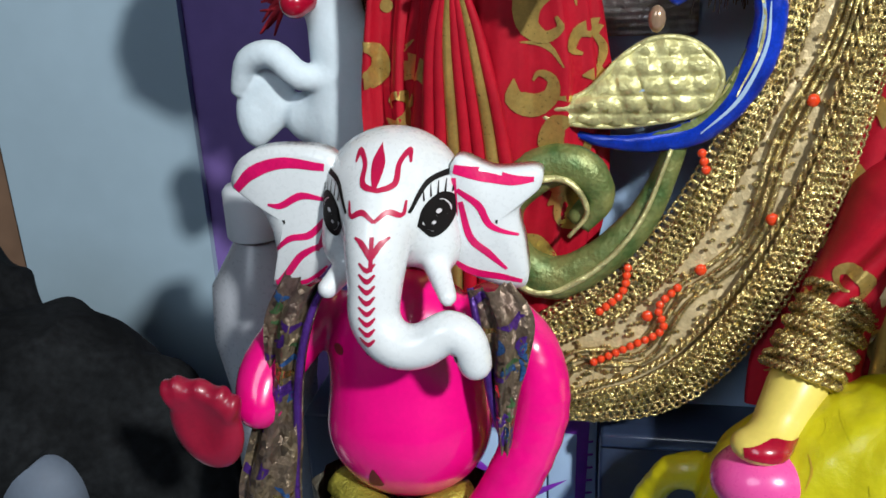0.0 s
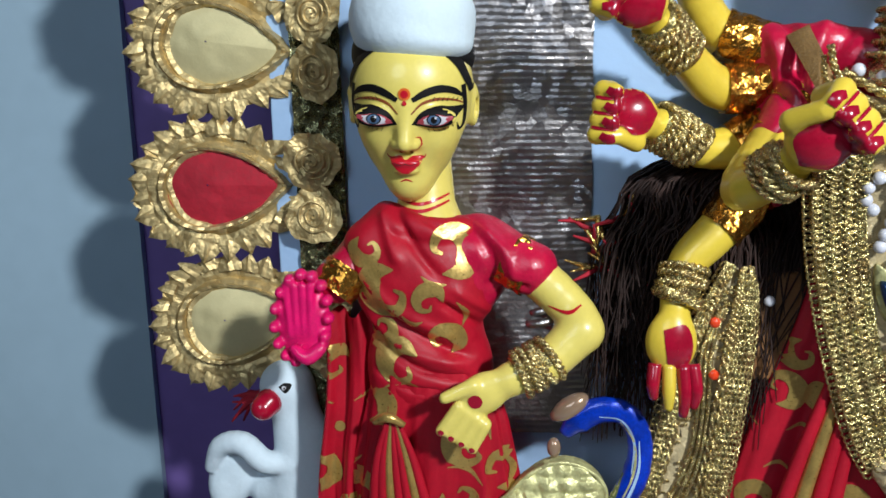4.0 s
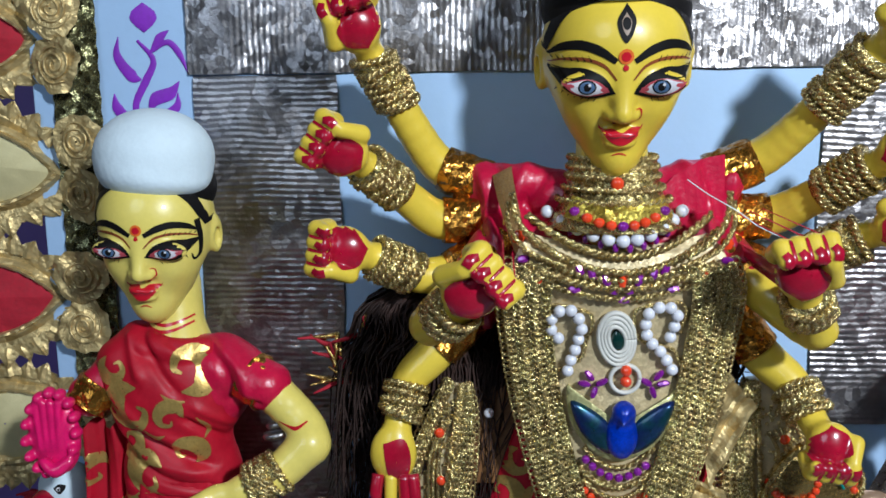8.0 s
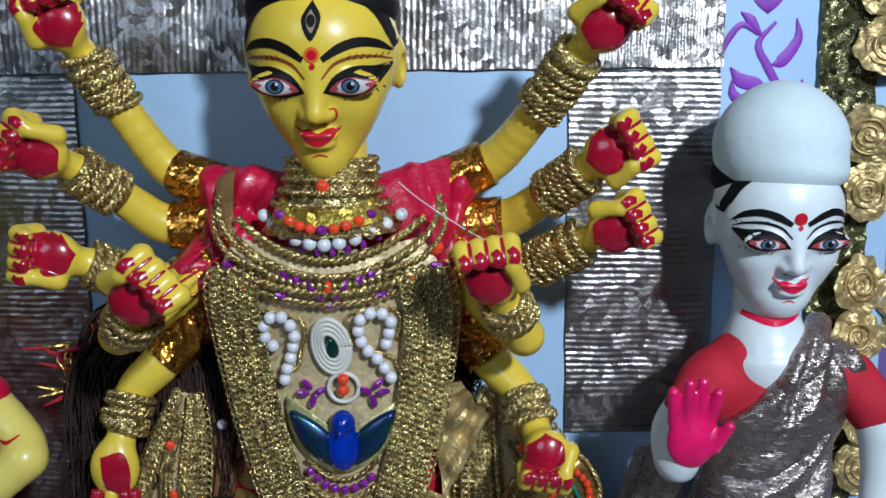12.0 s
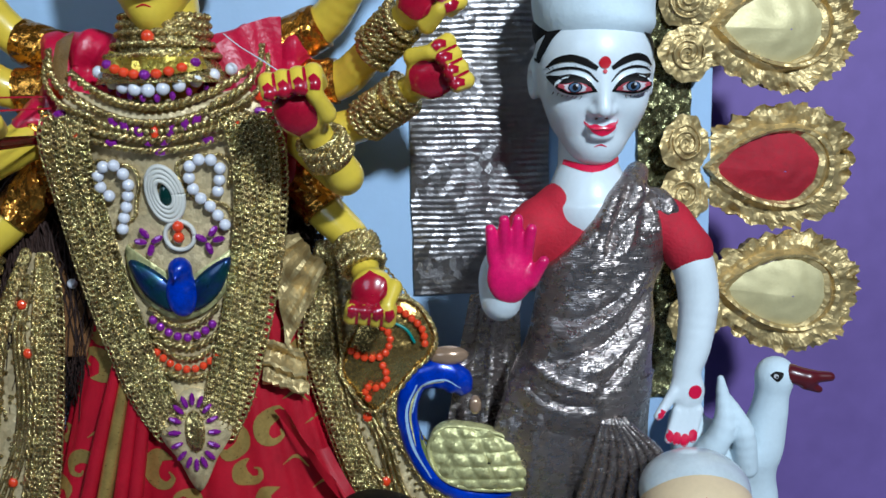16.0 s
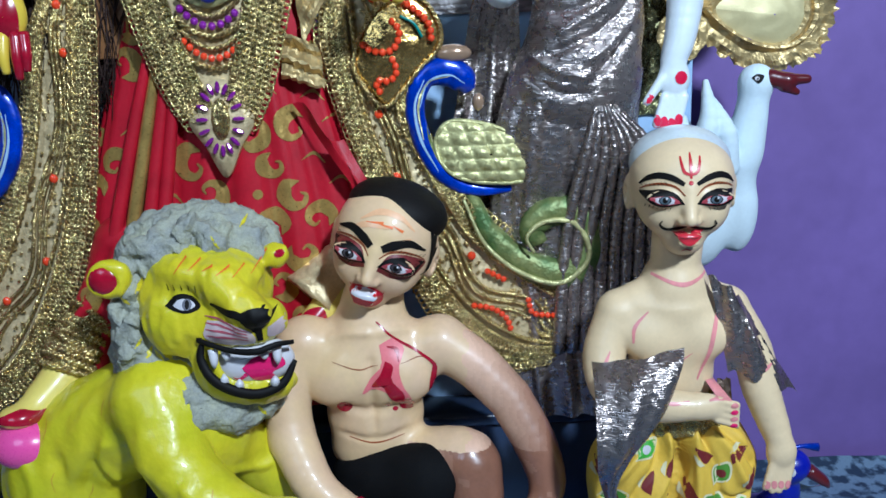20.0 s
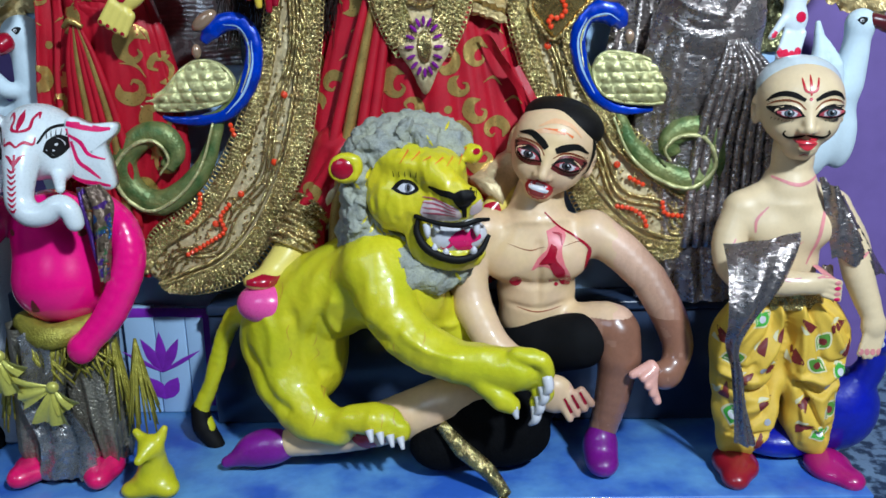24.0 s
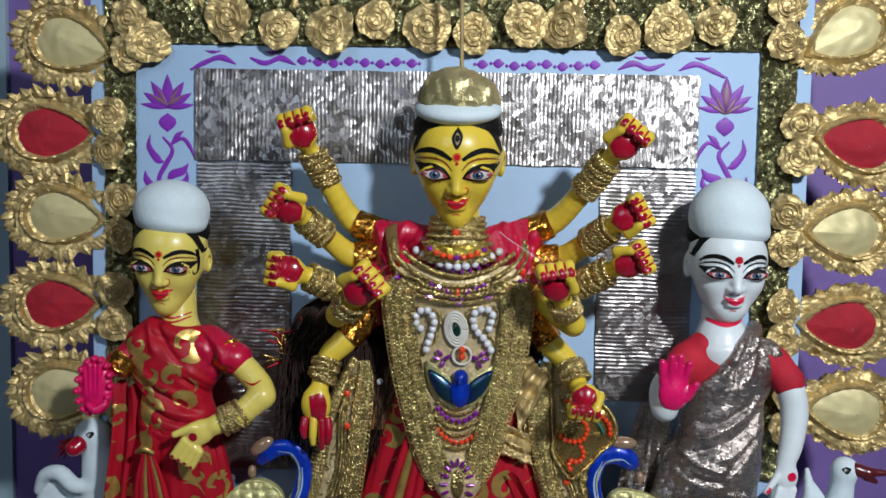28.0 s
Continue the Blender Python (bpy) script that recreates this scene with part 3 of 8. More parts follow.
VIOLET_GOLD = mat("dull_violet_gold", (0.26, 0.12, 0.22), 0.45, var=0.35, scale=60, metal=0.2)
motif(-226, 586, 0.98, PURPLE_PAINT)
motif(209, 590, 1.0, PURPLE_PAINT)
for px in (-226, 209):
    for ang in (58, 122, 32, 148):
        part("petal_heart", *petal(px, 588, ang, 17, 3.2, -1.0, 0), VIOLET_GOLD, backdrop)
part("petal", *petal(209, 592, 90, 22, 6, -0.95, 0), VIOLET_GOLD, backdrop)
for i in range(8):
    for x, d in ((-30 - i * 12.2, 180), (16 + i * 12.4, 0)):
        z = 623.5 + 1.0 * math.sin(i * 2.1)
        part("arrow_mark", *petal(x, z, d, 9, 7.5, -0.7, 0), PURPLE_PAINT, backdrop)
        part("arrow_mark", *petal(x, z, d + 180, 3, 3, -0.7, 0), PURPLE_PAINT, backdrop)
for sx in (-1, 1):
    for x0 in (125, 172):
        pts = [(sx * x0, 621), (sx * (x0 + 12), 626), (sx * (x0 + 24), 622), (sx * (x0 + 36), 626 if x0 < 150 else 616)]
        part("wave_mark", *ribbon2d(pts, [1, 5, 3.5, 4, 1.5], -0.7), PURPLE_PAINT, backdrop)
        part("wave_mark", *ribbon2d([(sx * (x0 + 12), 631), (sx * (x0 + 18), 630), (sx * (x0 + 24), 631)], [0.5, 2.6, 0.5], -0.7), PURPLE_PAINT, backdrop)

plaque = thing("lotus_plaque", "pale blue planked plaque with a violet lotus and border", "plaque")
for i in range(3):
    part("plank", *box_mesh((-237 + i * 24.5, -8, 28.5), (-213.4 + i * 24.5, -2, 118 - i), 0.5), PANEL_BLUE, plaque)
for ang, ln, wd in ((90, 34, 9), (62, 32, 9), (118, 32, 9), (30, 36, 4), (150, 36, 4)):
    part("petal", *petal(-210, 63, ang, ln, wd, -8.5, 0), PURPLE_PAINT, plaque)
for a in (-1, 1):
    part("petal", *petal(-210, 40, 90 + a * 32, 22, 13, -8.6, 0), PURPLE_PAINT, plaque)
part("border", *ribbon2d([(-237, 113), (-200, 113), (-168, 112)], [8, 7, 8], -8.5), PURPLE_PAINT, plaque)
part("border", *ribbon2d([(-171, 112), (-172, 70), (-173, 34)], [6, 5, 6], -8.6), PURPLE_PAINT, plaque)
for i in range(9):
    part("tick", *ribbon2d([(-171, 104 - i * 7.5), (-166, 105 - i * 7.5)], [1.6, 1.2], -8.7, 4), PURPLE_PAINT, plaque)
step = thing("back_step", "dark navy painted step along the foot of the backdrop", "step")
part("riser", *box_mesh((-163, -30, 28.5), (286, -1, 118), 2), NAVY, step)
part("tread", *box_mesh((-163, -34, 118.3), (286, -1, 126), 2), NAVY, step)

# ---- gold paper leaves round the backdrop ----


def scale_mesh(seed):
    """A cupped, pointed paper scale along +x."""
    r = random.Random(seed)
    rows = []
    for i in range(5):
        u = i / 4
        w = (5.6, 5.8, 4.6, 2.6, 0.5)[i]
        rows.append([(-3 + 10.0 * u + r.uniform(-0.4, 0.4), -1.6 * math.sin(u * 2.2) + 1.0 * abs(j - 3) / 3 - (0.8 if j == 3 else 0) + r.uniform(-0.25, 0.25), w * (j - 3) / 3 + r.uniform(-0.3, 0.3)) for j in range(7)])
    ob = part("paper_scale", *sheet_mesh(rows), GOLD_PAPER, None, smooth=False)
    me = ob.data
    bpy.data.objects.remove(ob)
    return me


SCALES = [scale_mesh(i) for i in range(4)]


def tear(a, l, w, sharp):
    """A teardrop pointing along +x."""
    return l * math.cos(a), 1.12 * w * math.sin(a) * abs(math.sin(a / 2)) ** sharp


def leaf_medallion(x, z, ang, L, W, centre, centre_name, seed, y=0.0):
    """A gold-paper leaf; its pointed end lies in direction ang. Some have a rim of pointed scales, some a torn, crumpled one."""
    rnd = random.Random(seed)
    scaly = x < 200
    top = thing("leaf_medallion", f"{'scalloped' if scaly else 'ragged crumpled'} gold paper leaf with a {centre_name} teardrop", "decoration", "leaf medallions round the backdrop", (x, y, z))
    top.rotation_euler = (radians(rnd.uniform(-5, 5)), radians(-ang + rnd.uniform(-4, 4)), radians(rnd.uniform(-6, 6)))
    n = 168
    rows = []
    lobes = rnd.randint(11, 14)
    rough = 1.0 if scaly else 1.7
    for e, h in ((0.50, 0.5), (0.57, -2.4), (0.62, -3.4), (0.66, -2.2), (0.71, -0.2), (0.78, -0.8), (0.85, -1.0), (0.92, -0.4), (0.97, -0.2), (1.0, -0.6)):
        row = []
        for i in range(n):
            a = 2 * math.pi * i / n
            px, pz = tear(a, L * e, W * e, 0.55)
            torn = noise.noise(Vector((i * 0.9, seed * 3.1, 0))) + 0.6 * noise.noise(Vector((i * 0.31, seed, 2)))
            lobe = abs(math.sin(a * lobes))
            k = 1 + ((0.055 * torn + 0.05 * (lobe - 0.6)) * rough if e == 1.0 else 0.02 * torn if e > 0.9 else 0.012 * torn) + 0.06 * noise.noise(Vector((px * 0.10, pz * 0.10, seed)))
            yy = h * 1.1 + (1.4 * (lobe - 0.6) if e > 0.9 else 0.0) + rough * (8 * (e - 0.5) * noise.noise(Vector((px * 0.06, pz * 0.06, seed + 4))) + 3.4 * (e - 0.45) * noise.noise(Vector((px * 0.22, pz * 0.22, seed + 9))))
            row.append((px * k, yy, pz * k))
        rows.append(row)
    rows.append([(p[0] * 0.97, 3.2, p[2] * 0.97) for p in rows[-1]])
    part("paper_leaf", *sheet_mesh(rows, True), GOLD_PAPER, top, smooth=False)
    rows = []
    for e in np.linspace(0.02, 1, 15):
        row = []
        for i in range(60):
            a = 2 * math.pi * i / 60
            px, pz = tear(a, L * 0.66 * e, W * 0.60 * e, 0.85)
            row.append((px - L * (0.02 + 0.16 * (1 - e)), -1.6 - 3.6 * (1 - e ** 1.5) - 0.8 * noise.noise(Vector((px * 0.12, pz * 0.12, seed))), pz + 2.0 * (1 - e)))
        rows.append(row)
    part("teardrop", *sheet_mesh(rows, True), centre, top, f"{centre_name} teardrop centre")
    collar = []
    for e, h in ((0.60, -1.0), (0.625, -4.2), (0.67, -4.8), (0.71, -1.6)):
        row = []
        for i in range(120):
            a = 2 * math.pi * i / 120
            px, pz = tear(a, L * e * 1.06, W * e, 0.8)
            c = abs(math.sin(a * 13)) ** 0.7
            row.append((px - L * 0.02, h - 1.0 * (c - 0.5) * (h < -2) + 0.6 * noise.noise(Vector((px * 0.3, pz * 0.3, seed + 2))), pz * (1 - 0.03 * c * (e < 0.61))))
        collar.append(row)
    part("crimped_collar", *sheet_mesh(collar, True), GOLD_PAPER, top, smooth=False)
    for e, m in ((0.93, 27),) if scaly else ():
        for i in range(m):
            a = 2 * math.pi * (i + rnd.uniform(-0.2, 0.2)) / m
            if abs(math.sin(a / 2)) < 0.3:
                continue
            px, pz = tear(a, L * e, W * e, 0.55)
            qx, qz = tear(a, L * (e + 0.1), W * (e + 0.1), 0.55)
            ob = part("paper_scale", None, None, GOLD_PAPER, top, data=SCALES[(i + seed) % 4])
            out = math.atan2(qz - pz, qx - px)
            ob.rotation_mode = "QUATERNION"
            ob.rotation_quaternion = (Matrix.Rotation(-out, 3, "Y") @ Matrix.Rotation(radians(rnd.uniform(-6, 24)), 3, "Z") @ Matrix.Rotation(radians(rnd.uniform(-16, 16)), 3, "X")).to_quaternion()
            k = rnd.uniform(0.85, 1.15)
            ob.scale = (k, 1, k)
            ob.location = (px * MM, (-2.2 + rnd.uniform(-0.8, 0.8)) * MM, pz * MM)
    return top


def rosette(x, z, r, seed, y=-9.0, tilt=0.0, m=None):
    """A nearly flat paper disc with a thin raised spiral and a crinkled edge."""
    rnd = random.Random(seed)
    ob = thing("scroll_rosette", "embossed gold paper scroll rosette on the backdrop edge", "decoration", "scroll rosettes round the backdrop", (x, y, z))
    ob.rotation_euler = (radians(rnd.uniform(-14, 14)), radians(tilt + rnd.uniform(0, 360)), radians(rnd.uniform(-16, 16)))
    rows = []
    n = 56
    for e in np.linspace(0.03, 1, 12):
        row = []
        for i in range(n):
            a = 2 * math.pi * i / n
            edge = 0.05 * noise.noise(Vector((i * 0.7, seed, 0))) + 0.035 * math.sin(9 * a) if e > 0.85 else 0
            k = r * e * (1 + 0.05 * math.sin(3 * a + seed) + edge)
            px, pz = k * math.cos(a), k * math.sin(a)
            pleat = 0.7 * math.sin(13 * a) * max(0, e - 0.55) * (math.sin(a + seed) > 0)
            row.append((px, -0.6 * (1 - e * e) - pleat + 2.2 * noise.noise(Vector((px * 0.14, pz * 0.14, seed))) + 0.5 * noise.noise(Vector((px * 0.5, pz * 0.5, seed))), pz))
        rows.append(row)
    rows.append([(p[0] * 0.98, p[1] + 0.8, p[2] * 0.98) for p in rows[-1]])
    part("paper_disc", *sheet_mesh(rows, True), m or GOLD_PAPER, ob, smooth=False)
    turn = []
    for q in range(19):
        u = q / 18
        px, pz = r * (0.10 + 0.62 * u) * math.cos(q * 0.95), r * (0.10 + 0.62 * u) * math.sin(q * 0.95)
        turn.append((px, -0.6 * (1 - (0.1 + 0.62 * u) ** 2) - 0.5 + 2.2 * noise.noise(Vector((px * 0.14, pz * 0.14, seed))), pz))
    part("embossed_spiral", *tube_mesh(turn, [0.5, 0.75, 0.75, 0.45], 60, 5), m or GOLD_PAPER, ob)
    return ob


LEAVES = [(-300, 634, -15, 0), (-316, 565, 0, 1), (-308, 499, -4, 0), (-312, 429, 3, 1), (-308, 359, 10, 0),
          (297, 650, 205, 0), (310, 568, 172, 1), (304, 499, 182, 0), (304, 426, 180, 1), (311, 358, 178, 0)]
for i, (x, z, ang, red) in enumerate(LEAVES):
    leaf_medallion(x, z, ang, 47, 35, RED_VELVET if red else GOLD_SATIN, "red velvet" if red else "pale gold satin", 10 + i)
    for dz in (-13, 14):
        s = 1 if x < 0 else -1
        rosette(x + s * 47, z + dz + (6 if i in (0, 5) else 0), 14.5, 50 + i * 3 + dz, y=-10)
for i, x in enumerate((-238, -176, -137, -97, -62, -22, 13, 53, 82, 127, 161, 197)):
    rosette(x, 650 + 5 * math.sin(i * 1.9) - (14 if i == 0 else 0), 17 + 2 * math.sin(i * 2.7), 200 + i, y=-9)
for i, x in enumerate((-212, -115, -40, 33, 105, 180)):
    leaf_medallion(x, 703, -90, 44, 34, RED_VELVET if i % 2 == 0 else GOLD_SATIN, "red velvet" if i % 2 == 0 else "pale gold satin", 40 + i)

# ---- gold wings with peacocks ----


def tree_of(V, F):
    from mathutils.bvhtree import BVHTree
    return BVHTree.FromPolygons([Vector(v) for v in np.asarray(V)], [[int(a) for a in f] for f in F])


def bead_row(name, pts, r, step, material, parent, label="", flat=1.0, jig=0.0):
    """Beads strung along a curve, each a part on one shared mesh."""
    P = spline(pts, 400)
    d = np.r_[0, np.cumsum(np.linalg.norm(np.diff(P, axis=0), axis=1))]
    first = None
    for s in np.arange(0, d[-1], step):
        ob = part(name, *ball_mesh((0, 0, 0), (r, r * flat, r), 8), material, parent, label) if first is None else part(name, None, None, material, parent, label, data=first.data)
        first = first or ob
        ob.location = [np.interp(s, d, P[:, k]) * MM for k in range(3)]


def chain(name, pts, r, step, material, parent, label=""):
    """Small wire rings set edge to edge along a curve, joined in one part."""
    P = spline(pts, 400)
    d = np.r_[0, np.cumsum(np.linalg.norm(np.diff(P, axis=0), axis=1))]
    V, F, n = [], [], 0
    a = np.linspace(0, 2 * math.pi, 9, endpoint=False)
    b = np.linspace(0, 2 * math.pi, 5, endpoint=False)
    for q, s in enumerate(np.arange(0, d[-1], step)):
        c = np.array([np.interp(s, d, P[:, k]) for k in range(3)])
        tilt, swing = 0.5 * math.sin(q * 2.3), 0.6 * math.sin(q * 1.7 + 1)
        rows = []
        for t in a:
            ring = np.array([math.cos(t), 0.35 * math.sin(t * 1.0 + swing) * tilt - 0.2, math.sin(t)])
            rows.append([c + ring * r + 0.62 * np.array([ring[0] * math.cos(u), math.sin(u), ring[2] * math.cos(u)]) for u in b])
        v, f = sheet_mesh(np.array(rows), True)
        m = len(a)
        f = f + [((m - 1) * 5 + j, (m - 1) * 5 + (j + 1) % 5, (j + 1) % 5, j) for j in range(5)]
        V.append(v)
        F += [[i + n for i in g] for g in f]
        n += len(v)
    return tagged(part(name, np.vstack(V), F, material, parent, label), kind="stuff")


def rope(pts, r, pitch=3.4):
    """Two twisted strands along a curve."""
    P = spline(pts, 60)
    length = np.linalg.norm(np.diff(P, axis=0), axis=1).sum()
    n = max(24, int(length / 0.8))
    P = spline(pts, n)
    T = np.gradient(P, axis=0)
    T /= np.linalg.norm(T, axis=1)[:, None]
    U = np.cross(T, [0, 1.0, 0])
    U /= np.linalg.norm(U, axis=1)[:, None] + 1e-9
    W = np.cross(U, T)
    s = np.linspace(0, length, n)
    Vs, Fs, k = [], [], 0
    for ph in (0, math.pi):
        a = s / pitch * 2 * math.pi / 2 + ph
        Q = P + (U * np.cos(a)[:, None] + W * np.sin(a)[:, None]) * r * 0.55
        V, F = tube_mesh(Q, r * 0.62, n, 5)
        Vs.append(V)
        Fs += [[i + k for i in f] for f in F]
        k += len(V)
    return np.vstack(Vs), Fs


def offset_line(a, b, e, y, n=9):
    A, B = spline([(x, 0, z) for x, z in a], n), spline([(x, 0, z) for x, z in b], n)
    Q = A + (B - A) * e
    Q[:, 1] = y
    return [tuple(q) for q in Q]


def gold_wing(inner, outer, beads, label):
    top = thing("gold_wing", label, "ornament", "gold wings beside the goddess", (0, 9, 0))
    n, c = 60, 22
    A, B = spline([(x, 0, z) for x, z in inner], n), spline([(x, 0, z) for x, z in outer], n)
    rows = []
    for i in range(n):
        row = []
        for j in range(c):
            e = j / (c - 1)
            p = A[i] + (B[i] - A[i]) * e
            edge = min(e, 1 - e)
            row.append((p[0], -50 - 3.0 * math.sin(e * math.pi) - (1.6 * abs(math.sin(i * 0.9)) if edge < 0.22 else 0), p[2]))
        rows.append(row)
    back = [[(p[0], -44, p[2]) for p in r[::-1]] for r in rows]
    rows = [r + b for r, b in zip(rows, back)]
    V, F = sheet_mesh(rows, True)
    F += [tuple(range(2 * c))[::-1], tuple((n - 1) * 2 * c + j for j in range(2 * c))]
    part("shaped_board", V, F, GOLD_CLOTH, top, "beige gold cloth over card")
    # borders of pressed braid, and ropes between them
    for e0, e1, nm in ((0.0, 0.26, "braid_band"), (0.80, 1.0, "braid_band")):
        rows = []
        for i in range(n * 2):
            row = []
            for j in range(7):
                e = e0 + (e1 - e0) * j / 6
                p = offset_at(A, B, i / (n * 2 - 1), e)
                row.append((p[0], -53.5 - 2.2 * math.sin(e * math.pi) - 1.0 * math.sin(j / 6 * math.pi) - 0.9 * abs(math.sin(i * 1.05 + j * 0.8)), p[1]))
            rows.append(row)
        part(nm, *sheet_mesh(rows), GOLD_BRAID, top, "sequinned gold braid")
    for e in (0.03, 0.09, 0.15, 0.21, 0.84, 0.89, 0.95):
        chain("ring_strip", offset_line(inner, outer, e, -56.0, 12), 2.0, 3.0, GOLD_BRAID if e in (0.09, 0.15, 0.89) else GOLD_CORD, top, "row of gold braid rings")
    for e in (0.26, 0.33, 0.78):
        part("cord", *rope(offset_line(inner, outer, e, -56.2, 12), 1.3), GOLD_CORD, top)
    for e, r in ((-0.03, 2.1), (1.03, 2.1)):
        chain("loop_fringe", offset_line(inner, outer, e, -53, 12), r * 1.05, 3.3, GOLD_CORD, top, "gold loop fringe")
    # a winding couching and beads in the field
    for ph, e0 in ((0, 0.45), (0.15, 0.52), (0.3, 0.59)):
        pts = []
        for i in range(26):
            u = i / 25
            p = offset_at(A, B, 0.10 + 0.84 * u, e0 + 0.07 * math.sin(u * 24))
            pts.append((p[0], -54.8, p[1]))
        part("couched_thread", *tube_mesh(pts, 1.15, 120, 5), GOLD_CORD, top)
    for pts in beads:
        bead_row("red_bead", [(x, -57.2, z) for x, z in pts], 1.9, 3.4, GEM_RED, top, "", 0.7)
    V, F, k = [], [], 0
    rnd = random.Random(len(outer) * 7 + int(abs(inner[0][0])))
    for q in range(420):
        x, z = offset_at(A, B, rnd.uniform(0.04, 0.98), rnd.uniform(0.34, 0.78))
        v, f = ball_mesh((x, -54.6, z), (1.05, 0.6, 1.05), 6)
        V.append(v)
        F += [[i + k for i in g] for g in f]
        k += len(v)
    tagged(part("sequin_scatter", np.vstack(V), F, GOLD_CORD, top, "scattered gold sequins", False), kind="stuff")
    for u, e in ((0.12, 0.6), (0.2, 0.42), (0.34, 0.5), (0.45, 0.38), (0.55, 0.62), (0.66, 0.66)):
        p = offset_at(A, B, u, e)
        part("red_stone", *ball_mesh((p[0], -55.5, p[1]), (2.6, 1.5, 2.6), 8), GEM_RED, top)
    return top


def bead_leaf():
    """A padded gold leaf outlined in red beads on top of the wing."""
    top = thing("beaded_leaf", "padded gold satin leaf edged with red beads and a teal thread", "ornament")
    out = smooth_outline([(77, 336), (82, 352), (91, 365), (105, 372), (117, 367), (124, 354), (122, 343), (109, 331), (93, 314)], 80)
    V, F = plate_mesh(out, -50, -44, 4.0, 9, 1.6)
    part("leaf_pad", V, F, GOLD_FOIL, top)
    for pts in ([(104, 369), (113, 362), (118, 356), (119, 346)], [(83, 347), (87, 344), (95, 343), (100, 346), (102, 354), (96, 361)], [(98, 339), (100, 333), (96, 328), (89, 328), (91, 321)]):
        bead_row("red_bead", [(x, -54.5, z) for x, z in pts], 2.0, 3.7, GEM_RED, top, "", 0.7)
    part("teal_thread", *tube_mesh([(103, -54.5, 361), (110, -55, 357), (114, -54.5, 350)], 0.8, 16, 6), mat("teal_thread", (0.02, 0.25, 0.22), 0.35, var=0.2), top)
    part("edge_cord", *rope([(x, -51, z) for x, z in list(out[::6]) + [out[0]]], 1.2), GOLD_CORD, top)
    return top


def offset_at(A, B, u, e):
    i = min(max(u, 0), 1) * (len(A) - 1)
    k = min(int(i), len(A) - 2)
    a = A[k] + (A[k + 1] - A[k]) * (i - k)
    b = B[k] + (B[k + 1] - B[k]) * (i - k)
    p = a + (b - a) * e
    return p[0], p[2]


gold_wing([(-62, 396), (-60, 366), (-72, 270), (-92, 206), (-124, 158), (-160, 143), (-184, 143)],
          [(-72, 398), (-92, 356), (-106, 299), (-133, 240), (-158, 208), (-190, 185), (-203, 160)], ([(-154, 214), (-156, 203), (-167, 192)], [(-134, 206), (-141, 197), (-139, 187), (-151, 179), (-169, 169)], [(-128, 262), (-126, 255)]), "beige gold ornamental wing edged with gold braid and loops")
gold_wing([(70, 398), (60, 355), (70, 310), (90, 250), (118, 190), (148, 162), (180, 163)],
          [(84, 400), (112, 362), (107, 314), (127, 277), (149, 247), (190, 218), (211, 200)], ([(138, 200), (148, 198), (156, 192), (159, 184)], [(169, 202), (172, 194), (187, 192)], [(146, 220), (155, 215)]), "beige gold ornamental wing edged with gold braid and loops")

bead_leaf()


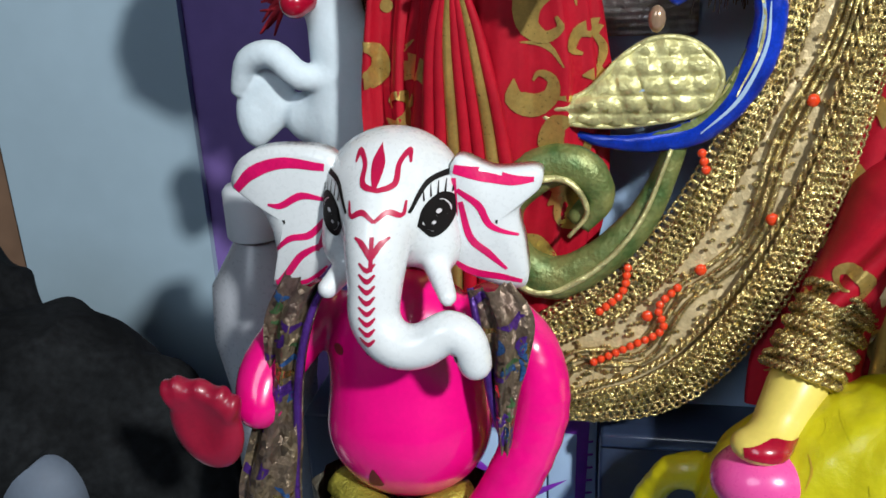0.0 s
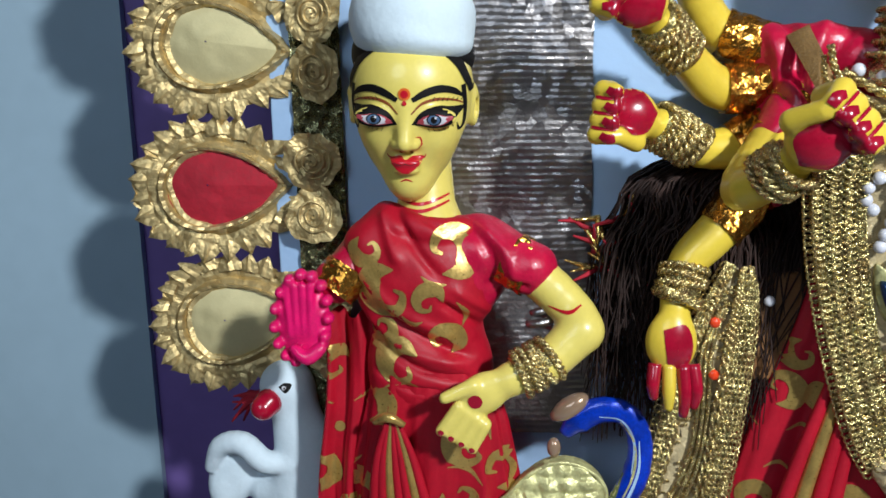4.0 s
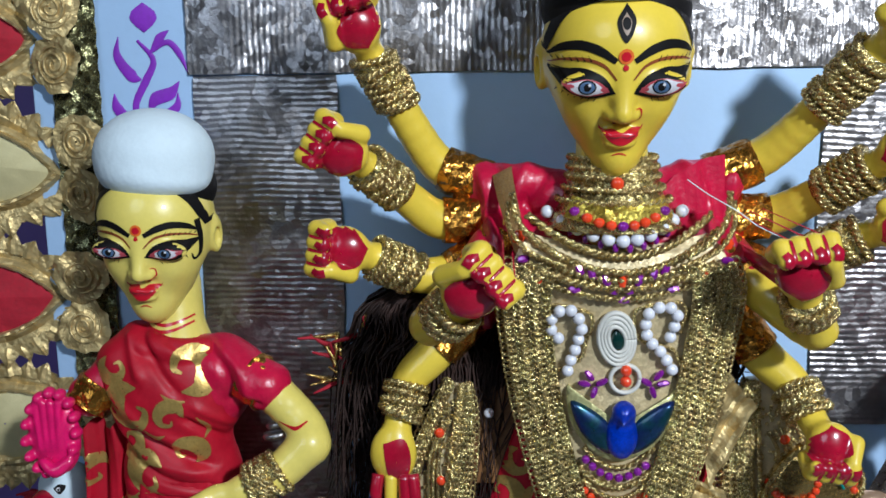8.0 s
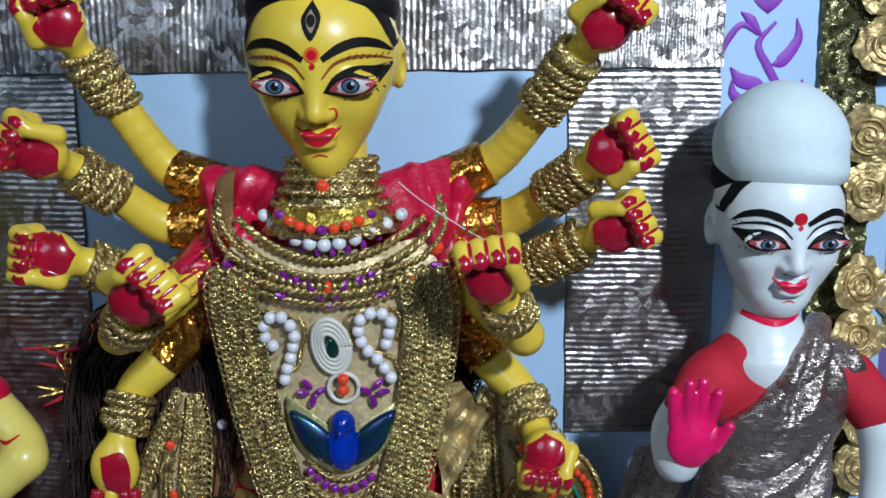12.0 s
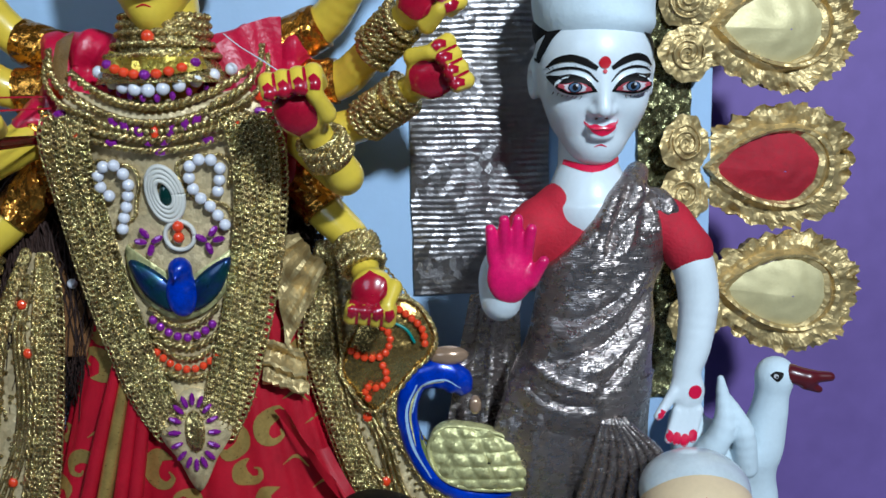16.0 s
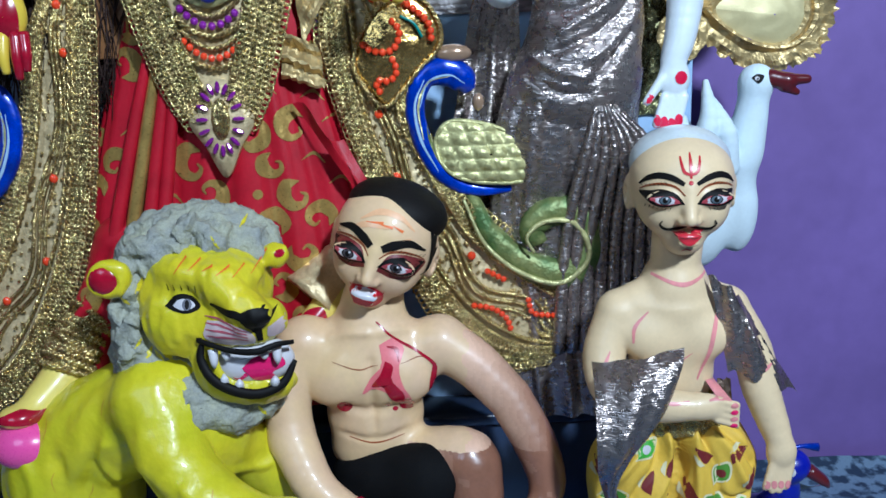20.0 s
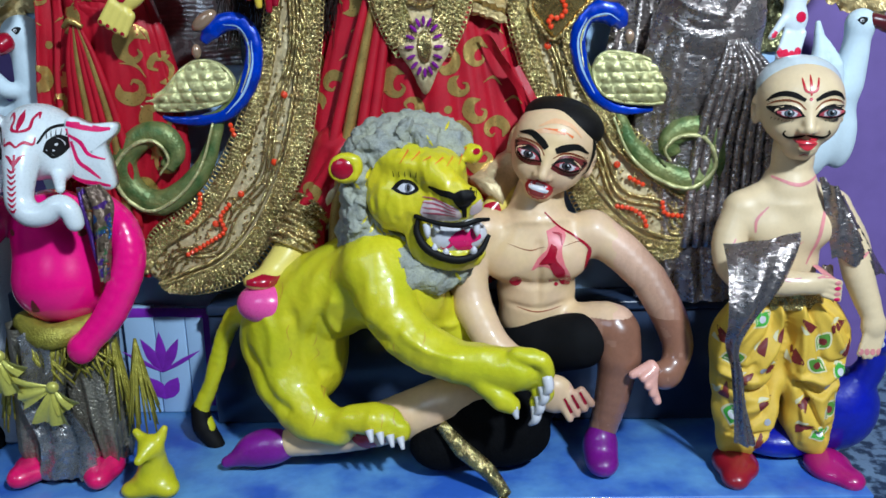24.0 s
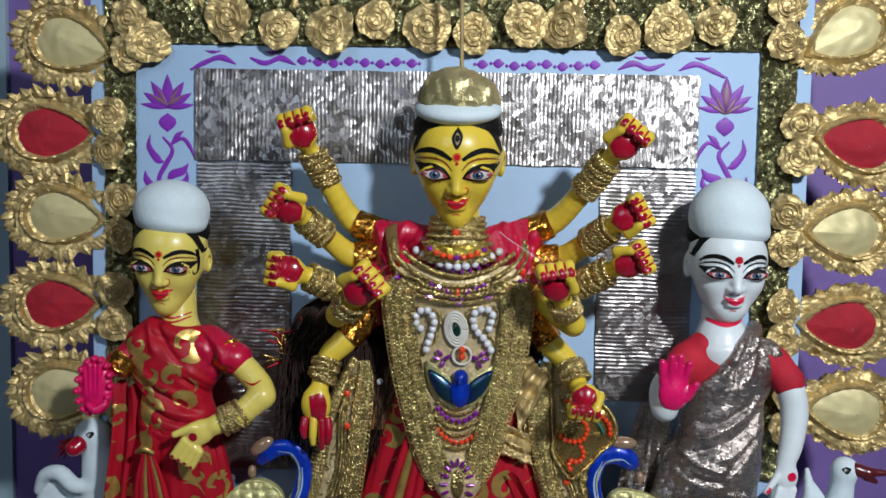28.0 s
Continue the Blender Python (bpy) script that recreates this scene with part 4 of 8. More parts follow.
def peacock(neck, thick, wing, crest, crest_turn, beak, label):
    """A peacock relief: a blue neck from tail to head, a quilted gold-green wing, pearls for crest and beak."""
    top = thing("peacock_relief", label, "ornament", "peacock reliefs on the gold wings")
    N = [(x, -45 - 3.0 * math.sin(i / (len(neck) - 1) * math.pi), z) for i, (x, z) in enumerate(neck)]
    V, F = tube_mesh(N, thick, 80, 16, False, 0.62)
    V = V + np.array([[0.5 * noise.noise(Vector(v * 0.22) + Vector((i * 5, 0, 0))) for i in range(3)] for v in V])
    neck_tree = tree_of(V, F)
    part("neck", V, F, BLUE_GLITTER, top, "royal blue painted neck and belly")
    out = smooth_outline(wing, 110)
    c = out.mean(0)
    rows = []
    for e in np.linspace(0.03, 1, 26):
        rows.append([(c[0] + (x - c[0]) * e, -50 - 4.2 * (1 - e * e) - 1.9 * abs(math.sin((x - c[0]) * e * 0.34 + 0.12 * (z - c[1]) * e) * math.sin((z - c[1]) * e * 0.44 + 0.9)) ** 0.6, c[1] + (z - c[1]) * e) for x, z in out])
    rows.append([(x, -42, z) for x, z in out])
    part("feather_wing", *sheet_mesh(rows, True), FEATHER_GOLD, top, "pale gold-green quilted wing")
    part("wing_rim", *tube_mesh([(x, -50.5, z) for x, z in out[::5]], 1.2, 80, 6, True), FEATHER_GOLD, top)
    for m, k0, k1, i0, i1, w in ((GREEN_GOLD, 0.10, 0.16, 2, 6, 3.4), (FEATHER_GOLD, 0.14, 0.20, 3, 7, 2.0), (PALE_BLUE, -0.03, 0.02, 3, 7, 1.6), (FEATHER_GOLD, 0.02, 0.10, 4, 8, 1.2), (PALE_BLUE, 0.06, 0.06, 5, 9, 1.2)):
        pts = [(x + (c[0] - x) * (k0 + (k1 - k0) * i / 4), z + (c[1] + 10 - z) * (k0 + (k1 - k0) * i / 4)) for i, (x, z) in enumerate(neck[i0:i1])]
        paint = Body()
        Brush(paint, neck_tree, (0, 0, 0), reach=100, lift=0.2).stroke(pts, [0.4, w, w * 0.8, 0.4], m, 0, 30)
        if paint.v:
            part("neck_streak", np.vstack(paint.v), paint.f, m, top, "brushed paint streak")
    V, F = ball_mesh((0, 0, 0), (10.5, 5, 5), 16)
    part("crest_bead", V @ rot(0, crest_turn, 0).T + np.array([crest[0], -47, crest[1]]), F, BRONZE_PEARL, top, "bronze pearl crest")
    part("beak_bead", *ball_mesh((beak[0], -47, beak[1]), (3.4, 3.2, 5.0), 12), BRONZE_PEARL, top, "bronze pearl beak")
    return top


peacock([(-180, 271), (-166, 266), (-146, 266), (-130, 271), (-117, 284), (-109, 302), (-108, 318), (-114, 329), (-125, 331), (-136, 325), (-142, 318)], [1.0, 2.4, 4.0, 5.6, 6.4, 6.2, 5.6, 5.6, 6.2, 6.4, 3],
        [(-189, 278), (-172, 286), (-160, 298), (-149, 305), (-136, 305), (-126, 298), (-123, 289), (-129, 279), (-143, 275), (-161, 273), (-178, 274)], (-140, 332), -35, (-147, 312), "royal blue peacock relief with quilted gold wing")
peacock([(178, 274), (159, 267), (136, 268), (121, 279), (112, 296), (109, 314), (114, 328), (126, 332), (135, 327), (139, 321)], [1.0, 2.2, 3.8, 5.4, 5.4, 5.2, 5.8, 8.0, 7.8, 3.5],
        [(119, 294), (127, 305), (147, 303), (162, 296), (174, 286), (181, 277), (165, 271), (140, 272), (125, 279)], (130, 341), 0, (143, 315), "royal blue peacock relief with quilted gold wing")


def curl(pts, label):
    top = thing("paisley_curl", label, "ornament", "green curls on the gold wings")
    V, F = tube_mesh(pts, [4, 7.5, 9.5, 9.5, 9, 8, 5.5], 70, 14, False, 0.75)
    V = V + np.array([[noise.noise(Vector(v * 0.12)) * 0.9 for _ in range(3)] for v in V])
    part("curl", V, F, GREEN_GOLD, top)
    pts2 = [(x, y - 7, z) for x, y, z in pts]
    part("edge_ridge", *tube_mesh([(x - 3.5, y + 0.8, z - 4) for x, y, z in pts2], [0.8, 1.7, 1.7, 0.8], 60, 6), FEATHER_GOLD, top)
    return top


curl([(-136, -44, 268), (-147, -45, 238), (-165, -46, 217), (-186, -47, 208), (-203, -48, 221), (-205, -49, 240), (-190, -50, 255), (-175, -51, 257), (-167, -51, 245), (-174, -51, 234)], "green and gold painted clay curl below the peacock")
curl([(137, -44, 266), (148, -45, 241), (167, -46, 224), (190, -47, 217), (206, -48, 232), (198, -49, 251), (181, -50, 253), (171, -51, 245), (175, -51, 236)], "green and gold painted clay curl below the peacock")

# ---- painted clay figures: one mesh each ----


def head(body, o, s, turn, skin, look_="lady", eye3=False, hair=True, long_=1.0, low=1.0, brow=BLACK, lips=LIP_RED, iris=EYE_BLUE, jaw=1.0, chin=0.0, tail=1.0, lipw=1.0, liph=1.0, dome=1.0):
    """A clay head with painted features; o: point between the eyes on the head's axis (mm), s: size."""
    R = rot(*turn)
    O = np.array(o, float)

    def T(x, y, z):
        return O + R @ (np.array([x, y, z * (long_ if z < 0 else 1)], float) * s)
    c = Clay()
    c.ball(T(0, 0, 10 * dome), np.array([31, 31, 32 * dome]) * s, turn)
    c.ball(T(0, -3, -4), np.array([27.5, 26, 20]) * s, turn, 8 * s)
    c.ball(T(0, -9.5 - max(0, chin - 5) * 0.7, -21.5 - chin * 0.8), np.array([11.5 * jaw ** 2, 15, 10 + chin * 0.25]) * s, turn, 9 * s)
    if chin > 5:
        c.ball(T(0, -8.5, -18 - chin * 0.2), np.array([20 * jaw, 16.5, 11 + chin * 0.3]) * s, turn, 9 * s)
    for e in (-1, 1):
        c.ball(T(12 * jaw * e, -13, -10), np.array([10 * jaw, 13, 11]) * s, turn, 9 * s)
    c.cone(T(0, -28.5, 4), T(0, -33.6, -10.5), 2.4 * s, 3.9 * s, 6 * s)
    for e in (-1, 1):
        c.ball(T(4.4 * e, -30.2, -11.8), np.array([2.4, 3.2, 2.1]) * s, turn, 3 * s)
        c.ball(T(30.6 * e, 3, -1), np.array([3.8, 6.5, 11]) * s, turn, 3 * s)
        c.ball(T(32.4 * e, 1, -2), np.array([1.6, 3.6, 6]) * s, turn, 1.5 * s, True)
        c.ball(T(15 * e, -29, 0), np.array([10, 4.0, 5]) * s, turn, 3 * s)
    c.ball(T(0, -29.5, -19.6), np.array([8.2, 3.4, 2.1]) * s, turn, 3.0 * s)
    c.ball(T(0, -29.2, -23.2), np.array([6.6, 3.6, 2.2]) * s, turn, 3.0 * s)
    tree = body.clay(c, skin, max(0.9, 1.15 * s))
    if hair:
        h = Clay()
        h.ball(T(0, 7.5, 25 * dome), np.array([31.4, 29.5, 23 * dome]) * s, turn)
        body.clay(h, BLACK, 1.6)
    b = Brush(body, tree, O, turn, s, 80)
    b.long = long_
    ang = look_ == "demon"
    lid = 0.35 + 0.65 * low
    for e in (-1, 1):
        def q(*pts):
            return [(e * (x if x < 14 else 14 + (x - 14) * tail), z * (1 if tail == 1 else 0.9)) for x, z in pts]
        if look_ == "demon":
            b.patch(q((3.5, -5), (8, 5.5), (16, 8), (26, 6), (30, 2), (24, -6.5), (14, -8), (8, -7)), MAROON, -0.12)
        b.patch(q((3.4, -2.6), (8.2, 3.6), (15.5, 6.2), (22.5, 4.9), (29.4, 3.4), (23.8, -2.8 * low), (15.5, -6.2 * low), (8, -5.0 * low)), BLACK, 0)
        b.patch(q((5.6, -2.1), (9.6, 1.7 * lid), (15.0, 3.4 * lid), (20.2, 2.4 * lid), (24.6, 1.4), (20.2, -2.6 * low), (15, -4.2 * low), (9.8, -3.8 * low)), EYE_PINK, 0.12)
        b.patch(q((7.6, -1.7), (10.6, 1.3 * lid), (15.0, 3.0 * lid), (19.6, 2.0 * lid), (22.6, 1.0), (19.6, -2.2 * low), (15, -3.8 * low), (10.6, -3.2 * low)), EYE_WHITE, 0.17)
        b.dot(e * 8.0, -1.0, 1.6, EYE_PINK, 0.22, 0.9)
        b.dot(e * 21.4, 0.4, 1.7, EYE_PINK, 0.22, 0.8)
        gx = 14.2 + (0.0 if e > 0 else 0.6)
        b.dot(e * gx, 0.0, 3.7, BLACK, 0.24, 3.1 * lid)
        b.dot(e * gx, 0.0, 3.0, iris, 0.34, 2.5 * lid)
        b.dot(e * gx, 0.1, 1.5, BLACK, 0.44)
        b.dot(e * gx + 0.9, 1.0, 0.6, EYE_WHITE, 0.52)
        b.stroke(q((3.2, 2.5), (8.5, 7.9), (16, 9.6), (24, 8.0), (29, 5.0)), [0.6, 1.3, 1.4, 1.0, 0.4], BROWN_PAINT if skin != WHITE_SKIN else BLACK, 0.05)
        for k in range(7):
            x = 13 + k * 2.4
            b.stroke(q((x, 9.0 - 0.28 * k), (x + 1.3, 11.2 - 0.42 * k)), [0.6, 0.15], BLACK, 0.1, 4)
            b.stroke(q((x - 2, -4.9 + 0.13 * k), (x - 1.2, -6.7 + 0.2 * k)), [0.5, 0.15], BLACK, 0.1, 4)
        if ang:
            b.stroke(q((3.4, 8.5), (9, 12.5), (18, 15.5), (28, 11.5)), [4.2, 5.6, 4.4, 1.0], brow, 0.1)
        else:
            b.stroke(q((3.6, 9.6), (10, 13.4), (17, 14.8), (24, 12.8), (29.4, 8.2)), [2.2, 3.6, 3.6, 2.8, 0.6], brow, 0.1)
        if look_ == "lady" and skin != WHITE_SKIN and not eye3:
            b.stroke(q((28.6, 15), (29.6, 4), (28.8, -5), (26.6, -7.5), (25.6, -5)), [2.0, 1.6, 1.1, 1.2, 0.5], BLACK, 0.15)
        if e > 0 and look_ == "lady" and skin != WHITE_SKIN:
            b.stroke(q((5.4, -14.6), (7.6, -12.8), (7.2, -9.6), (5.0, -9.0)), [0.3, 0.7, 0.7, 0.3], LIP_RED, 0.12)
        b.dot(e * 2.6, -15.6, 0.9, BROWN_PAINT, 0.02, 0.5)
    if hair:
        b.stroke([(-30.2, 9), (-29.0, 15), (-23.5, 25.5), (-12, 34), (0, 37.0), (12, 34), (23.5, 25.5), (29.0, 15), (30.2, 9)], [1.6, 3.4, 4.6, 4.6, 3.2, 4.6, 4.6, 3.4, 1.6], BLACK, 0.35, 54)
    b.patch([(x * lipw, -19.5 + (z + 19.5) * liph) for x, z in ((-9, -18.2), (-4, -17.2), (0, -18.1), (4, -17.2), (9.4, -17.2), (5, -22.0), (0, -23.8), (-5, -22.2))], lips, 0.15, 44, 10)
    for e in (-1, 1):
        b.stroke([(e * 8 * lipw, -18.3), (e * 9.8 * lipw, -17.6), (e * 10.6 * lipw, -16.2)], [0.9, 0.7, 0.2], lips, 0.15)
    b.stroke([(-8, -18.8), (-3, -19.9), (0, -19.5), (3, -19.9), (8.6, -18)], [0.1, 0.3, 0.3, 0.3, 0.1], MAROON, 0.4, 24)
    b.stroke([(-3, -28.6), (0, -27.6), (3, -28.6)], [0.3, 0.8, 0.3], lips, 0.08)
    if eye3:
        b.patch([(0.4, 30), (3.7, 24), (-0.2, 16.5), (-3.7, 23.5)], BLACK, 0.1)
        b.patch([(0, 27), (1.9, 23.5), (0, 19.2), (-1.9, 23.5)], mat("third_eye_paint", (0.42, 0.30, 0.22), 0.35, var=0.3), 0.22)
        b.dot(0, 23.3, 1.7, BLACK, 0.32, 2.2)
    if look_ == "lady":
        b.dot(0, 11.6, 3.0, ORANGE_PAINT if skin != WHITE_SKIN else LIP_RED, 0.3)
        b.dot(0, 11.6, 1.9, LIP_RED, 0.5)
        b.dot(0, 7.4, 1.1, LIP_RED, 0.3)
    return tree, b, T


def crown_base(body, T, s, turn, material, tall=1.0, up=0.0):
    c = Clay()
    c.ball(T(0, 5.5, 40 + up), np.array([31.4, 31.0, 28 * tall]) * s, turn)
    c.ball(T(0, 7, 46 + up), np.array([28, 26, 19]) * s, turn, 8)
    c.ball(T(3, -2, 34 + up), np.array([27, 24, 9]) * s, (turn[0], turn[1] + 8, turn[2]), 6)
    return body.clay(c, material, 1.5)


def fist(skin_clay, body, c, ang, s=1.0, side=1, paint=True):
    """Clenched hand; ang: the way from wrist to knuckles in the x-z plane (degrees)."""
    d = np.array([math.cos(radians(ang)), 0, math.sin(radians(ang))])
    p = np.array([-d[2], 0, d[0]])
    C = np.array(c, float)
    f = Clay()
    f.ball(C - d * 2, np.array([9.5, 6.0, 9.0]) * s, (0, -ang, 0))
    for i in range(4):
        o = C + p * (i - 1.5) * 5.0 * s * side
        f.cone(o + d * 5.5 * s + [0, 2, 0], o + d * 8.6 * s + [0, -5.5 * s, 0], 3.3 * s, 3.2 * s, 0.8)
        f.cone(o + d * 8.6 * s + [0, -5.5 * s, 0], o + d * 4.6 * s + [0, -9.0 * s, 0], 3.2 * s, 2.6 * s, 0.6)
    th = C + p * 8.5 * s * side
    f.cone(th - d * 5 * s + [0, -3, 0], th + d * 1.5 * s + [0, -8 * s, 0] - p * 2 * side, 3.4 * s, 2.8 * s, 2.0)
    return f


def paint_palm(body, tree, c, ang, s, side):
    b = Brush(body, tree, c, (0, 0, 0), 1.0, 60, 0.35)
    d = np.array([math.cos(radians(ang)), math.sin(radians(ang))])
    p = np.array([-d[1], d[0]])

    def at(u, v):
        q = d * u * s + p * v * s * side
        return (q[0], q[1])
    b.patch([at(-10.5, -2), at(-8, 4.5), at(-3, 6.0), at(1.0, 3.5), at(3.6, 5.5), at(4.6, 1), at(4.2, -8.6), at(-4, -8.6)], RED_PAINT, 0.15, 60, 16)
    for i in range(4):
        v = (i - 1.5) * 5
        b.stroke([at(3.0, v), at(5.4, v + 0.6), at(7.6, v - 0.4)], [3.4, 3.8, 2.6], RED_PAINT, 0.05, 8)
        if i < 3:
            b.stroke([at(4.0, v + 2.5), at(9.5, v + 2.5), at(12.0, v + 2.5)], [1.4, 1.6, 0.6], RED_PAINT, 0.05, 8)


def drape(rings, folds, amp, seed, n=120, rows=46, flare=1.0):
    """A hanging skirt: rings of (z, cx, cy, rx, ry), with folds that deepen downwards."""
    Z = np.linspace(0, len(rings) - 1, rows)
    R = np.array(rings, float)
    out = []
    for u in Z:
        k = [np.interp(u, np.arange(len(R)), R[:, i]) for i in range(5)]
        f = u / (len(R) - 1)
        row = []
        for j in range(n):
            a = 2 * math.pi * j / n
            w = amp * (0.25 + f * flare) * (math.sin(a * folds + 1.8 * math.sin(a * 3 + seed) + f * 0.9) + 0.4 * math.sin(a * folds * 2.3 + seed))
            w += amp * 1.3 * noise.noise(Vector((math.cos(a) * 2, math.sin(a) * 2, f * 2.4 + seed)))
            row.append((k[1] + (k[3] + w) * math.cos(a), k[2] - (k[4] + w) * math.sin(a), k[0]))
        out.append(row)
    return np.array(out)[:, ::-1]


def paisley(b, x, z, s, ang, m=None, up=0.0):
    """A gold comma with a curled tail."""
    m = m or GOLD_PRINT
    c, n = math.cos(radians(ang)), math.sin(radians(ang))

    def q(*pts):
        return [(x + s * (u * c - v * n), z + s * (u * n + v * c)) for u, v in pts]
    b.stroke(q((-3, -5), (3, -6), (7, -1), (5, 5), (0, 6.5), (-3, 3), (-1, 0.5)), [0.5 * s, 6.6 * s, 8 * s, 5.6 * s, 3.4 * s, 2.0 * s, 0.8 * s], m, up + 0.25, 26)


def print_cloth(b, x0, x1, z0, z1, step, seed, size=1.0):
    r = random.Random(seed)
    row = 0
    z = z0
    while z < z1:
        x = x0 + (step / 2 if row % 2 else 0)
        while x < x1:
            jx, jz = r.uniform(-3, 3), r.uniform(-3, 3)
            k = r.random()
            if k < 0.6:
                paisley(b, x + jx, z + jz, size * r.uniform(0.75, 1.05), r.uniform(0, 360))
            elif k < 0.8:
                b.stroke([(x + jx - 6 * size, z + jz), (x + jx, z + jz + 3 * size), (x + jx + 5 * size, z + jz - 2 * size)], [0.4, 1.8 * size, 0.4], GOLD_PRINT, 0, 9)
            else:
                b.dot(x + jx, z + jz, 2.4 * size, GOLD_PRINT)
            x += step
        z += step * 0.8
        row += 1


# the ten-armed goddess
ARMS = [  # points from shoulder to wrist, hand centre, hand angle, thumb side, hand size
    ([(-42, -28, 489), (-60, -22, 493), (-77, -23, 502), (-91, -32, 525), (-103, -41, 548)], (-111, -53, 567), 108, 1, 1.28),
    ([(-42, -30, 478), (-60, -28, 474), (-77, -33, 476), (-90, -41, 487), (-104, -53, 501)], (-117, -70, 512), 150, -1, 1.25),
    ([(-42, -32, 466), (-62, -34, 452), (-84, -42, 450), (-101, -52, 460)], (-119, -61, 466), 172, 1, 1.22),
    ([(-42, -42, 470), (-60, -60, 452), (-77, -92, 439), (-66, -108, 448)], (-57, -120, 462), 40, 1, 1.3),
    ([(-44, -38, 452), (-62, -42, 430), (-79, -47, 412), (-89, -50, 402), (-94, -52, 389)], (-97, -60, 366), 265, 1, 1.0),
    ([(44, -30, 490), (60, -26, 496), (77, -32, 505), (91, -46, 522), (107, -64, 546)], (119, -78, 562), 50, 1, 1.28),
    ([(46, -32, 478), (66, -28, 474), (83, -32, 477), (95, -44, 486), (111, -60, 500)], (124, -72, 510), 30, -1, 1.22),
    ([(46, -34, 464), (68, -34, 452), (90, -40, 455), (111, -53, 468)], (127, -67, 478), 25, 1, 1.22),
    ([(46, -42, 468), (66, -60, 450), (86, -82, 434), (79, -90, 447)], (71, -106, 466), 100, -1, 1.22),
    ([(46, -38, 452), (60, -44, 430), (76, -50, 412), (86, -57, 403), (91, -64, 393)], (96, -80, 380), 262, 1, 1.1),
]
goddess = Body()
turn0 = (18, 0, 0)
face_tree, face_brush, HT = head(goddess, (3.0, -57.5, 546.8), 1.02, turn0, SKIN, "lady", True, long_=1.06, chin=12, jaw=0.97, lipw=0.84, liph=0.85, low=0.85, dome=0.88)
c = Clay()
c.ball(HT(0, 3, 36.5), (31.0, 29.0, 10), turn0)
goddess.clay(c, CLAY_WHITE, 1.5)
c = Clay()
c.ball(HT(0, 8, 40), (29.5, 27, 23))
c.ball(HT(-4, 4, 52), (17, 14, 11), k=8)
goddess.clay(c, mat("pale_gold_crumpled_foil", (0.60, 0.52, 0.26), 0.4, metal=0.6, var=0.25, scale=60, bump=1.0, bscale=140, facet=(120, 0.5)), 1.5, (2.5, 0.12))
c = Clay()
c.tube([(3.5, -47, 522), (4, -52, 480)], [15, 18])
goddess.clay(c, SKIN, 1.5)
c = Clay()
for pts, hc, ang, side, hs in ARMS:
    n = len(pts)
    c.tube(pts, [9.5, 9.5, 9, 8, 7], 1.0)
    c.cone(pts[-1], hc, 6.8, 6.0, 2.0)
    if ang < 200 or hc[0] > 0:
        c.prims += fist(None, None, hc, ang, hs, side).prims
    else:
        c.ball((hc[0], hc[1], hc[2] + 2), (11, 7, 14), k=4)
arm_tree = goddess.clay(c, SKIN, 1.2)
for pts, hc, ang, side, hs in ARMS:
    if ang < 200 or hc[0] > 0:
        paint_palm(goddess, arm_tree, hc, ang, hs, side)
        continue
    b = Brush(goddess, arm_tree, (0, 0, 0), reach=200, lift=0.35)
    if hc[0] < 0:
        b.patch([(hc[0] - 4, hc[2] + 9), (hc[0] + 5, hc[2] + 11), (hc[0] + 8.5, hc[2] + 2), (hc[0] + 6, hc[2] - 9), (hc[0] - 1, hc[2] - 8), (hc[0] - 3, hc[2])], RED_PAINT)
        for i, (dx, ln) in enumerate(((-7, 14), (-1, 19), (5, 22), (9, 18))):
            goddess.tube([(hc[0] + dx, hc[1] - 3, hc[2] - 7), (hc[0] + dx * 1.15, hc[1] - 6, hc[2] - 7 - ln * 0.6), (hc[0] + dx * 1.05, hc[1] - 5, hc[2] - 8 - ln)], [3.2, 3.0, 2.0], RED_PAINT if i != 1 else SKIN, 12, 9)
c = Clay()
c.ball((4, -38, 458), (40, 24, 38))
c.ball((4, -36, 415), (36, 25, 40), k=14)
c.tube([(-54, -28, 491), (-30, -34, 490), (-12, -42, 486), (4, -46, 482), (20, -42, 486), (38, -34, 490), (60, -30, 492)], [9.5, 11, 11, 12, 11, 11, 9.5], 6)
for pts, *_ in ARMS:
    a, b2 = np.array(pts[0]), np.array(pts[1])
    c.cone(a, a + (b2 - a) * 0.8, 12.6, 11.3, 4)
BLOUSE = mat("crimson_satin", (0.52, 0.004, 0.045), 0.34, var=0.2, scale=60, bump=0.25, bscale=500, coat=0.08)
goddess.clay(c, BLOUSE, 1.4, (2.0, 0.09), [
    ([(-50, 506), (-46, 490), (-44, 470)], 2.6, -3.0), ([(-58, 500), (-53, 486), (-50, 466)], 2.8, 2.6), ([(-30, 508), (-38, 492), (-42, 478)], 3.0, 2.6), ([(-22, 500), (-34, 486), (-44, 462)], 2.2, -2.4),
    ([(-66, 480), (-56, 474), (-48, 462)], 2.2, -2.4), ([(-62, 448), (-54, 456), (-46, 458)], 2.4, -2.6), ([(-46, 460), (-52, 440), (-50, 420)], 2.6, 2.6), ([(-44, 448), (-46, 428), (-42, 404)], 2.2, -2.4),
    ([(52, 508), (54, 492), (52, 470)], 2.6, -2.8), ([(60, 500), (60, 486), (56, 466)], 2.8, 2.6), ([(34, 508), (44, 494), (50, 478)], 3.0, 2.6), ([(68, 484), (62, 474), (54, 462)], 2.2, -2.4), ([(66, 448), (60, 456), (54, 458)], 2.4, -2.6), ([(54, 458), (58, 440), (56, 420)], 2.6, 2.6)])
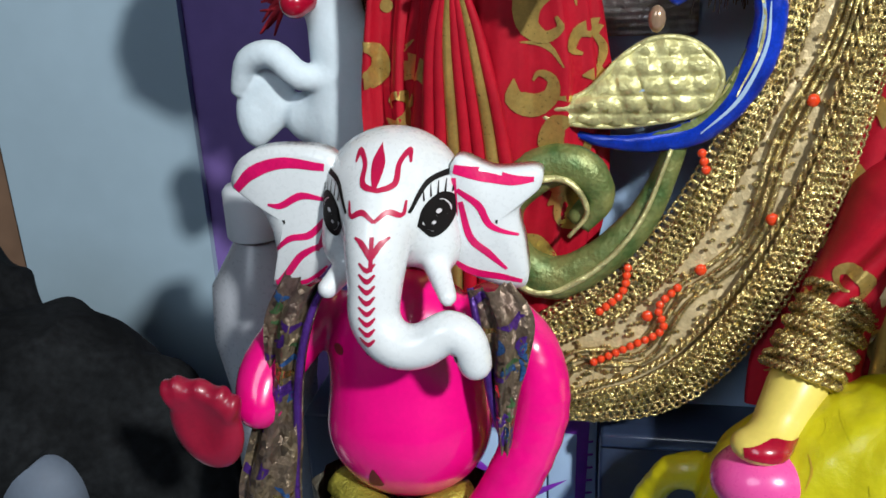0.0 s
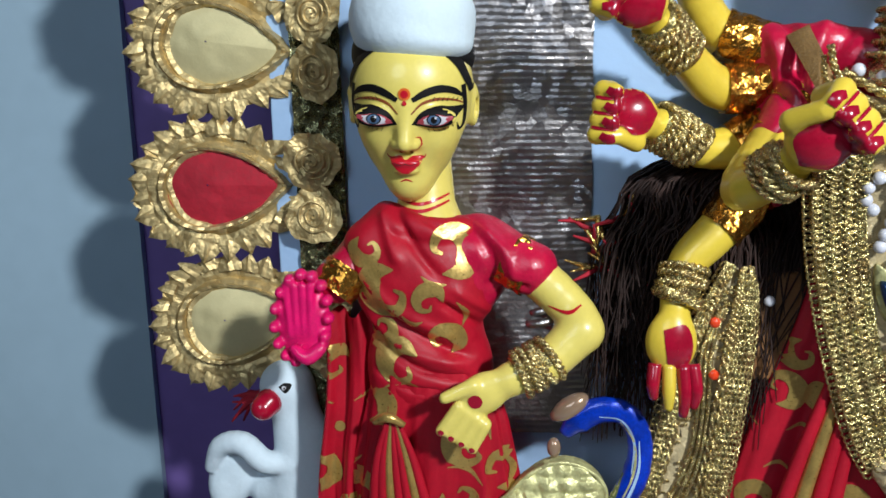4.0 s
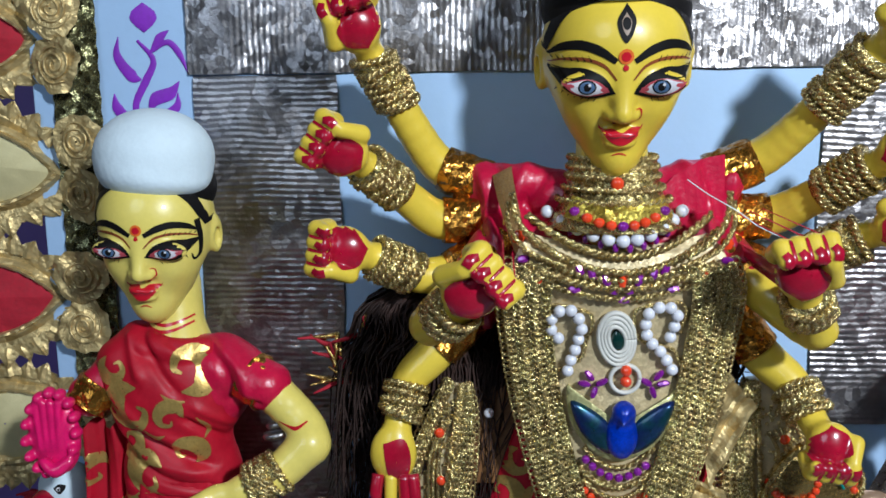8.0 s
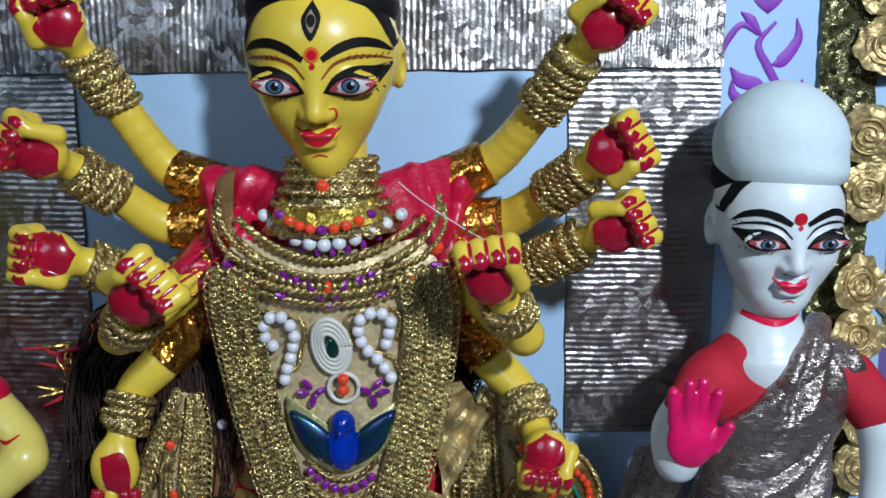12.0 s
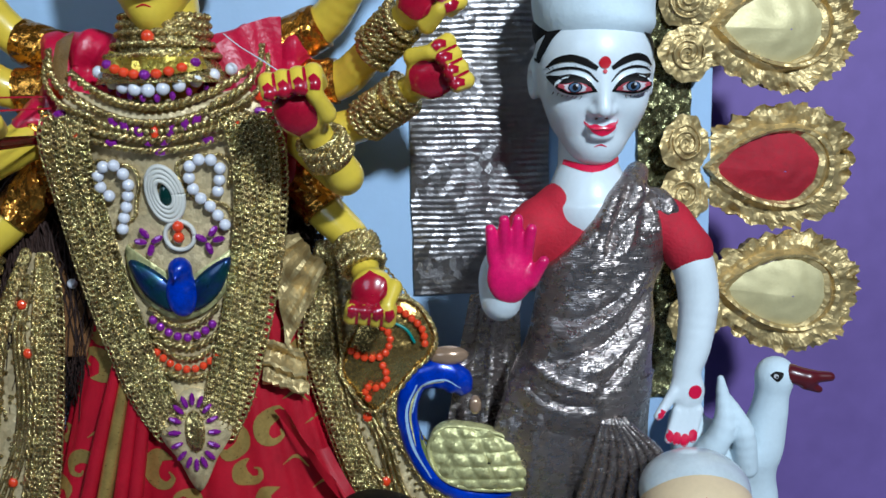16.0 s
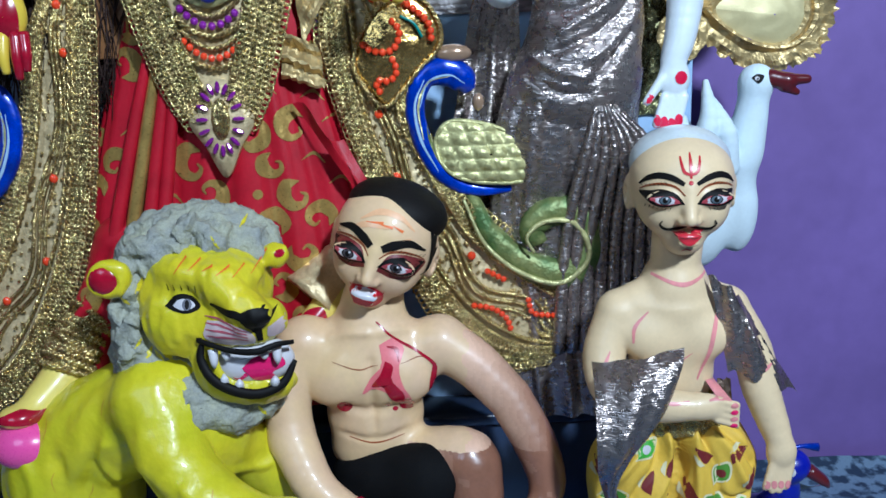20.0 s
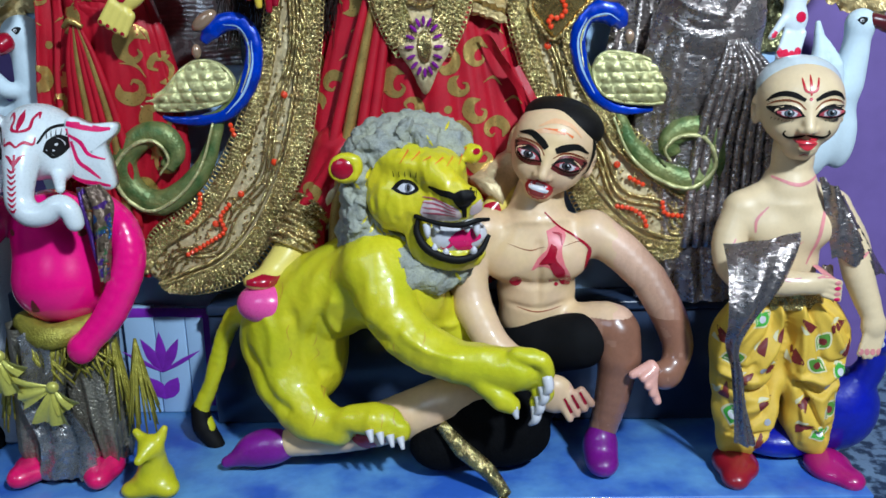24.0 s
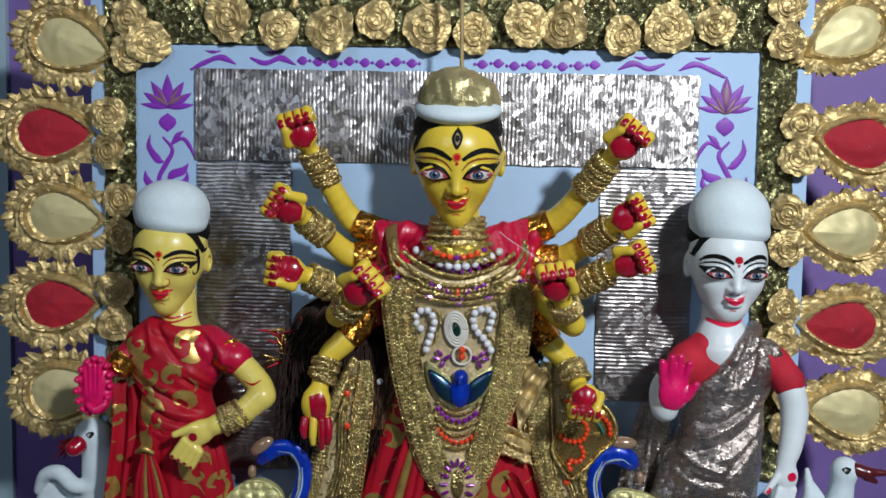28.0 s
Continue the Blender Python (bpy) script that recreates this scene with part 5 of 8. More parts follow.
P = [[(-50 + 9 * j / 5 * (1 - 0.03 * i) + 10 * (i / 13) ** 1.2, -39 - 28 * math.sin(i / 13 * 1.5) - 1.6 * math.sin(j / 5 * math.pi) + 0.5 * noise.noise(Vector((i * 0.7, j, 3))), 497 - i * 2.5 + 0.9 * j) for j in range(6)] for i in range(14)]
goddess.sheet(P, mat("brown_gold_zari", (0.40, 0.24, 0.09), 0.4, metal=0.5, var=0.3, scale=120, bump=0.6, bscale=900))
for sg, x0 in ((1, 56),):
    goddess.sheet([[(x0 - sg * (4 * j) * (1 - 0.03 * i), -42 - 9 * math.sin(j / 9 * 1.6) - 1.8 * math.sin(j * 1.9 + i * 0.3), 506 - i * 3.4 - 0.5 * j * j * 0.5) for j in range(10)] for i in range(12)], BLOUSE)
V, F = goddess.sheet(drape([(408, 4, -34, 36, 23), (372, 4, -32, 46, 23), (330, 3, -30, 60, 22), (270, 1, -30, 78, 24), (215, -2, -32, 90, 26), (170, -6, -36, 92, 28), (150, -8, -38, 90, 28)], 15, 2.6, 2.0, 150, 50), RED_CLOTH, True)
print_cloth(Brush(goddess, tree_of(V, F), (0, 0, 0), reach=200), -90, 88, 165, 385, 22, 5, 1.15)
for k, x in enumerate((-34, -26, -18, -11)):
    goddess.tube([(x * 0.45 - 4, -56, 375), (x * 0.9 - 12, -56, 300), (x * 1.25 - 22, -62, 215), (x * 1.3 - 26, -66, 172)], [2.0, 3.6, 4.4, 4.0], RED_CLOTH if k != 1 else GOLD_PRINT, 30, 8, False, 0.8)
goddess.sheet([[(44 + 5 * i + 26 * j / 9 * (1 - i * 0.04), -54 - 5 * math.sin(j / 9 * math.pi) - i * 0.6 + 2 * math.sin(i + j), 318 - i * 7.5 - 20 * j / 9 + 5 * math.sin(j * 0.7)) for j in range(10)] for i in range(9)], RED_CLOTH)
c = Clay()
c.tube([(-52, -44, 240), (-62, -48, 220), (-76, -54, 200)], [22, 18, 14])
V, F = c.skin(1.6)
V = crease(V, F, [([(-40, 244), (-58, 222), (-80, 196)], 3, -3), ([(-48, 250), (-66, 226), (-84, 202)], 3, 2.5), ([(-34, 236), (-50, 212), (-72, 190)], 3, 2.5), ([(-58, 246), (-74, 222), (-88, 206)], 2.5, -2.5)])
goddess.add(V, F, RED_CLOTH)
print_cloth(Brush(goddess, tree_of(V, F), (0, 0, 0), reach=200), -100, -60, 170, 225, 18, 9, 0.9)
c = Clay()
c.tube([(-80, -58, 194), (-90, -72, 176), (-99, -86, 166)], [11, 11, 9])
c.ball((-105, -94, 164), (11, 10, 6))
t = goddess.clay(c, SKIN_PALE, 1.3)
Brush(goddess, t, (0, 0, 0), reach=200).stroke([(-112, 165), (-102, 166), (-92, 164), (-84, 168)], [3, 7, 6, 3], RED_PAINT, 0.2)
c = Clay()
c.tube([(62, -54, 214), (55, -60, 207), (47, -67, 200)], [8, 8, 6.5])
t = goddess.clay(c, SKIN_PALE, 1.3)
Brush(goddess, t, (0, 0, 0), reach=200).patch([(38, 193), (44, 206), (54, 209), (56, 200), (48, 192)], RED_PAINT, 0.2)
goddess_ob = tagged(goddess.object("goddess_statue"), "yellow ten-armed clay goddess in a red and gold saree", "statue")

# her hair behind the shoulders
RND = random.Random(4)
Vs, Fs, k = [], [], 0
for sx, x0, z0, z1, wide in ((-1, -34, 462, 322, 88), (1, 42, 462, 380, 20)):
    for i in range(950 if sx < 0 else 300):
        x = x0 + sx * RND.uniform(-6, wide)
        pts = [(x0 + RND.uniform(-14, 14), -22 + RND.uniform(-6, 6), z0), (x0 + (x - x0) * 0.8 + RND.uniform(-6, 6), -26 + RND.uniform(-10, 6), 438), (x + RND.uniform(-10, 10), -28 + RND.uniform(-16, 10), 400), (x + sx * RND.uniform(-14, 18), -30 + RND.uniform(-16, 12), z1 + RND.uniform(-10, 40))]
        V, F = tube_mesh([pts[0], pts[1]] + [tuple(np.array(pts[1]) * 0.5 + np.array(pts[2]) * 0.5 + [RND.uniform(-7, 7), RND.uniform(-6, 4), 0])] + pts[2:], [0.6, 0.7, 0.65, 0.25], 15, 3)
        Vs.append(V)
        Fs += [[a + k for a in f] for f in F]
        k += len(V)
tagged(part("hair_wig", np.vstack(Vs), Fs, HAIR_BROWN), "dark brown fibre hair hanging behind the goddess's shoulders", "wig")

# bangles and armlets
def bangle_stack(a, b, r, seed, name="bangle_stack", label="stack of twisted gold wire bangles on the wrist"):
    a, b = np.array(a, float), np.array(b, float)
    rnd = random.Random(seed)
    top = thing(name, label, "bangle", "bangles on the goddess's wrists")
    d = (b - a) / np.linalg.norm(b - a)
    L = np.linalg.norm(b - a)
    u = np.cross(d, [0.3, 1, 0.2])
    u /= np.linalg.norm(u)
    w = np.cross(d, u)
    n = max(3, int(L / 3.0))
    for i in range(n):
        c0 = a + d * L * (i + 0.5) / n
        tx, tw = rnd.uniform(-0.22, 0.22), rnd.uniform(-0.22, 0.22)
        pts = [c0 + (u * math.cos(t) + w * math.sin(t)) * r * (1 + 0.03 * math.sin(5 * t + i)) + d * r * (tx * math.cos(t) + tw * math.sin(t)) for t in np.linspace(0, 2 * math.pi, 14)]
        part("bangle", *rope([tuple(p) for p in pts], 1.75, 3.0), GOLD_CORD, top)
    V, F = tube_mesh([tuple(a), tuple((a + b) / 2), tuple(b)], [r * 0.95] * 3, 10, 20)
    part("wire_wrap", V, F, GOLD_BRAID, top)
    return top


def armlet(a, b, ra, rb, seed):
    top = thing("armlet", "crumpled orange-gold foil armlet on the upper arm", "armlet", "armlets of the goddess")
    a, b = np.array(a, float), np.array(b, float)
    V, F = tube_mesh([tuple(a), tuple((a + b) / 2), tuple(b)], [ra, (ra + rb) / 2, rb], 14, 28)
    V = V + np.array([[1.0 * noise.noise(Vector(v * 0.28) + Vector((seed, i * 9, 0))) for i in range(3)] for v in V])
    part("foil_band", V, F, ORANGE_FOIL, top, smooth=False)
    return top


for i, (pts, hc, ang, side, hs) in enumerate(ARMS):
    P = spline(pts, 41)
    w, h = np.array(pts[-1]), np.array(hc)
    back = P[int(40 * (0.80 if len(pts) > 4 else 0.74))] if i not in (3, 8) else w + (P[30] - w) * 0.5
    bangle_stack(back, w + (h - w) * 0.22, 9.6, i)
    a, b2 = P[int(40 * (0.16 if i not in (3, 8) else 0.08))], P[int(40 * (0.45 if i not in (3, 8) else 0.30))]
    armlet(a, b2, 12.0, 10.9, i)

# anklet
bangle_stack((-73, -54, 205), (-89, -70, 180), 14.0, 77, "anklet", "wrinkled gold foil anklet above the foot")
cuff = thing("ankle_cuff", "gold mesh cuff round the goddess's raised ankle", "anklet")
V, F = tube_mesh([(70, -44, 238), (58, -50, 224), (46, -58, 212)], [9, 13, 16], 16, 30)
part("mesh_cuff", V + np.array([[1.2 * noise.noise(Vector(v * 0.2) + Vector((i * 9, 0, 0))) for i in range(3)] for v in V]), F, GOLD_CLOTH, cuff)
net = thing("gold_net", "brown-gold net cloth hanging beside the goddess's shin", "cloth")
P = [[(-90 + 4.2 * j + 1.4 * i, -60 + 4 * math.sin(j * 0.9) + 3 * math.sin(i * 0.7), 168 + 3.6 * j + 4.2 * i) for j in range(14)] for i in range(9)]
part("net", *sheet_mesh(P), GOLD_CLOTH, net)

# ---- the breast ornament ----
orn = thing("breast_ornament", "gold breast ornament with pearls, gems and braided edges", "ornament")
LEFT = [(-33, 474), (-40, 465), (-44, 444), (-38, 398), (-26, 350), (-14, 318), (7, 286)]
RIGHT = [(43, 474), (50, 465), (55, 444), (50, 398), (38, 350), (27, 318), (8, 286)]


def orn_y(x, z):
    return float(np.interp(z, (281, 340, 400, 427, 445, 457, 468, 490), (-54, -57, -60, -63, -69, -73, -71, -56))) - min(1, max(0.1, (z - 285) / 110)) * 6 * math.exp(-((x - 6) / 34) ** 2)


n = 64
A, B = spline([(x, 0, z) for x, z in LEFT], n), spline([(x, 0, z) for x, z in RIGHT], n)
rows = []
for i in range(n):
    row = []
    for j in range(25):
        p = A[i] + (B[i] - A[i]) * j / 24
        dip = 5 * (1 - (2 * j / 24 - 1) ** 2) * max(0, 1 - i / 14)
        row.append((p[0], orn_y(p[0], p[2]), p[2] - dip))
    rows.append(row)
part("shaped_card", *sheet_mesh(rows), GOLD_CLOTH, orn, "beige gold cloth over card")


def on_orn(pts, out=1.5):
    return [(x, orn_y(x, z) - out, z) for x, z in pts]


def side_line(line, u0, u1, inward, k=12):
    P = spline([(x, 0, z) for x, z in line], 100)
    return [(P[int(99 * u)][0] + inward, P[int(99 * u)][2]) for u in np.linspace(u0, u1, k)]


for line, s in ((LEFT, 1), (RIGHT, -1)):
    for off, w in ((2.5, 4.5), (9.0, 4.5), (15.0, 3.6)):
        pts = side_line(line, 0.22, 0.86, s * off)
        P = spline([(x, 0, z) for x, z in pts], 120)
        rows = []
        for i, (x, _, z) in enumerate(P):
            rows.append([(x + w * e, orn_y(x + w * e, z) - 2.0 - 1.8 * (1 - e * e) - 0.8 * abs(math.sin(i * 0.9 + 1.6 * abs(e))), z + 1.2 * abs(e)) for e in (-1, -0.6, -0.2, 0.2, 0.6, 1)])
        part("braid_strip", *sheet_mesh(rows), GOLD_BRAID, orn, "plaited gold braid strip")
        chain("ring_strip", on_orn([(x - s * 2.2, z) for x, z in pts], 4.4), 2.0, 2.9, GOLD_CORD, orn, "row of gold braid rings")
        chain("ring_strip", on_orn([(x + s * 2.0, z - 1.5) for x, z in pts], 4.4), 2.0, 2.9, GOLD_BRAID, orn, "row of gold braid rings")
    chain("loop_edge", on_orn(side_line(line, 0.2, 0.9, -s * 2.5), 1.6), 2.2, 3.2, GOLD_CORD, orn, "gold loop edging")
# arcs across the chest
for zc, zs, half, r in ((466, 482, 40, 1.8), (459, 476, 42, 1.6), (452, 462, 40, 1.9), (447, 456, 38, 1.5)):
    pts = on_orn([(5 + half * u, zc + (zs - zc) * u * u) for u in np.linspace(-1, 1, 9)], 3.2)
    part("twisted_cord", *rope(pts, r, 3.6), GOLD_CORD, orn)
bead_row("gold_bead", on_orn([(5 + 41 * u, 455.5 + 12 * u * u) for u in np.linspace(-1, 1, 9)], 3.0), 1.6, 3.1, GOLD_CORD, orn)
for k in range(11):
    u = -1 + 2 * k / 10
    x, z = 4.5 + 30 * u, 473 + 9 * abs(u) ** 1.7
    part("pearl", *ball_mesh((x, -84 + 28 * u * u, z), 3.0, 14), PEARL, orn)
    if k < 10:
        part("spacer_gem", *ball_mesh((x + 3.1, -83 + 28 * (u + 0.1) ** 2, z - 3.4 + 1.2 * u), (1.5, 1.2, 2.0), 8), GEM_PURPLE, orn)


def gem(x, z, rx, rz, m, ang=0.0, out=3.0):
    V, F = ball_mesh((0, 0, 0), (rx, 1.6, rz), 8)
    c, s = math.cos(radians(ang)), math.sin(radians(ang))
    V = np.column_stack([V[:, 0] * c - V[:, 2] * s + x, V[:, 1] + orn_y(x, z) - out, V[:, 0] * s + V[:, 2] * c + z])
    part("gem", V, F, m, orn, smooth=False)


for x, z, ang, m in ((5, 455, 0, GEM_RED), (-2, 455.5, 30, GEM_PURPLE), (12, 455.5, -30, GEM_PURPLE), (-8, 458, 20, GEM_PURPLE), (18, 458, -20, GEM_PURPLE), (-13, 460, 30, GEM_PURPLE), (23, 460, -30, GEM_PURPLE), (1, 451, 60, GEM_PURPLE), (9, 451, -60, GEM_PURPLE),
                     (6, 446.5, 90, GEM_PURPLE), (-15, 451, 80, GEM_PURPLE), (27, 451, -80, GEM_PURPLE), (-37, 464, 100, GEM_PURPLE), (50, 463, 80, GEM_PURPLE)):
    gem(x, z, 1.9, 3.0, m, ang)
for x, z in ((-30, 456), (39.5, 458), (-39, 473), (50, 470)):
    gem(x, z, 3.1, 3.1, GEM_RED)
for s in (-1, 1):
    pts = [(28, 428), (29.5, 434), (30, 439), (25, 443), (18, 440.5), (16.5, 434), (18, 428), (21, 424), (25, 420), (28, 415), (31, 410)] if s > 0 else [(-21, 427), (-24.5, 432), (-23.5, 438), (-18, 441.5), (-13, 438), (-11, 431), (-13, 425), (-14, 420), (-16, 415), (-17, 409)]
    P = spline([(x, 0, z) for x, z in pts], 200)
    d = np.r_[0, np.cumsum(np.linalg.norm(np.diff(P, axis=0), axis=1))]
    for q in np.arange(0, d[-1] + 0.1, 5.3):
        x, z = np.interp(q, d, P[:, 0]), np.interp(q, d, P[:, 2])
        part("pearl", *ball_mesh((x, orn_y(x, z) - 3.4, z), 2.75, 14), PEARL, orn)
    part("pearl_outline", *rope(on_orn([(x + (4.6 if x > (24 if s > 0 else -17) else -4.6), z + 1.5) for x, z in pts], 1.6), 0.9), GOLD_CORD, orn)
for k in range(4):
    a = 1.0 - k * 0.17
    pts = on_orn([(4.5 + 7.8 * a * math.cos(t) - 1.2 * math.sin(t), 427.5 + 12.5 * a * math.sin(t)) for t in np.linspace(0, 2 * math.pi, 16)], 2.2 + 0.3 * k)
    part("quilled_coil", *tube_mesh(pts, 1.2, 60, 6, False, 1.3), mat("white_quilling_paper", (0.66, 0.64, 0.58), 0.6, var=0.06), orn, "white quilled paper coil")
part("tear_gem", *ball_mesh((5, orn_y(5, 427) - 3.2, 427), (3.2, 1.8, 5.2), 12), mat("black_green_gem", (0.006, 0.03, 0.025), 0.12, coat=1.0), orn)
part("quilled_coil", *tube_mesh(on_orn([(9 + 6.6 * math.cos(t), 408 + 6.6 * math.sin(t)) for t in np.linspace(0, 2 * math.pi, 12)], 2.0), 1.1, 40, 6, False, 1.3), MATS["white_quilling_paper"], orn)
for dz in (3.4, -1.6):
    part("red_bead", *ball_mesh((9, orn_y(9, 410) - 4, 409 + dz), 2.7, 10), GEM_RED, orn)
for s in (-1, 1):
    for k, (dx, dz, a) in enumerate(((9, 4, 60), (12, -1, 20), (16, 3, 100), (14, 7, 140))):
        gem(8.5 + s * dx * 1.1, 405.5 + dz - 3, 1.7, 3.2, GEM_PURPLE, s * a)
    out = smooth_outline([(4, -14), (12, -11), (19, -3), (23, 10), (13, 6), (5, -2)], 40)
    V, F = plate_mesh([(8 + s * x, 387 + z) for x, z in out], orn_y(9, 387) - 4.2, orn_y(9, 387) - 1, 2.2, 5)
    part("feather_eye", V, F if s < 0 else [f[::-1] for f in F], TEAL_SHEEN, orn, "iridescent green and blue feather card")
V, F = plate_mesh(smooth_outline([(-16, 404), (-15, 388), (-6, 374), (7, 368), (21, 374), (31, 387), (33, 402), (22, 389), (8, 384), (-5, 390)], 60), orn_y(9, 384) - 2.4, orn_y(9, 384) + 1, 1.4, 5)
part("feather_card", V, F, FEATHER_GOLD, orn)
c = Clay()
c.ball((8, orn_y(9, 384) - 4, 381), (7.4, 5.5, 11))
c.ball((8.5, orn_y(9, 384) - 6.5, 393), (5.4, 5, 5.4), k=4)
c.cone((8.5, orn_y(9, 384) - 10, 393), (7.5, orn_y(9, 384) - 13, 389), 2, 0.8, 2)
V, F = c.skin(1.0)
part("blue_bird", V, F, BLUE_GLITTER, orn, "dark blue glossy bird")
for zc, half, mm, r, st in ((359, 15, GEM_PURPLE, 2.2, 4.6), (343, 15, GEM_RED, 2.0, 4.1)):
    bead_row("swag_gem", on_orn([(7.5 + half * u, zc + 9 * u * u) for u in np.linspace(-1, 1, 9)], 3), r, st, mm, orn, "", 0.7)
    part("twisted_cord", *rope(on_orn([(7.5 + (half + 3) * u, zc - 5 + 10 * u * u) for u in np.linspace(-1, 1, 9)], 2.5), 1.6), GOLD_CORD, orn)
    part("twisted_cord", *rope(on_orn([(7.5 + (half + 1) * u, zc + 5 + 10 * u * u) for u in np.linspace(-1, 1, 9)], 2.5), 1.3), GOLD_CORD, orn)
V, F = plate_mesh([(7.5 + x, 306 + z) for x, z in smooth_outline([(0, 27), (12, 19), (17, 5), (9, -9), (0, -25), (-9, -9), (-17, 5), (-12, 19)], 48)], -62, -54, 1.2, 4)
part("pendant_card", V, F, GOLD_CLOTH, orn)
for k in range(16):
    a = 2 * math.pi * k / 16
    V, F = ball_mesh((0, 0, 0), (1.4, 1.6, 3.4), 8)
    cs, sn = math.cos(a - math.pi / 2), math.sin(a - math.pi / 2)
    x, z = 7.5 + 9.5 * math.cos(a), 312 + 16.5 * math.sin(a)
    part("gem", np.column_stack([V[:, 0] * cs - V[:, 2] * sn + x, V[:, 1] - 64.5, V[:, 0] * sn + V[:, 2] * cs + z]), F, GEM_PURPLE, orn, smooth=False)
part("pendant_boss", *ball_mesh((7.5, -63.5, 312), (5, 2.5, 11), 12), GOLD_BRAID, orn)
for s in (-1, 1):
    base = 5 + s * 32
    part("upright_cord", *rope([(base - s * 6, -84, 466), (base + s * 6, -80, 473), (base + s * 13, -74, 482), (base + s * 14.5, -70, 492)], 1.5, 3.4), GOLD_CORD, orn)
    part("upright_cord", *rope([(base - s * 8, -84, 462), (base + s * 8, -79, 468), (base + s * 16, -73, 478), (base + s * 16.5, -69, 488)], 1.2, 3.2), GOLD_CORD, orn)
thread = thing("cotton_thread", "loose white cotton thread across the goddess's sleeve", "thread")
part("strand", *tube_mesh([(34, -66, 497), (42, -72, 491), (52, -80, 485), (62, -76, 478), (70, -80, 474)], 0.26, 40, 5), CLAY_WHITE, thread)
# collar
col = thing("neck_collar", "high gold braid collar with a red stone", "necklace")


def neck_y(z):
    return -56 + 8 * max(0.0, z - 484) / 24


rows = []
for i, (z, r) in enumerate(zip(np.linspace(507, 476, 22), np.r_[np.linspace(19, 20, 8), 20 + 10 * np.linspace(0, 1, 14) ** 1.5])):
    rows.append([(4 + (r + 0.8 * math.sin(j * 1.3 + i * 2.2)) * math.cos(a), neck_y(z) - (r + 0.8 * math.sin(j * 1.3 + i * 2.2)) * math.sin(a), z) for j, a in enumerate(np.linspace(0, 2 * math.pi, 72, endpoint=False))])
V, F = sheet_mesh(rows, True)
part("braid_band", V, [f[::-1] for f in F], GOLD_BRAID, col)
for z, r in ((506, 19.4), (502, 20), (498, 20.6), (493, 22.2), (488, 25)):
    part("cord", *rope([(4 + r * math.cos(a), neck_y(z) - r * math.sin(a), z) for a in np.linspace(0, 2 * math.pi, 24)], 1.3), GOLD_CORD, col)
part("red_stone", *ball_mesh((3, -74, 496), (3.0, 2, 3.0), 10), GEM_RED, col)
rows = [[(4 + (r + 1.2) * math.cos(a), -56 - (r + 1.2) * math.sin(a) + 0.8 * noise.noise(Vector((i, a * 4, 0))), z - 3 * math.sin((a - 0.6) / 1.94 * math.pi)) for a in np.linspace(0.6, 2.54, 30)] for i, (z, r) in enumerate(((491, 22.5), (488, 24), (485, 25.5), (482, 27.2)))]
part("yellow_foil", *sheet_mesh(rows), mat("bright_yellow_foil", (0.80, 0.60, 0.10), 0.3, metal=0.8, var=0.3, scale=90, bump=0.8, bscale=500, facet=(300, 0.8)), col, "bright yellow foil strip", False)
for k in range(9):
    u = -1 + k / 4
    part("gem", *ball_mesh((4 + 19 * u, -86 + 11 * u * u, 479.5 + 5 * u * u), (2.6, 1.8, 2.2), 8), GEM_RED if k % 4 else GEM_PURPLE, col)

# crumpled gold foil leaves beside the waist
def foil_leaf(pts, y, seed):
    top = thing("foil_leaf", "crumpled pale gold foil leaf tucked behind the ornament", "ornament", "foil leaves at the waist")
    P = np.array(pts, float)
    rows = []
    for i in range(22):
        a, b = P[0] + (P[1] - P[0]) * i / 21, P[3] + (P[2] - P[3]) * i / 21
        rows.append([(*(a + (b - a) * j / 13 + 1.5 * noise.noise(Vector((i * 0.4, j * 0.4, seed)))), 0) for j in range(14)])
    Q = np.array([[(p[0], y - 3.5 * math.sin(j * 1.2) * 0.6 - 3 * noise.noise(Vector((p[0] * 0.12, p[1] * 0.12, seed))), p[1]) for j, p in enumerate(r)] for r in rows])
    part("foil", *sheet_mesh(Q), GOLD_PAPER, top, smooth=False)


foil_leaf([(46, 402), (60, 405), (73, 388), (52, 348)], -52, 3)
foil_leaf([(41, 356), (60, 347), (62, 324), (39, 332)], -53, 8)
board = thing("pinned_board", "small brown board with a white pin behind the goddess", "board")
part("board", *box_mesh((-66, -40, 344), (-34, -34, 394), 1), BROWN_BOARD, board)
part("pin", *ball_mesh((-52, -43, 382), 2.6, 10), PEARL, board, "white pearl pin head")
tuft = thing("zari_tassel", "red and gold tinsel tuft beside the goddess's waist", "tassel")
for i in range(40):
    a = RND.uniform(0, 6.28)
    x, z = -118 + RND.uniform(-16, 16), 405 + RND.uniform(-14, 14)
    part("strand", *tube_mesh([(x, -30, z), (x + 5 * math.cos(a), -34, z + 5 * math.sin(a)), (x + 12 * math.cos(a), -36 + RND.uniform(-4, 4), z + 12 * math.sin(a))], [1.6, 1.2, 0.5], 7, 5), RED_VELVET if i % 2 else GOLD_FOIL, tuft)
rod = thing("bamboo_stick", "thin bamboo stick rising from the goddess's crown", "stick")
part("stick", *tube_mesh([(5, -50, 596), (4, -49, 660), (4, -47, 730)], 1.5, 12, 8), WOOD, rod)

# ---- the yellow goddess with the red saree ----


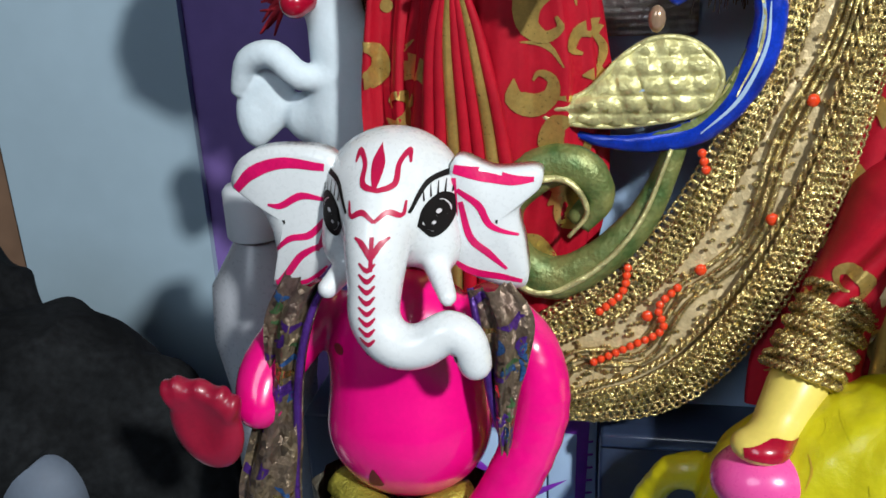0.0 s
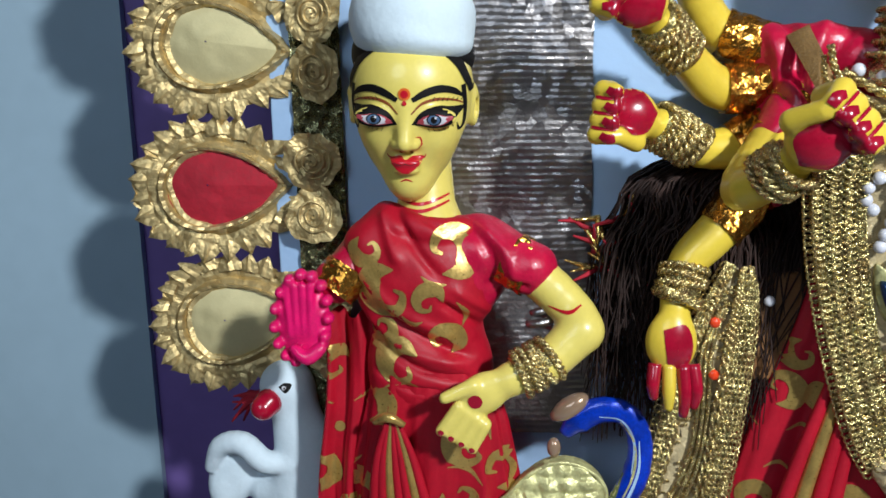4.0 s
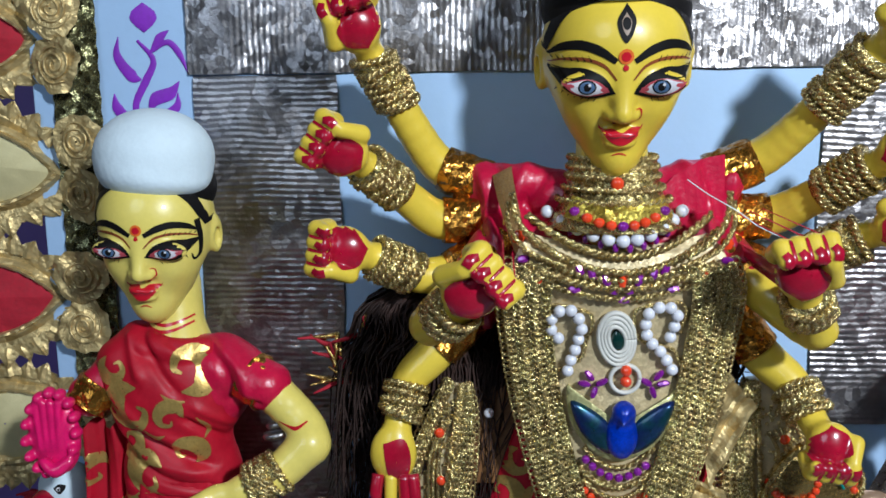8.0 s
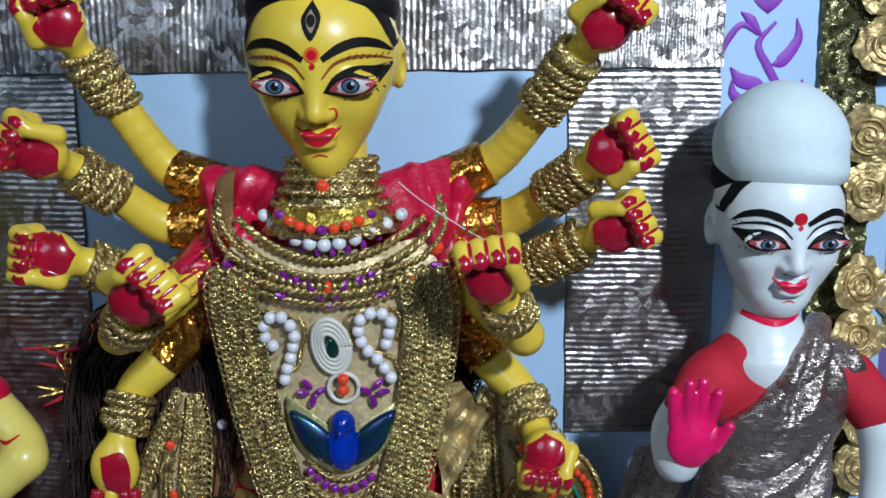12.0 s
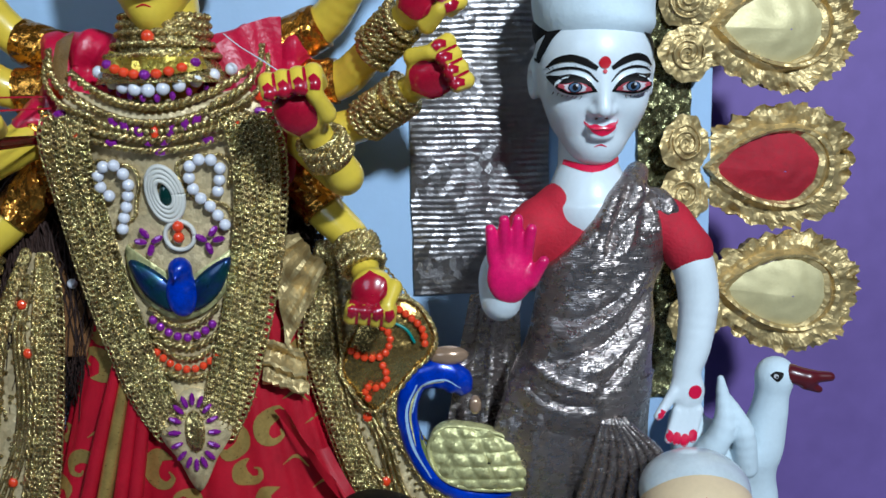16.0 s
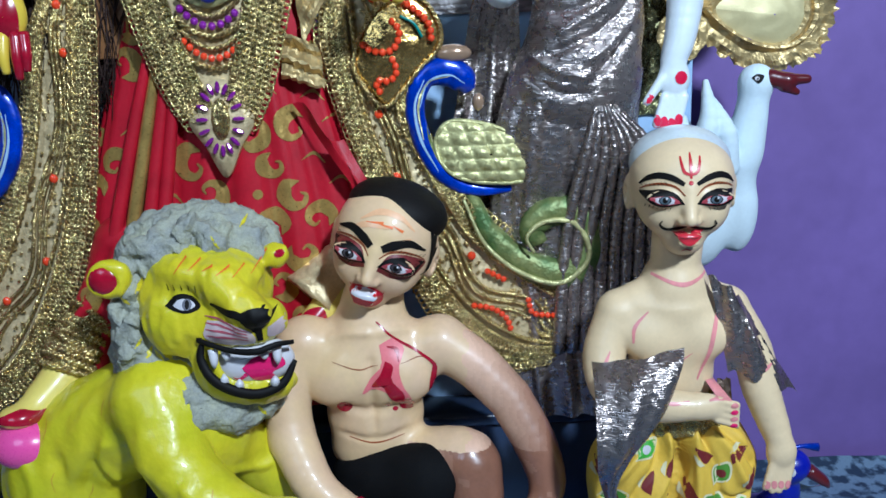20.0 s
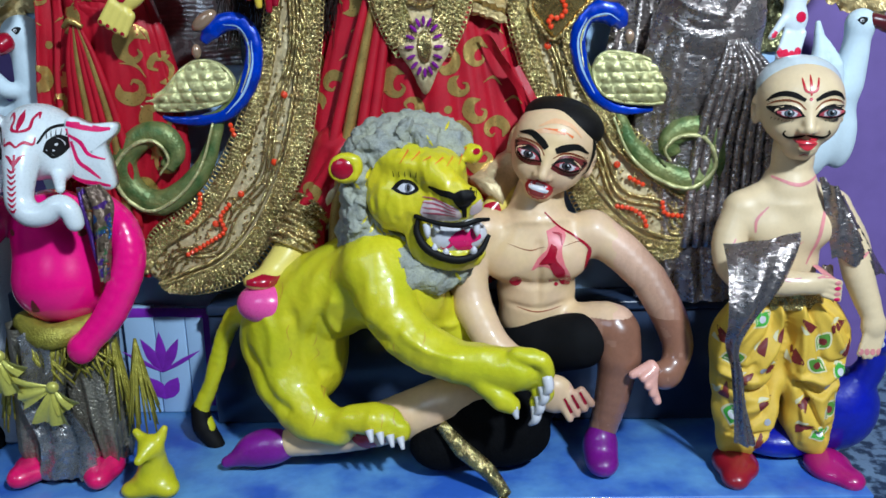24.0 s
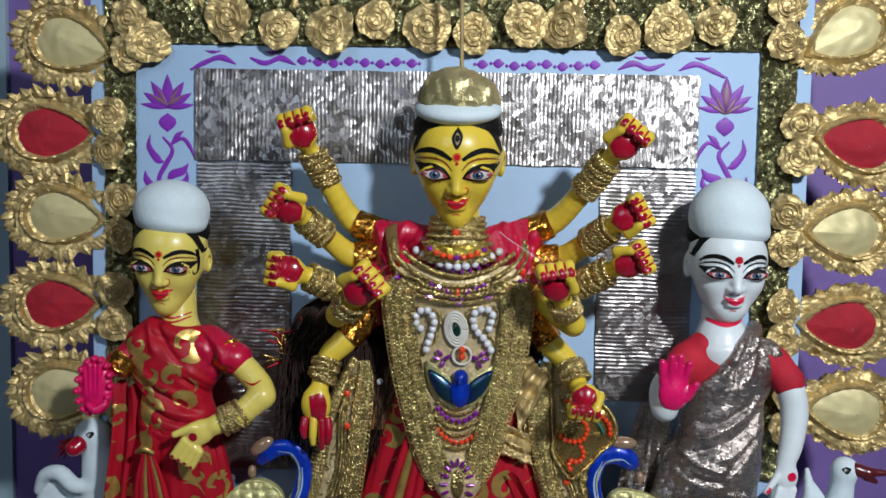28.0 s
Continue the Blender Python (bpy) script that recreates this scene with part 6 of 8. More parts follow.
def open_palm(c, up, s, lean=0.0, spread=1.0):
    """A raised open hand, palm to the front; up: +1 fingers up, -1 down."""
    f = Clay()
    C = np.array(c, float)
    f.ball(C, np.array([10, 4.5, 12]) * s, (0, lean, 0))
    for i, (dx, l) in enumerate(((-7, 13), (-2.4, 17), (2.4, 17), (6.8, 13))):
        a = C + np.array([dx, 0, up * 8]) * s
        b = C + np.array([dx * (1 + 0.25 * spread) + lean * 0.1, -2.5 - 2.0 * (i % 2), up * (8 + l)]) * s
        f.cone(a, b, 3.0 * s, 2.3 * s, 2.0)
    f.cone(C + np.array([9, -1, -up * 2]) * s, C + np.array([14, -4, up * 7]) * s, 3.2 * s, 2.4 * s, 3)
    return f


lady = Body()
tr, lb, LT = head(lady, (-209.8, -41.5, 471.5), 0.87, (11, 2, 1), SKIN_PALE, dome=0.95, long_=1.14, low=0.72, jaw=1.03, chin=11, tail=0.88, lipw=0.9)
crown_base(lady, LT, 0.86, (2, 2, 0), CLAY_WHITE, 0.95, -1)
c = Clay()
c.tube([(-207, -33, 450), (-205, -37, 425), (-203, -40, 410)], [12.5, 13, 17])
t = lady.clay(c, SKIN_PALE, 1.3)
lb2 = Brush(lady, t, (0, 0, 0), reach=150)
for z in (429, 426):
    lb2.stroke([(-219, z + 1), (-206, z - 1.5), (-192, z + 3)], [0.6, 1.6, 0.8], LIP_RED, 0.05)
c = Clay()  # arms
c.tube([(-176, -46, 408), (-158, -52, 398), (-140, -58, 382), (-136, -64, 374)], [11, 9.5, 9, 9.5])
c.tube([(-136, -64, 374), (-150, -70, 362), (-166, -74, 355)], [9.5, 8.5, 7.5])
c.ball((-178, -76, 349), (13, 6, 9), (0, -32, 0), 3)
for k in range(4):
    c.cone((-188 + k * 3.6, -79, 344 - k * 2.6), (-196 + k * 4.4, -79, 333 - k * 2.6), 3.1, 2.7, 0.8)
c.cone((-182, -80, 354), (-194, -82, 349), 3.4, 2.6, 2.5)
t = lady.clay(c, SKIN_PALE, 1.2)
b = Brush(lady, t, (0, 0, 0), reach=150)
b.dot(-181, 347.5, 3.2, RED_PAINT, 0.1)
b.stroke([(-150, 385), (-142, 383), (-136, 386)], [0.4, 1.6, 0.6], LIP_RED)
for k in range(4):
    b.dot(-196 + k * 4.4, 333 - k * 2.6, 1.3, RED_PAINT, 0.1)
c = Clay()  # blouse with a satin sleeve
c.ball((-196, -42, 396), (28, 19, 26))
c.ball((-180, -45, 409), (13, 12, 12), k=6)
c.cone((-178, -46, 408), (-158, -53, 399), 13, 12, 4)
c.cone((-236, -44, 402), (-246, -50, 392), 10.5, 10, 4)
lady.clay(c, BLOUSE, 1.3, (1.0, 0.12), [([(-186, 420), (-176, 408), (-172, 392)], 2.4, -2.2), ([(-180, 418), (-168, 408), (-164, 396)], 2.4, 2.0), ([(-176, 392), (-166, 394), (-158, 392)], 1.8, -1.8)])
c = Clay()  # saree wound over the chest to the neck
c.ball((-206, -43, 393), (34, 22, 30))
c.ball((-205, -42, 350), (29.5, 19.5, 32), k=10)
c.ball((-229, -45, 408), (13, 13, 13), k=8)
c.tube([(-222, -42, 420), (-213, -51, 418), (-200, -54, 415), (-188, -50, 416)], [8, 7.5, 7, 6], 9)
c.ball((-133, -40, 414), (49, 90, 38), (0, 0, 0), 1.5, True)
t = lady.clay(c, RED_CLOTH, 1.2, (0.9, 0.09), [
    ([(-217, 431), (-214, 420), (-207, 408), (-196, 396)], 2.2, -2.6), ([(-223, 426), (-220, 414), (-214, 402)], 2.6, 2.2), ([(-236, 396), (-227, 383), (-208, 370), (-184, 359)], 2.0, -3.2),
    ([(-236, 402), (-226, 390), (-208, 377), (-186, 367)], 2.8, 2.0), ([(-232, 372), (-218, 360), (-200, 352), (-184, 348)], 2.0, -2.8), ([(-234, 380), (-220, 367), (-204, 360), (-186, 355)], 2.4, 1.8),
    ([(-197, 386), (-184, 375), (-172, 364)], 1.8, -3.0), ([(-192, 392), (-180, 382), (-172, 372)], 2.2, 1.8), ([(-228, 352), (-212, 345), (-196, 343)], 1.8, -2.2), ([(-206, 424), (-196, 418), (-188, 417)], 1.8, -1.6)])
b = Brush(lady, t, (0, 0, 0), reach=150)
for x, z, k, a in ((-194, 407, 1.45, 20), (-219, 392, 1.5, 200), (-201, 386, 0.9, 120), (-214, 356, 1.35, 160), (-196, 366, 1.0, 60), (-230, 410, 0.9, 250), (-226, 372, 1.0, 300)):
    paisley(b, x, z, k, a)
for pts in ([(-214, 380), (-210, 376), (-205, 377)], [(-190, 386), (-186, 380), (-188, 374)], [(-224, 344), (-216, 348), (-208, 346)], [(-205, 398), (-200, 394), (-194, 394)]):
    b.stroke(pts, [0.5, 3.2, 0.5], GOLD_PRINT, 0, 9)
V, F = lady.sheet(drape([(352, -204, -42, 27, 18), (325, -203, -42, 34, 20), (295, -204, -38, 40, 19), (240, -208, -33, 44, 15), (190, -216, -31, 42, 13), (152, -224, -30, 38, 13)], 13, 1.9, 5.0, 130, 54), RED_CLOTH, True)
b = Brush(lady, tree_of(V, F), (0, 0, 0), reach=200)
for x, z, k, a in ((-232, 334, 1.3, 30), (-246, 318, 1.3, 210), (-184, 316, 1.4, 160), (-172, 300, 1.4, 20), (-192, 290, 1.2, 280), (-240, 286, 1.4, 120), (-176, 268, 1.3, 200), (-250, 258, 1.3, 330), (-190, 246, 1.3, 60), (-172, 236, 1.2, 140), (-244, 226, 1.3, 240), (-196, 216, 1.2, 10), (-246, 198, 1.2, 100)):
    paisley(b, x, z, k, a)
for pts in ([(-186, 332), (-178, 326), (-176, 318)], [(-196, 306), (-186, 304), (-180, 296)], [(-238, 306), (-244, 300), (-242, 292)], [(-186, 284), (-178, 284), (-172, 280)]):
    b.stroke(pts, [0.5, 2.6, 0.5], GOLD_PRINT, 0, 9)
for k in range(7):  # front pleats
    x = -228 + k * 3.2
    lady.tube([(-222 + k * 0.8, -66, 332), (x - 1, -61, 305), (x - 5 + k * 2.0, -54, 255), (x - 10 + k * 3.2, -48, 190)], [1.0, 2.2, 3.0, 3.2], GOLD_PRINT if k in (2, 5) else RED_CLOTH, 26, 8, False, 0.9)
lady.tube([(-228, -64, 330), (-221, -68, 334), (-214, -67, 330)], [1.6, 2.6, 1.4], GOLD_PRINT, 12, 8)
# the free end of the saree over the left arm
P = [[(-254 - 5 * math.sin(i / 21 * 2.4) + (26 + 6 * i / 21) * j / 15 + 2 * math.sin(i * 0.4), -44 - 3.5 * math.sin(j * 0.85 + i * 0.12) - 1.5 * math.sin(j * 2.1 - i * 0.2), 376 - i * 8.0 - 3 * math.cos(j * 0.8)) for j in range(16)] for i in range(22)]
V, F = lady.sheet(P, RED_CLOTH)
print_cloth(Brush(lady, tree_of(V, F), (0, 0, 0), reach=200, lift=0.5), -258, -226, 225, 365, 23, 31, 1.15)
f = Clay()
f.ball((-259, -62, 378), (12.5, 5.5, 21), (0, -6, 0))
for k in range(15):
    a = 2 * math.pi * k / 15
    f.ball((-259 + 12.2 * math.cos(a) + 2.0 * math.sin(a), -65, 379 + 20 * math.sin(a)), (2.7, 4.2, 2.7), k=1.2)
f.ball((-260, -70, 382), (7.5, 4.5, 13), (0, -6, 0), 2, True)
for k in range(4):
    f.cone((-264 + k * 3.0, -66, 372), (-265 + k * 3.7, -66.5, 394), 1.5, 1.7, 1.0)
f.tube([(-250, -68, 366), (-256, -70, 362), (-262, -69, 366)], [2.6, 3.0, 2.0], 2)
lady.clay(f, PALM_PINK, 0.9)
ped = thing("pedestal", "dark blue block under the goddess in the red saree", "pedestal")
part("block", *box_mesh((-290, -72, 28.5), (-243, -4, 151.5), 2), NAVY, ped)
tagged(lady.object("goddess_statue"), "yellow clay goddess in a printed red saree and white cap", "statue")
armlet((-166, -50, 403), (-156, -54, 397), 12.6, 11.6, 31)
armlet((-240, -48, 398), (-247, -52, 388), 11.5, 10.5, 32)
bangle_stack((-148, -69, 364), (-163, -73, 356), 9.6, 41, label="silver-gold wire bangles on the goddess's wrist")
sp = thing("silver_spiral", "small silver spiral shell beside the elbow", "ornament")
V, F = tube_mesh([(-153 + 6 * (1 - u) * math.cos(u * 22), -56 + 5 * (1 - u) * math.sin(u * 22), 372 + 18 * u) for u in np.linspace(0, 1, 40)], [2.2, 1.8, 0.6], 120, 6)
part("coil", V, F, SILVER_FOIL, sp)


def white_bird(name, label, pts_body, wing, eye, beak_mat, beak):
    c = Clay()
    for p in pts_body:
        c.ball(*p[:2], p[2] if len(p) > 2 else (0, 0, 0), p[3] if len(p) > 3 else 6)
    for w in wing:
        c.tube(*w, 3.0)
    b = Body()
    t = b.clay(c, CLAY_WHITE, 1.2)
    c = Clay()
    for p in beak:
        c.cone(*p, 2.0)
    b.clay(c, beak_mat, 0.9)
    br = Brush(b, t, (0, 0, 0), reach=150)
    br.patch([(eye[0] - 3.0, eye[1] + 0.6), (eye[0], eye[1] + 2.6), (eye[0] + 3.6, eye[1] + 1.4), (eye[0] + 0.6, eye[1] - 2.6)], BLACK)
    br.dot(eye[0] - 0.2, eye[1] + 0.2, 1.1, EYE_WHITE, 0.2)
    br.dot(eye[0], eye[1], 0.6, BLACK, 0.35)
    return tagged(b.object(name), label, "statue")


white_bird("goose_statue", "white clay goose with a red beak beside the goddess",
           [((-285, -6, 325), (14.5, 12.5, 14)), ((-281, -6, 309), (12.5, 10, 15), (0, 0, 0), 8), ((-277, -8, 290), (16, 12, 19), (0, 8, 0), 10), ((-277, -9, 268), (20, 13, 24), (0, 0, 0), 8), ((-296, -5, 266), (13, 10, 12), (0, 20, 0), 6), ((-317, -6, 276), (13, 6, 20), (0, 14, 0), 4), ((-324, -6, 264), (7, 6, 12), (0, -6, 0), 5), ((-276, -4, 238), (11, 10, 34))],
           [([(-283, -15, 286), (-296, -17, 287), (-308, -15, 296), (-321, -12, 293), (-328, -9, 280)], [5, 6, 6, 5.5, 4])],
           (-283, 328), RED_PAINT, [((-292, -17, 320), (-294, -20, 318), 7.2, 6.6)])
red_tuft = thing("red_tassel", "frayed red thread tassel behind the goose", "tassel")
for i in range(16):
    part("strand", *tube_mesh([(-299, -4, 318), (-306 + RND.uniform(-3, 3), -3, 316 + RND.uniform(-4, 4)), (-313 + RND.uniform(-5, 5), -2 + RND.uniform(-3, 3), 310 + RND.uniform(-8, 8))], [1.8, 1.6, 0.5], 7, 5), RED_VELVET, red_tuft)
swan = white_bird("swan_statue", "white clay swan with a dark red beak behind the goddess",
           [((302, -36, 320), (9.5, 9, 9)), ((301, -35, 306), (7.5, 7.5, 14), (0, 0, 0), 10), ((299, -34, 290), (8.5, 8, 16), (0, 0, 0), 10), ((295, -32, 274), (11, 10, 18), (0, 0, 0), 12), ((272, -30, 275), (22, 14, 18)), ((258, -28, 290), (10, 9, 14)), ((296, -30, 245), (12, 11, 26)), ((272, -30, 240), (20, 14, 30))],
           [([(262, -44, 276), (272, -46, 296), (271, -42, 320)], [8, 6, 2]), ([(285, -44, 272), (282, -46, 292), (275, -44, 310)], [6, 6, 2])],
           (299, 321), mat("dark_maroon_enamel", (0.10, 0.01, 0.015), 0.3, coat=0.5), [((308, -40, 321), (316, -43, 319), 5.2, 4.6), ((316, -43, 320), (327, -44, 320), 3.6, 2.6), ((315, -43, 316), (322, -43, 313), 3.0, 2.0)])
swan.location.y = 0.008

# ---- the white goddess with the silver saree ----
muse = Body()
tr, sb, ST = head(muse, (202.4, -41.5, 475.0), 0.90, (10, 0, 0), WHITE_SKIN, dome=0.95, long_=1.10, low=0.66, jaw=1.12, chin=10, tail=0.84, lipw=0.82, liph=0.72, lips=mat("bright_red_paint", (0.70, 0.006, 0.06), 0.3, coat=0.5))
crown_base(muse, ST, 0.90, (2, 0, 0), CLAY_WHITE, 1.22, -4)
c = Clay()
c.tube([(202, -33, 452), (201, -38, 430), (201, -41, 412)], [14, 14.5, 22])
t = muse.clay(c, WHITE_SKIN, 1.3)
Brush(muse, t, (0, 0, 0), reach=150).stroke([(186, 435.5), (200, 432), (215, 435.5)], [2.4, 3.4, 2.4], MATS["bright_red_paint"], 0.1)
c = Clay()
c.tube([(238, -46, 404), (248, -52, 388), (252, -54, 368), (249, -58, 346), (245, -60, 334)], [11, 10, 9.5, 8, 6.5])
c.ball((245, -62, 324), (8.5, 5.5, 11), k=3)
for k in range(4):
    c.cone((240 + k * 3.4, -64, 315), (235 + k * 3.9, -66, 301 - (k % 3)), 2.5, 2.0, 1.0)
c.cone((238, -64, 324), (230, -66, 313), 2.8, 2.2, 1.5)
c.tube([(164, -54, 396), (155, -58, 384), (155, -66, 372), (158, -72, 380)], [9.5, 9, 9, 7])
t = muse.clay(c, WHITE_SKIN, 1.2)
b = Brush(muse, t, (0, 0, 0), reach=150)
b.dot(247.5, 325, 3.4, MATS["bright_red_paint"], 0.1)
for k in range(4):
    b.dot(235 + k * 3.9, 303 - (k % 3), 2.3, MATS["bright_red_paint"], 0.1, 3.4)
b.dot(231, 314, 3.0, MATS["bright_red_paint"], 0.1)
f = open_palm((158.5, -76, 386), 1, 1.06, 4)
muse.clay(f, PALM_PINK, 1.0)
c = Clay()
c.ball((200, -42, 397), (32, 19, 29))
c.ball((175, -46, 404), (13, 12, 13), k=8)
c.ball((188, -44, 416), (10, 11, 9), k=6)
c.ball((233, -45, 404), (12, 12, 12), k=6)
c.cone((171, -48, 402), (162, -56, 391), 12, 11.5, 4)
c.cone((238, -46, 404), (247, -51, 391), 12.5, 12, 4)
muse.clay(c, mat("red_felt", (0.50, 0.008, 0.03), 0.8, var=0.2, bump=0.3, bscale=700), 1.3, (0.8, 0.1))
c = Clay()
c.ball((204, -44, 392), (34, 22, 30))
c.ball((230, -45, 407), (14.5, 13.5, 14), k=8)
c.tube([(224, -42, 428), (216, -55, 420), (206, -60, 408)], [6, 7, 7], 6)
c.ball((202, -44, 352), (31, 21.5, 34), k=12)
c.ball((196, -44, 322), (36, 22.5, 30), k=12)
c.ball((137, -60, 446), (72, 110, 72), (0, 0, 0), 1.5, True)
c.ball((264, -50, 384), (19, 60, 19), (0, 0, 0), 1.5, True)
t = muse.clay(c, SILVER_CLOTH, 1.2, (0.8, 0.09), [
    ([(217, 428), (212, 412), (205, 390)], 1.8, -3.4), ([(223, 426), (219, 410), (212, 390)], 2.6, 2.2), ([(211, 422), (203, 408), (194, 394)], 2.6, 2.2), ([(226, 424), (233, 409), (236, 398)], 1.8, -2.8),
    ([(232, 424), (240, 410), (241, 400)], 2.2, 2.0), ([(228, 384), (206, 362), (180, 348)], 2.6, 2.2), ([(232, 376), (208, 352), (176, 338)], 2.0, -2.6), ([(230, 364), (214, 346), (196, 334)], 2.4, 2.0),
    ([(226, 352), (212, 336), (202, 326)], 2.0, -2.8), ([(182, 372), (170, 356), (166, 340)], 2.0, -2.2), ([(216, 374), (196, 362), (178, 362)], 2.0, -1.8), ([(168, 340), (184, 330), (202, 326)], 2.2, 2.0), ([(166, 330), (182, 320), (200, 318)], 2.0, -2.4)])
V, F = muse.sheet(drape([(330, 197, -43, 36, 22), (300, 192, -40, 40, 20), (260, 190, -35, 42, 16), (200, 192, -33, 44, 14), (150, 196, -33, 44, 13), (128, 198, -33, 43, 12)], 12, 2.0, 1.0, 130, 54), SILVER_CLOTH, True)
for k in range(8):  # fanned front pleats
    x = 196 + k * 5.2
    muse.tube([(204 + k * 1.3, -64, 312), (x + 3, -60, 285), (x + k * 1.6 - 6, -52, 240), (x + k * 2.4 - 10, -47, 170)], [1.4, 2.8, 3.6, 4], SILVER_CLOTH, 26, 8, False, 1.1)
P = [[(142 - i * 1.15 + (24 + 1.6 * i) * j / 17, -28 - 3.5 * math.sin(j * 0.8 + 0.1 * i) * (0.3 + i / 20) - 16 * max(0, 1 - i / 5) - 2 * math.sin(j * 2.1 + i * 0.3) * 0.5, 372 - i * 6.5 - 4 * (j / 17 - 0.5) ** 2) for j in range(18)] for i in range(26)]
muse.sheet(P, SILVER_CLOTH)
tagged(muse.object("goddess_statue"), "white clay goddess in a silver lame saree and white cap", "statue")

# ---- the elephant-headed figure ----
gan = Body()
WHITE_GLOSS = mat("white_gloss_enamel", (0.72, 0.76, 0.78), 0.28, coat=0.5, var=0.05, bump=0.05, bscale=120)
c = Clay()
c.ball((-235, -103, 263), (24, 23, 22))
c.ball((-236, -110, 255), (20, 17, 17), k=8)
c.ball((-251, -113, 247), (8, 8, 10), k=6)
c.ball((-219, -113, 247), (8, 8, 10), k=6)
c.tube([(-236, -120, 262), (-236, -128, 252), (-236, -134, 240), (-236, -137, 230), (-230, -139, 222.5), (-221, -139, 222), (-212, -138, 227), (-206, -138, 224), (-203.5, -138, 216)], [12, 10.5, 8.5, 8, 7.5, 7, 6.5, 6, 5.4], 6, 32)
c.cone((-218, -120, 241), (-213, -131, 236), 4.2, 3.0, 3)
c.cone((-250, -120, 240), (-254, -128, 236), 4.2, 3.4, 3)
tr = gan.clay(c, WHITE_GLOSS, 1.1)
for s, out in ((-1, [(-254, 276), (-272, 279), (-288, 275), (-294, 264), (-284, 258), (-279, 247), (-279, 234), (-281, 227), (-268, 229), (-258, 238), (-252, 256)]),
               (1, [(-213, 276), (-200, 272), (-186, 272), (-185, 266), (-192, 258), (-190, 245), (-190, 231), (-203, 233), (-216, 242), (-215, 258)])):
    o = smooth_outline(out, 70)
    V, F = plate_mesh(o, -112, -103, 2.5, 9)
    V[:, 1] += 6 * ((V[:, 0] + 233) / 55) ** 2
    gan.add(V, F, WHITE_GLOSS)
    b = Brush(gan, tree_of(V, F), (0, 0, 0), reach=200)
    if s < 0:
        b.stroke([(-257, 273), (-272, 274), (-284, 270), (-292, 263)], [2.5, 3.8, 4.4, 3], PALM_PINK)
        b.stroke([(-258, 262), (-266, 263), (-274, 259), (-279, 259)], [1.2, 2.6, 2.2, 0.8], PALM_PINK)
        b.stroke([(-257, 256), (-264, 249), (-272, 247), (-279, 241)], [1.6, 2.6, 2.2, 0.8], PALM_PINK)
        b.stroke([(-259, 246), (-268, 241), (-274, 234), (-279, 229)], [1.4, 2.6, 2.6, 1.5], PALM_PINK)
        b.stroke([(-280, 229), (-268, 230), (-259, 237)], [2, 2.4, 1], PALM_PINK)
        b.stroke([(-257, 262), (-258, 252), (-262, 243)], [2, 2.4, 1], PALM_PINK)
    else:
        b.stroke([(-213, 273), (-203, 271), (-194, 269), (-187, 269)], [3, 4.6, 3.4, 1.5], PALM_PINK)
        b.stroke([(-212, 266), (-205, 261), (-201, 254), (-192, 250)], [1.6, 2.6, 2.2, 0.8], PALM_PINK)
        b.stroke([(-211, 262), (-208, 250), (-202, 244), (-196, 238)], [1.8, 2.6, 2.6, 1.0], PALM_PINK)
        b.stroke([(-216, 242), (-208, 237), (-198, 235), (-191, 233)], [1.6, 2.8, 2.4, 1.4], PALM_PINK)
        b.stroke([(-213, 270), (-213, 258), (-214, 250)], [1.6, 2, 1], PALM_PINK)
b = Brush(gan, tr, (0, 0, 0), reach=200)
RP = mat("rose_red_paint", (0.48, 0.006, 0.06), 0.35, coat=0.3, var=0.15)
for e, cx in ((-1, -252), (1, -218)):
    b.patch([(cx - 5 * e, 258), (cx - 3 * e, 264), (cx + 2 * e, 267), (cx + 6 * e, 263), (cx + 4.5 * e, 256), (cx - 1 * e, 253)], BLACK)
    b.patch([(cx - 3.6 * e, 258.5), (cx - 1.8 * e, 263), (cx + 1.8 * e, 265), (cx + 4.4 * e, 261.5), (cx + 3 * e, 257), (cx - 0.8 * e, 255)], EYE_WHITE, 0.15)
    b.dot(cx + 0.4 * e, 260, 3.9, BLACK, 0.3, 5.2)
    b.dot(cx + 1.0 * e, 261.4, 0.8, EYE_WHITE, 0.45)
    b.dot(cx - 0.4 * e, 258, 0.6, EYE_WHITE, 0.45)
    for q in range(6):
        b.stroke([(cx + (-3 + 1.9 * q) * e, 265.5 + 1.2 * math.sin(q * 0.7)), (cx + (-3.4 + 2.1 * q) * e, 269.5 + 1.0 * math.sin(q * 0.7))], [0.55, 0.2], BLACK, 0.1, 4)
    b.stroke([(cx - 7 * e, 263), (cx - 2 * e, 271), (cx + 5 * e, 271.5), (cx + 9 * e, 266)], [1.0, 1.8, 1.6, 0.6], BLACK, 0.1)
b.patch([(-235.5, 282.5), (-233.4, 277), (-235.5, 270.5), (-237.6, 277)], RP, 0.1)
for e in (-1, 1):
    b.stroke([(-234.5, 270.5), (-234.5 + 5 * e, 272), (-234.5 + 5.5 * e, 277), (-234.5 + 8 * e, 280), (-234.5 + 9 * e, 277)], [1.2, 1.9, 1.5, 1.8, 0.6], RP, 0.1)
    b.stroke([(-234.8, 262), (-234.8 + 4 * e, 264.5), (-234.8 + 8 * e, 263), (-234.8 + 9 * e, 267)], [1, 1.7, 1.3, 0.6], RP, 0.1)
    b.stroke([(-235.2, 252), (-235.2 + 3 * e, 256), (-235.2 + 5.5 * e, 257.5)], [1.8, 1.9, 0.6], RP, 0.1)
b.stroke([(-235, 258), (-235.2, 248)], [1.4, 1.2], RP, 0.1)
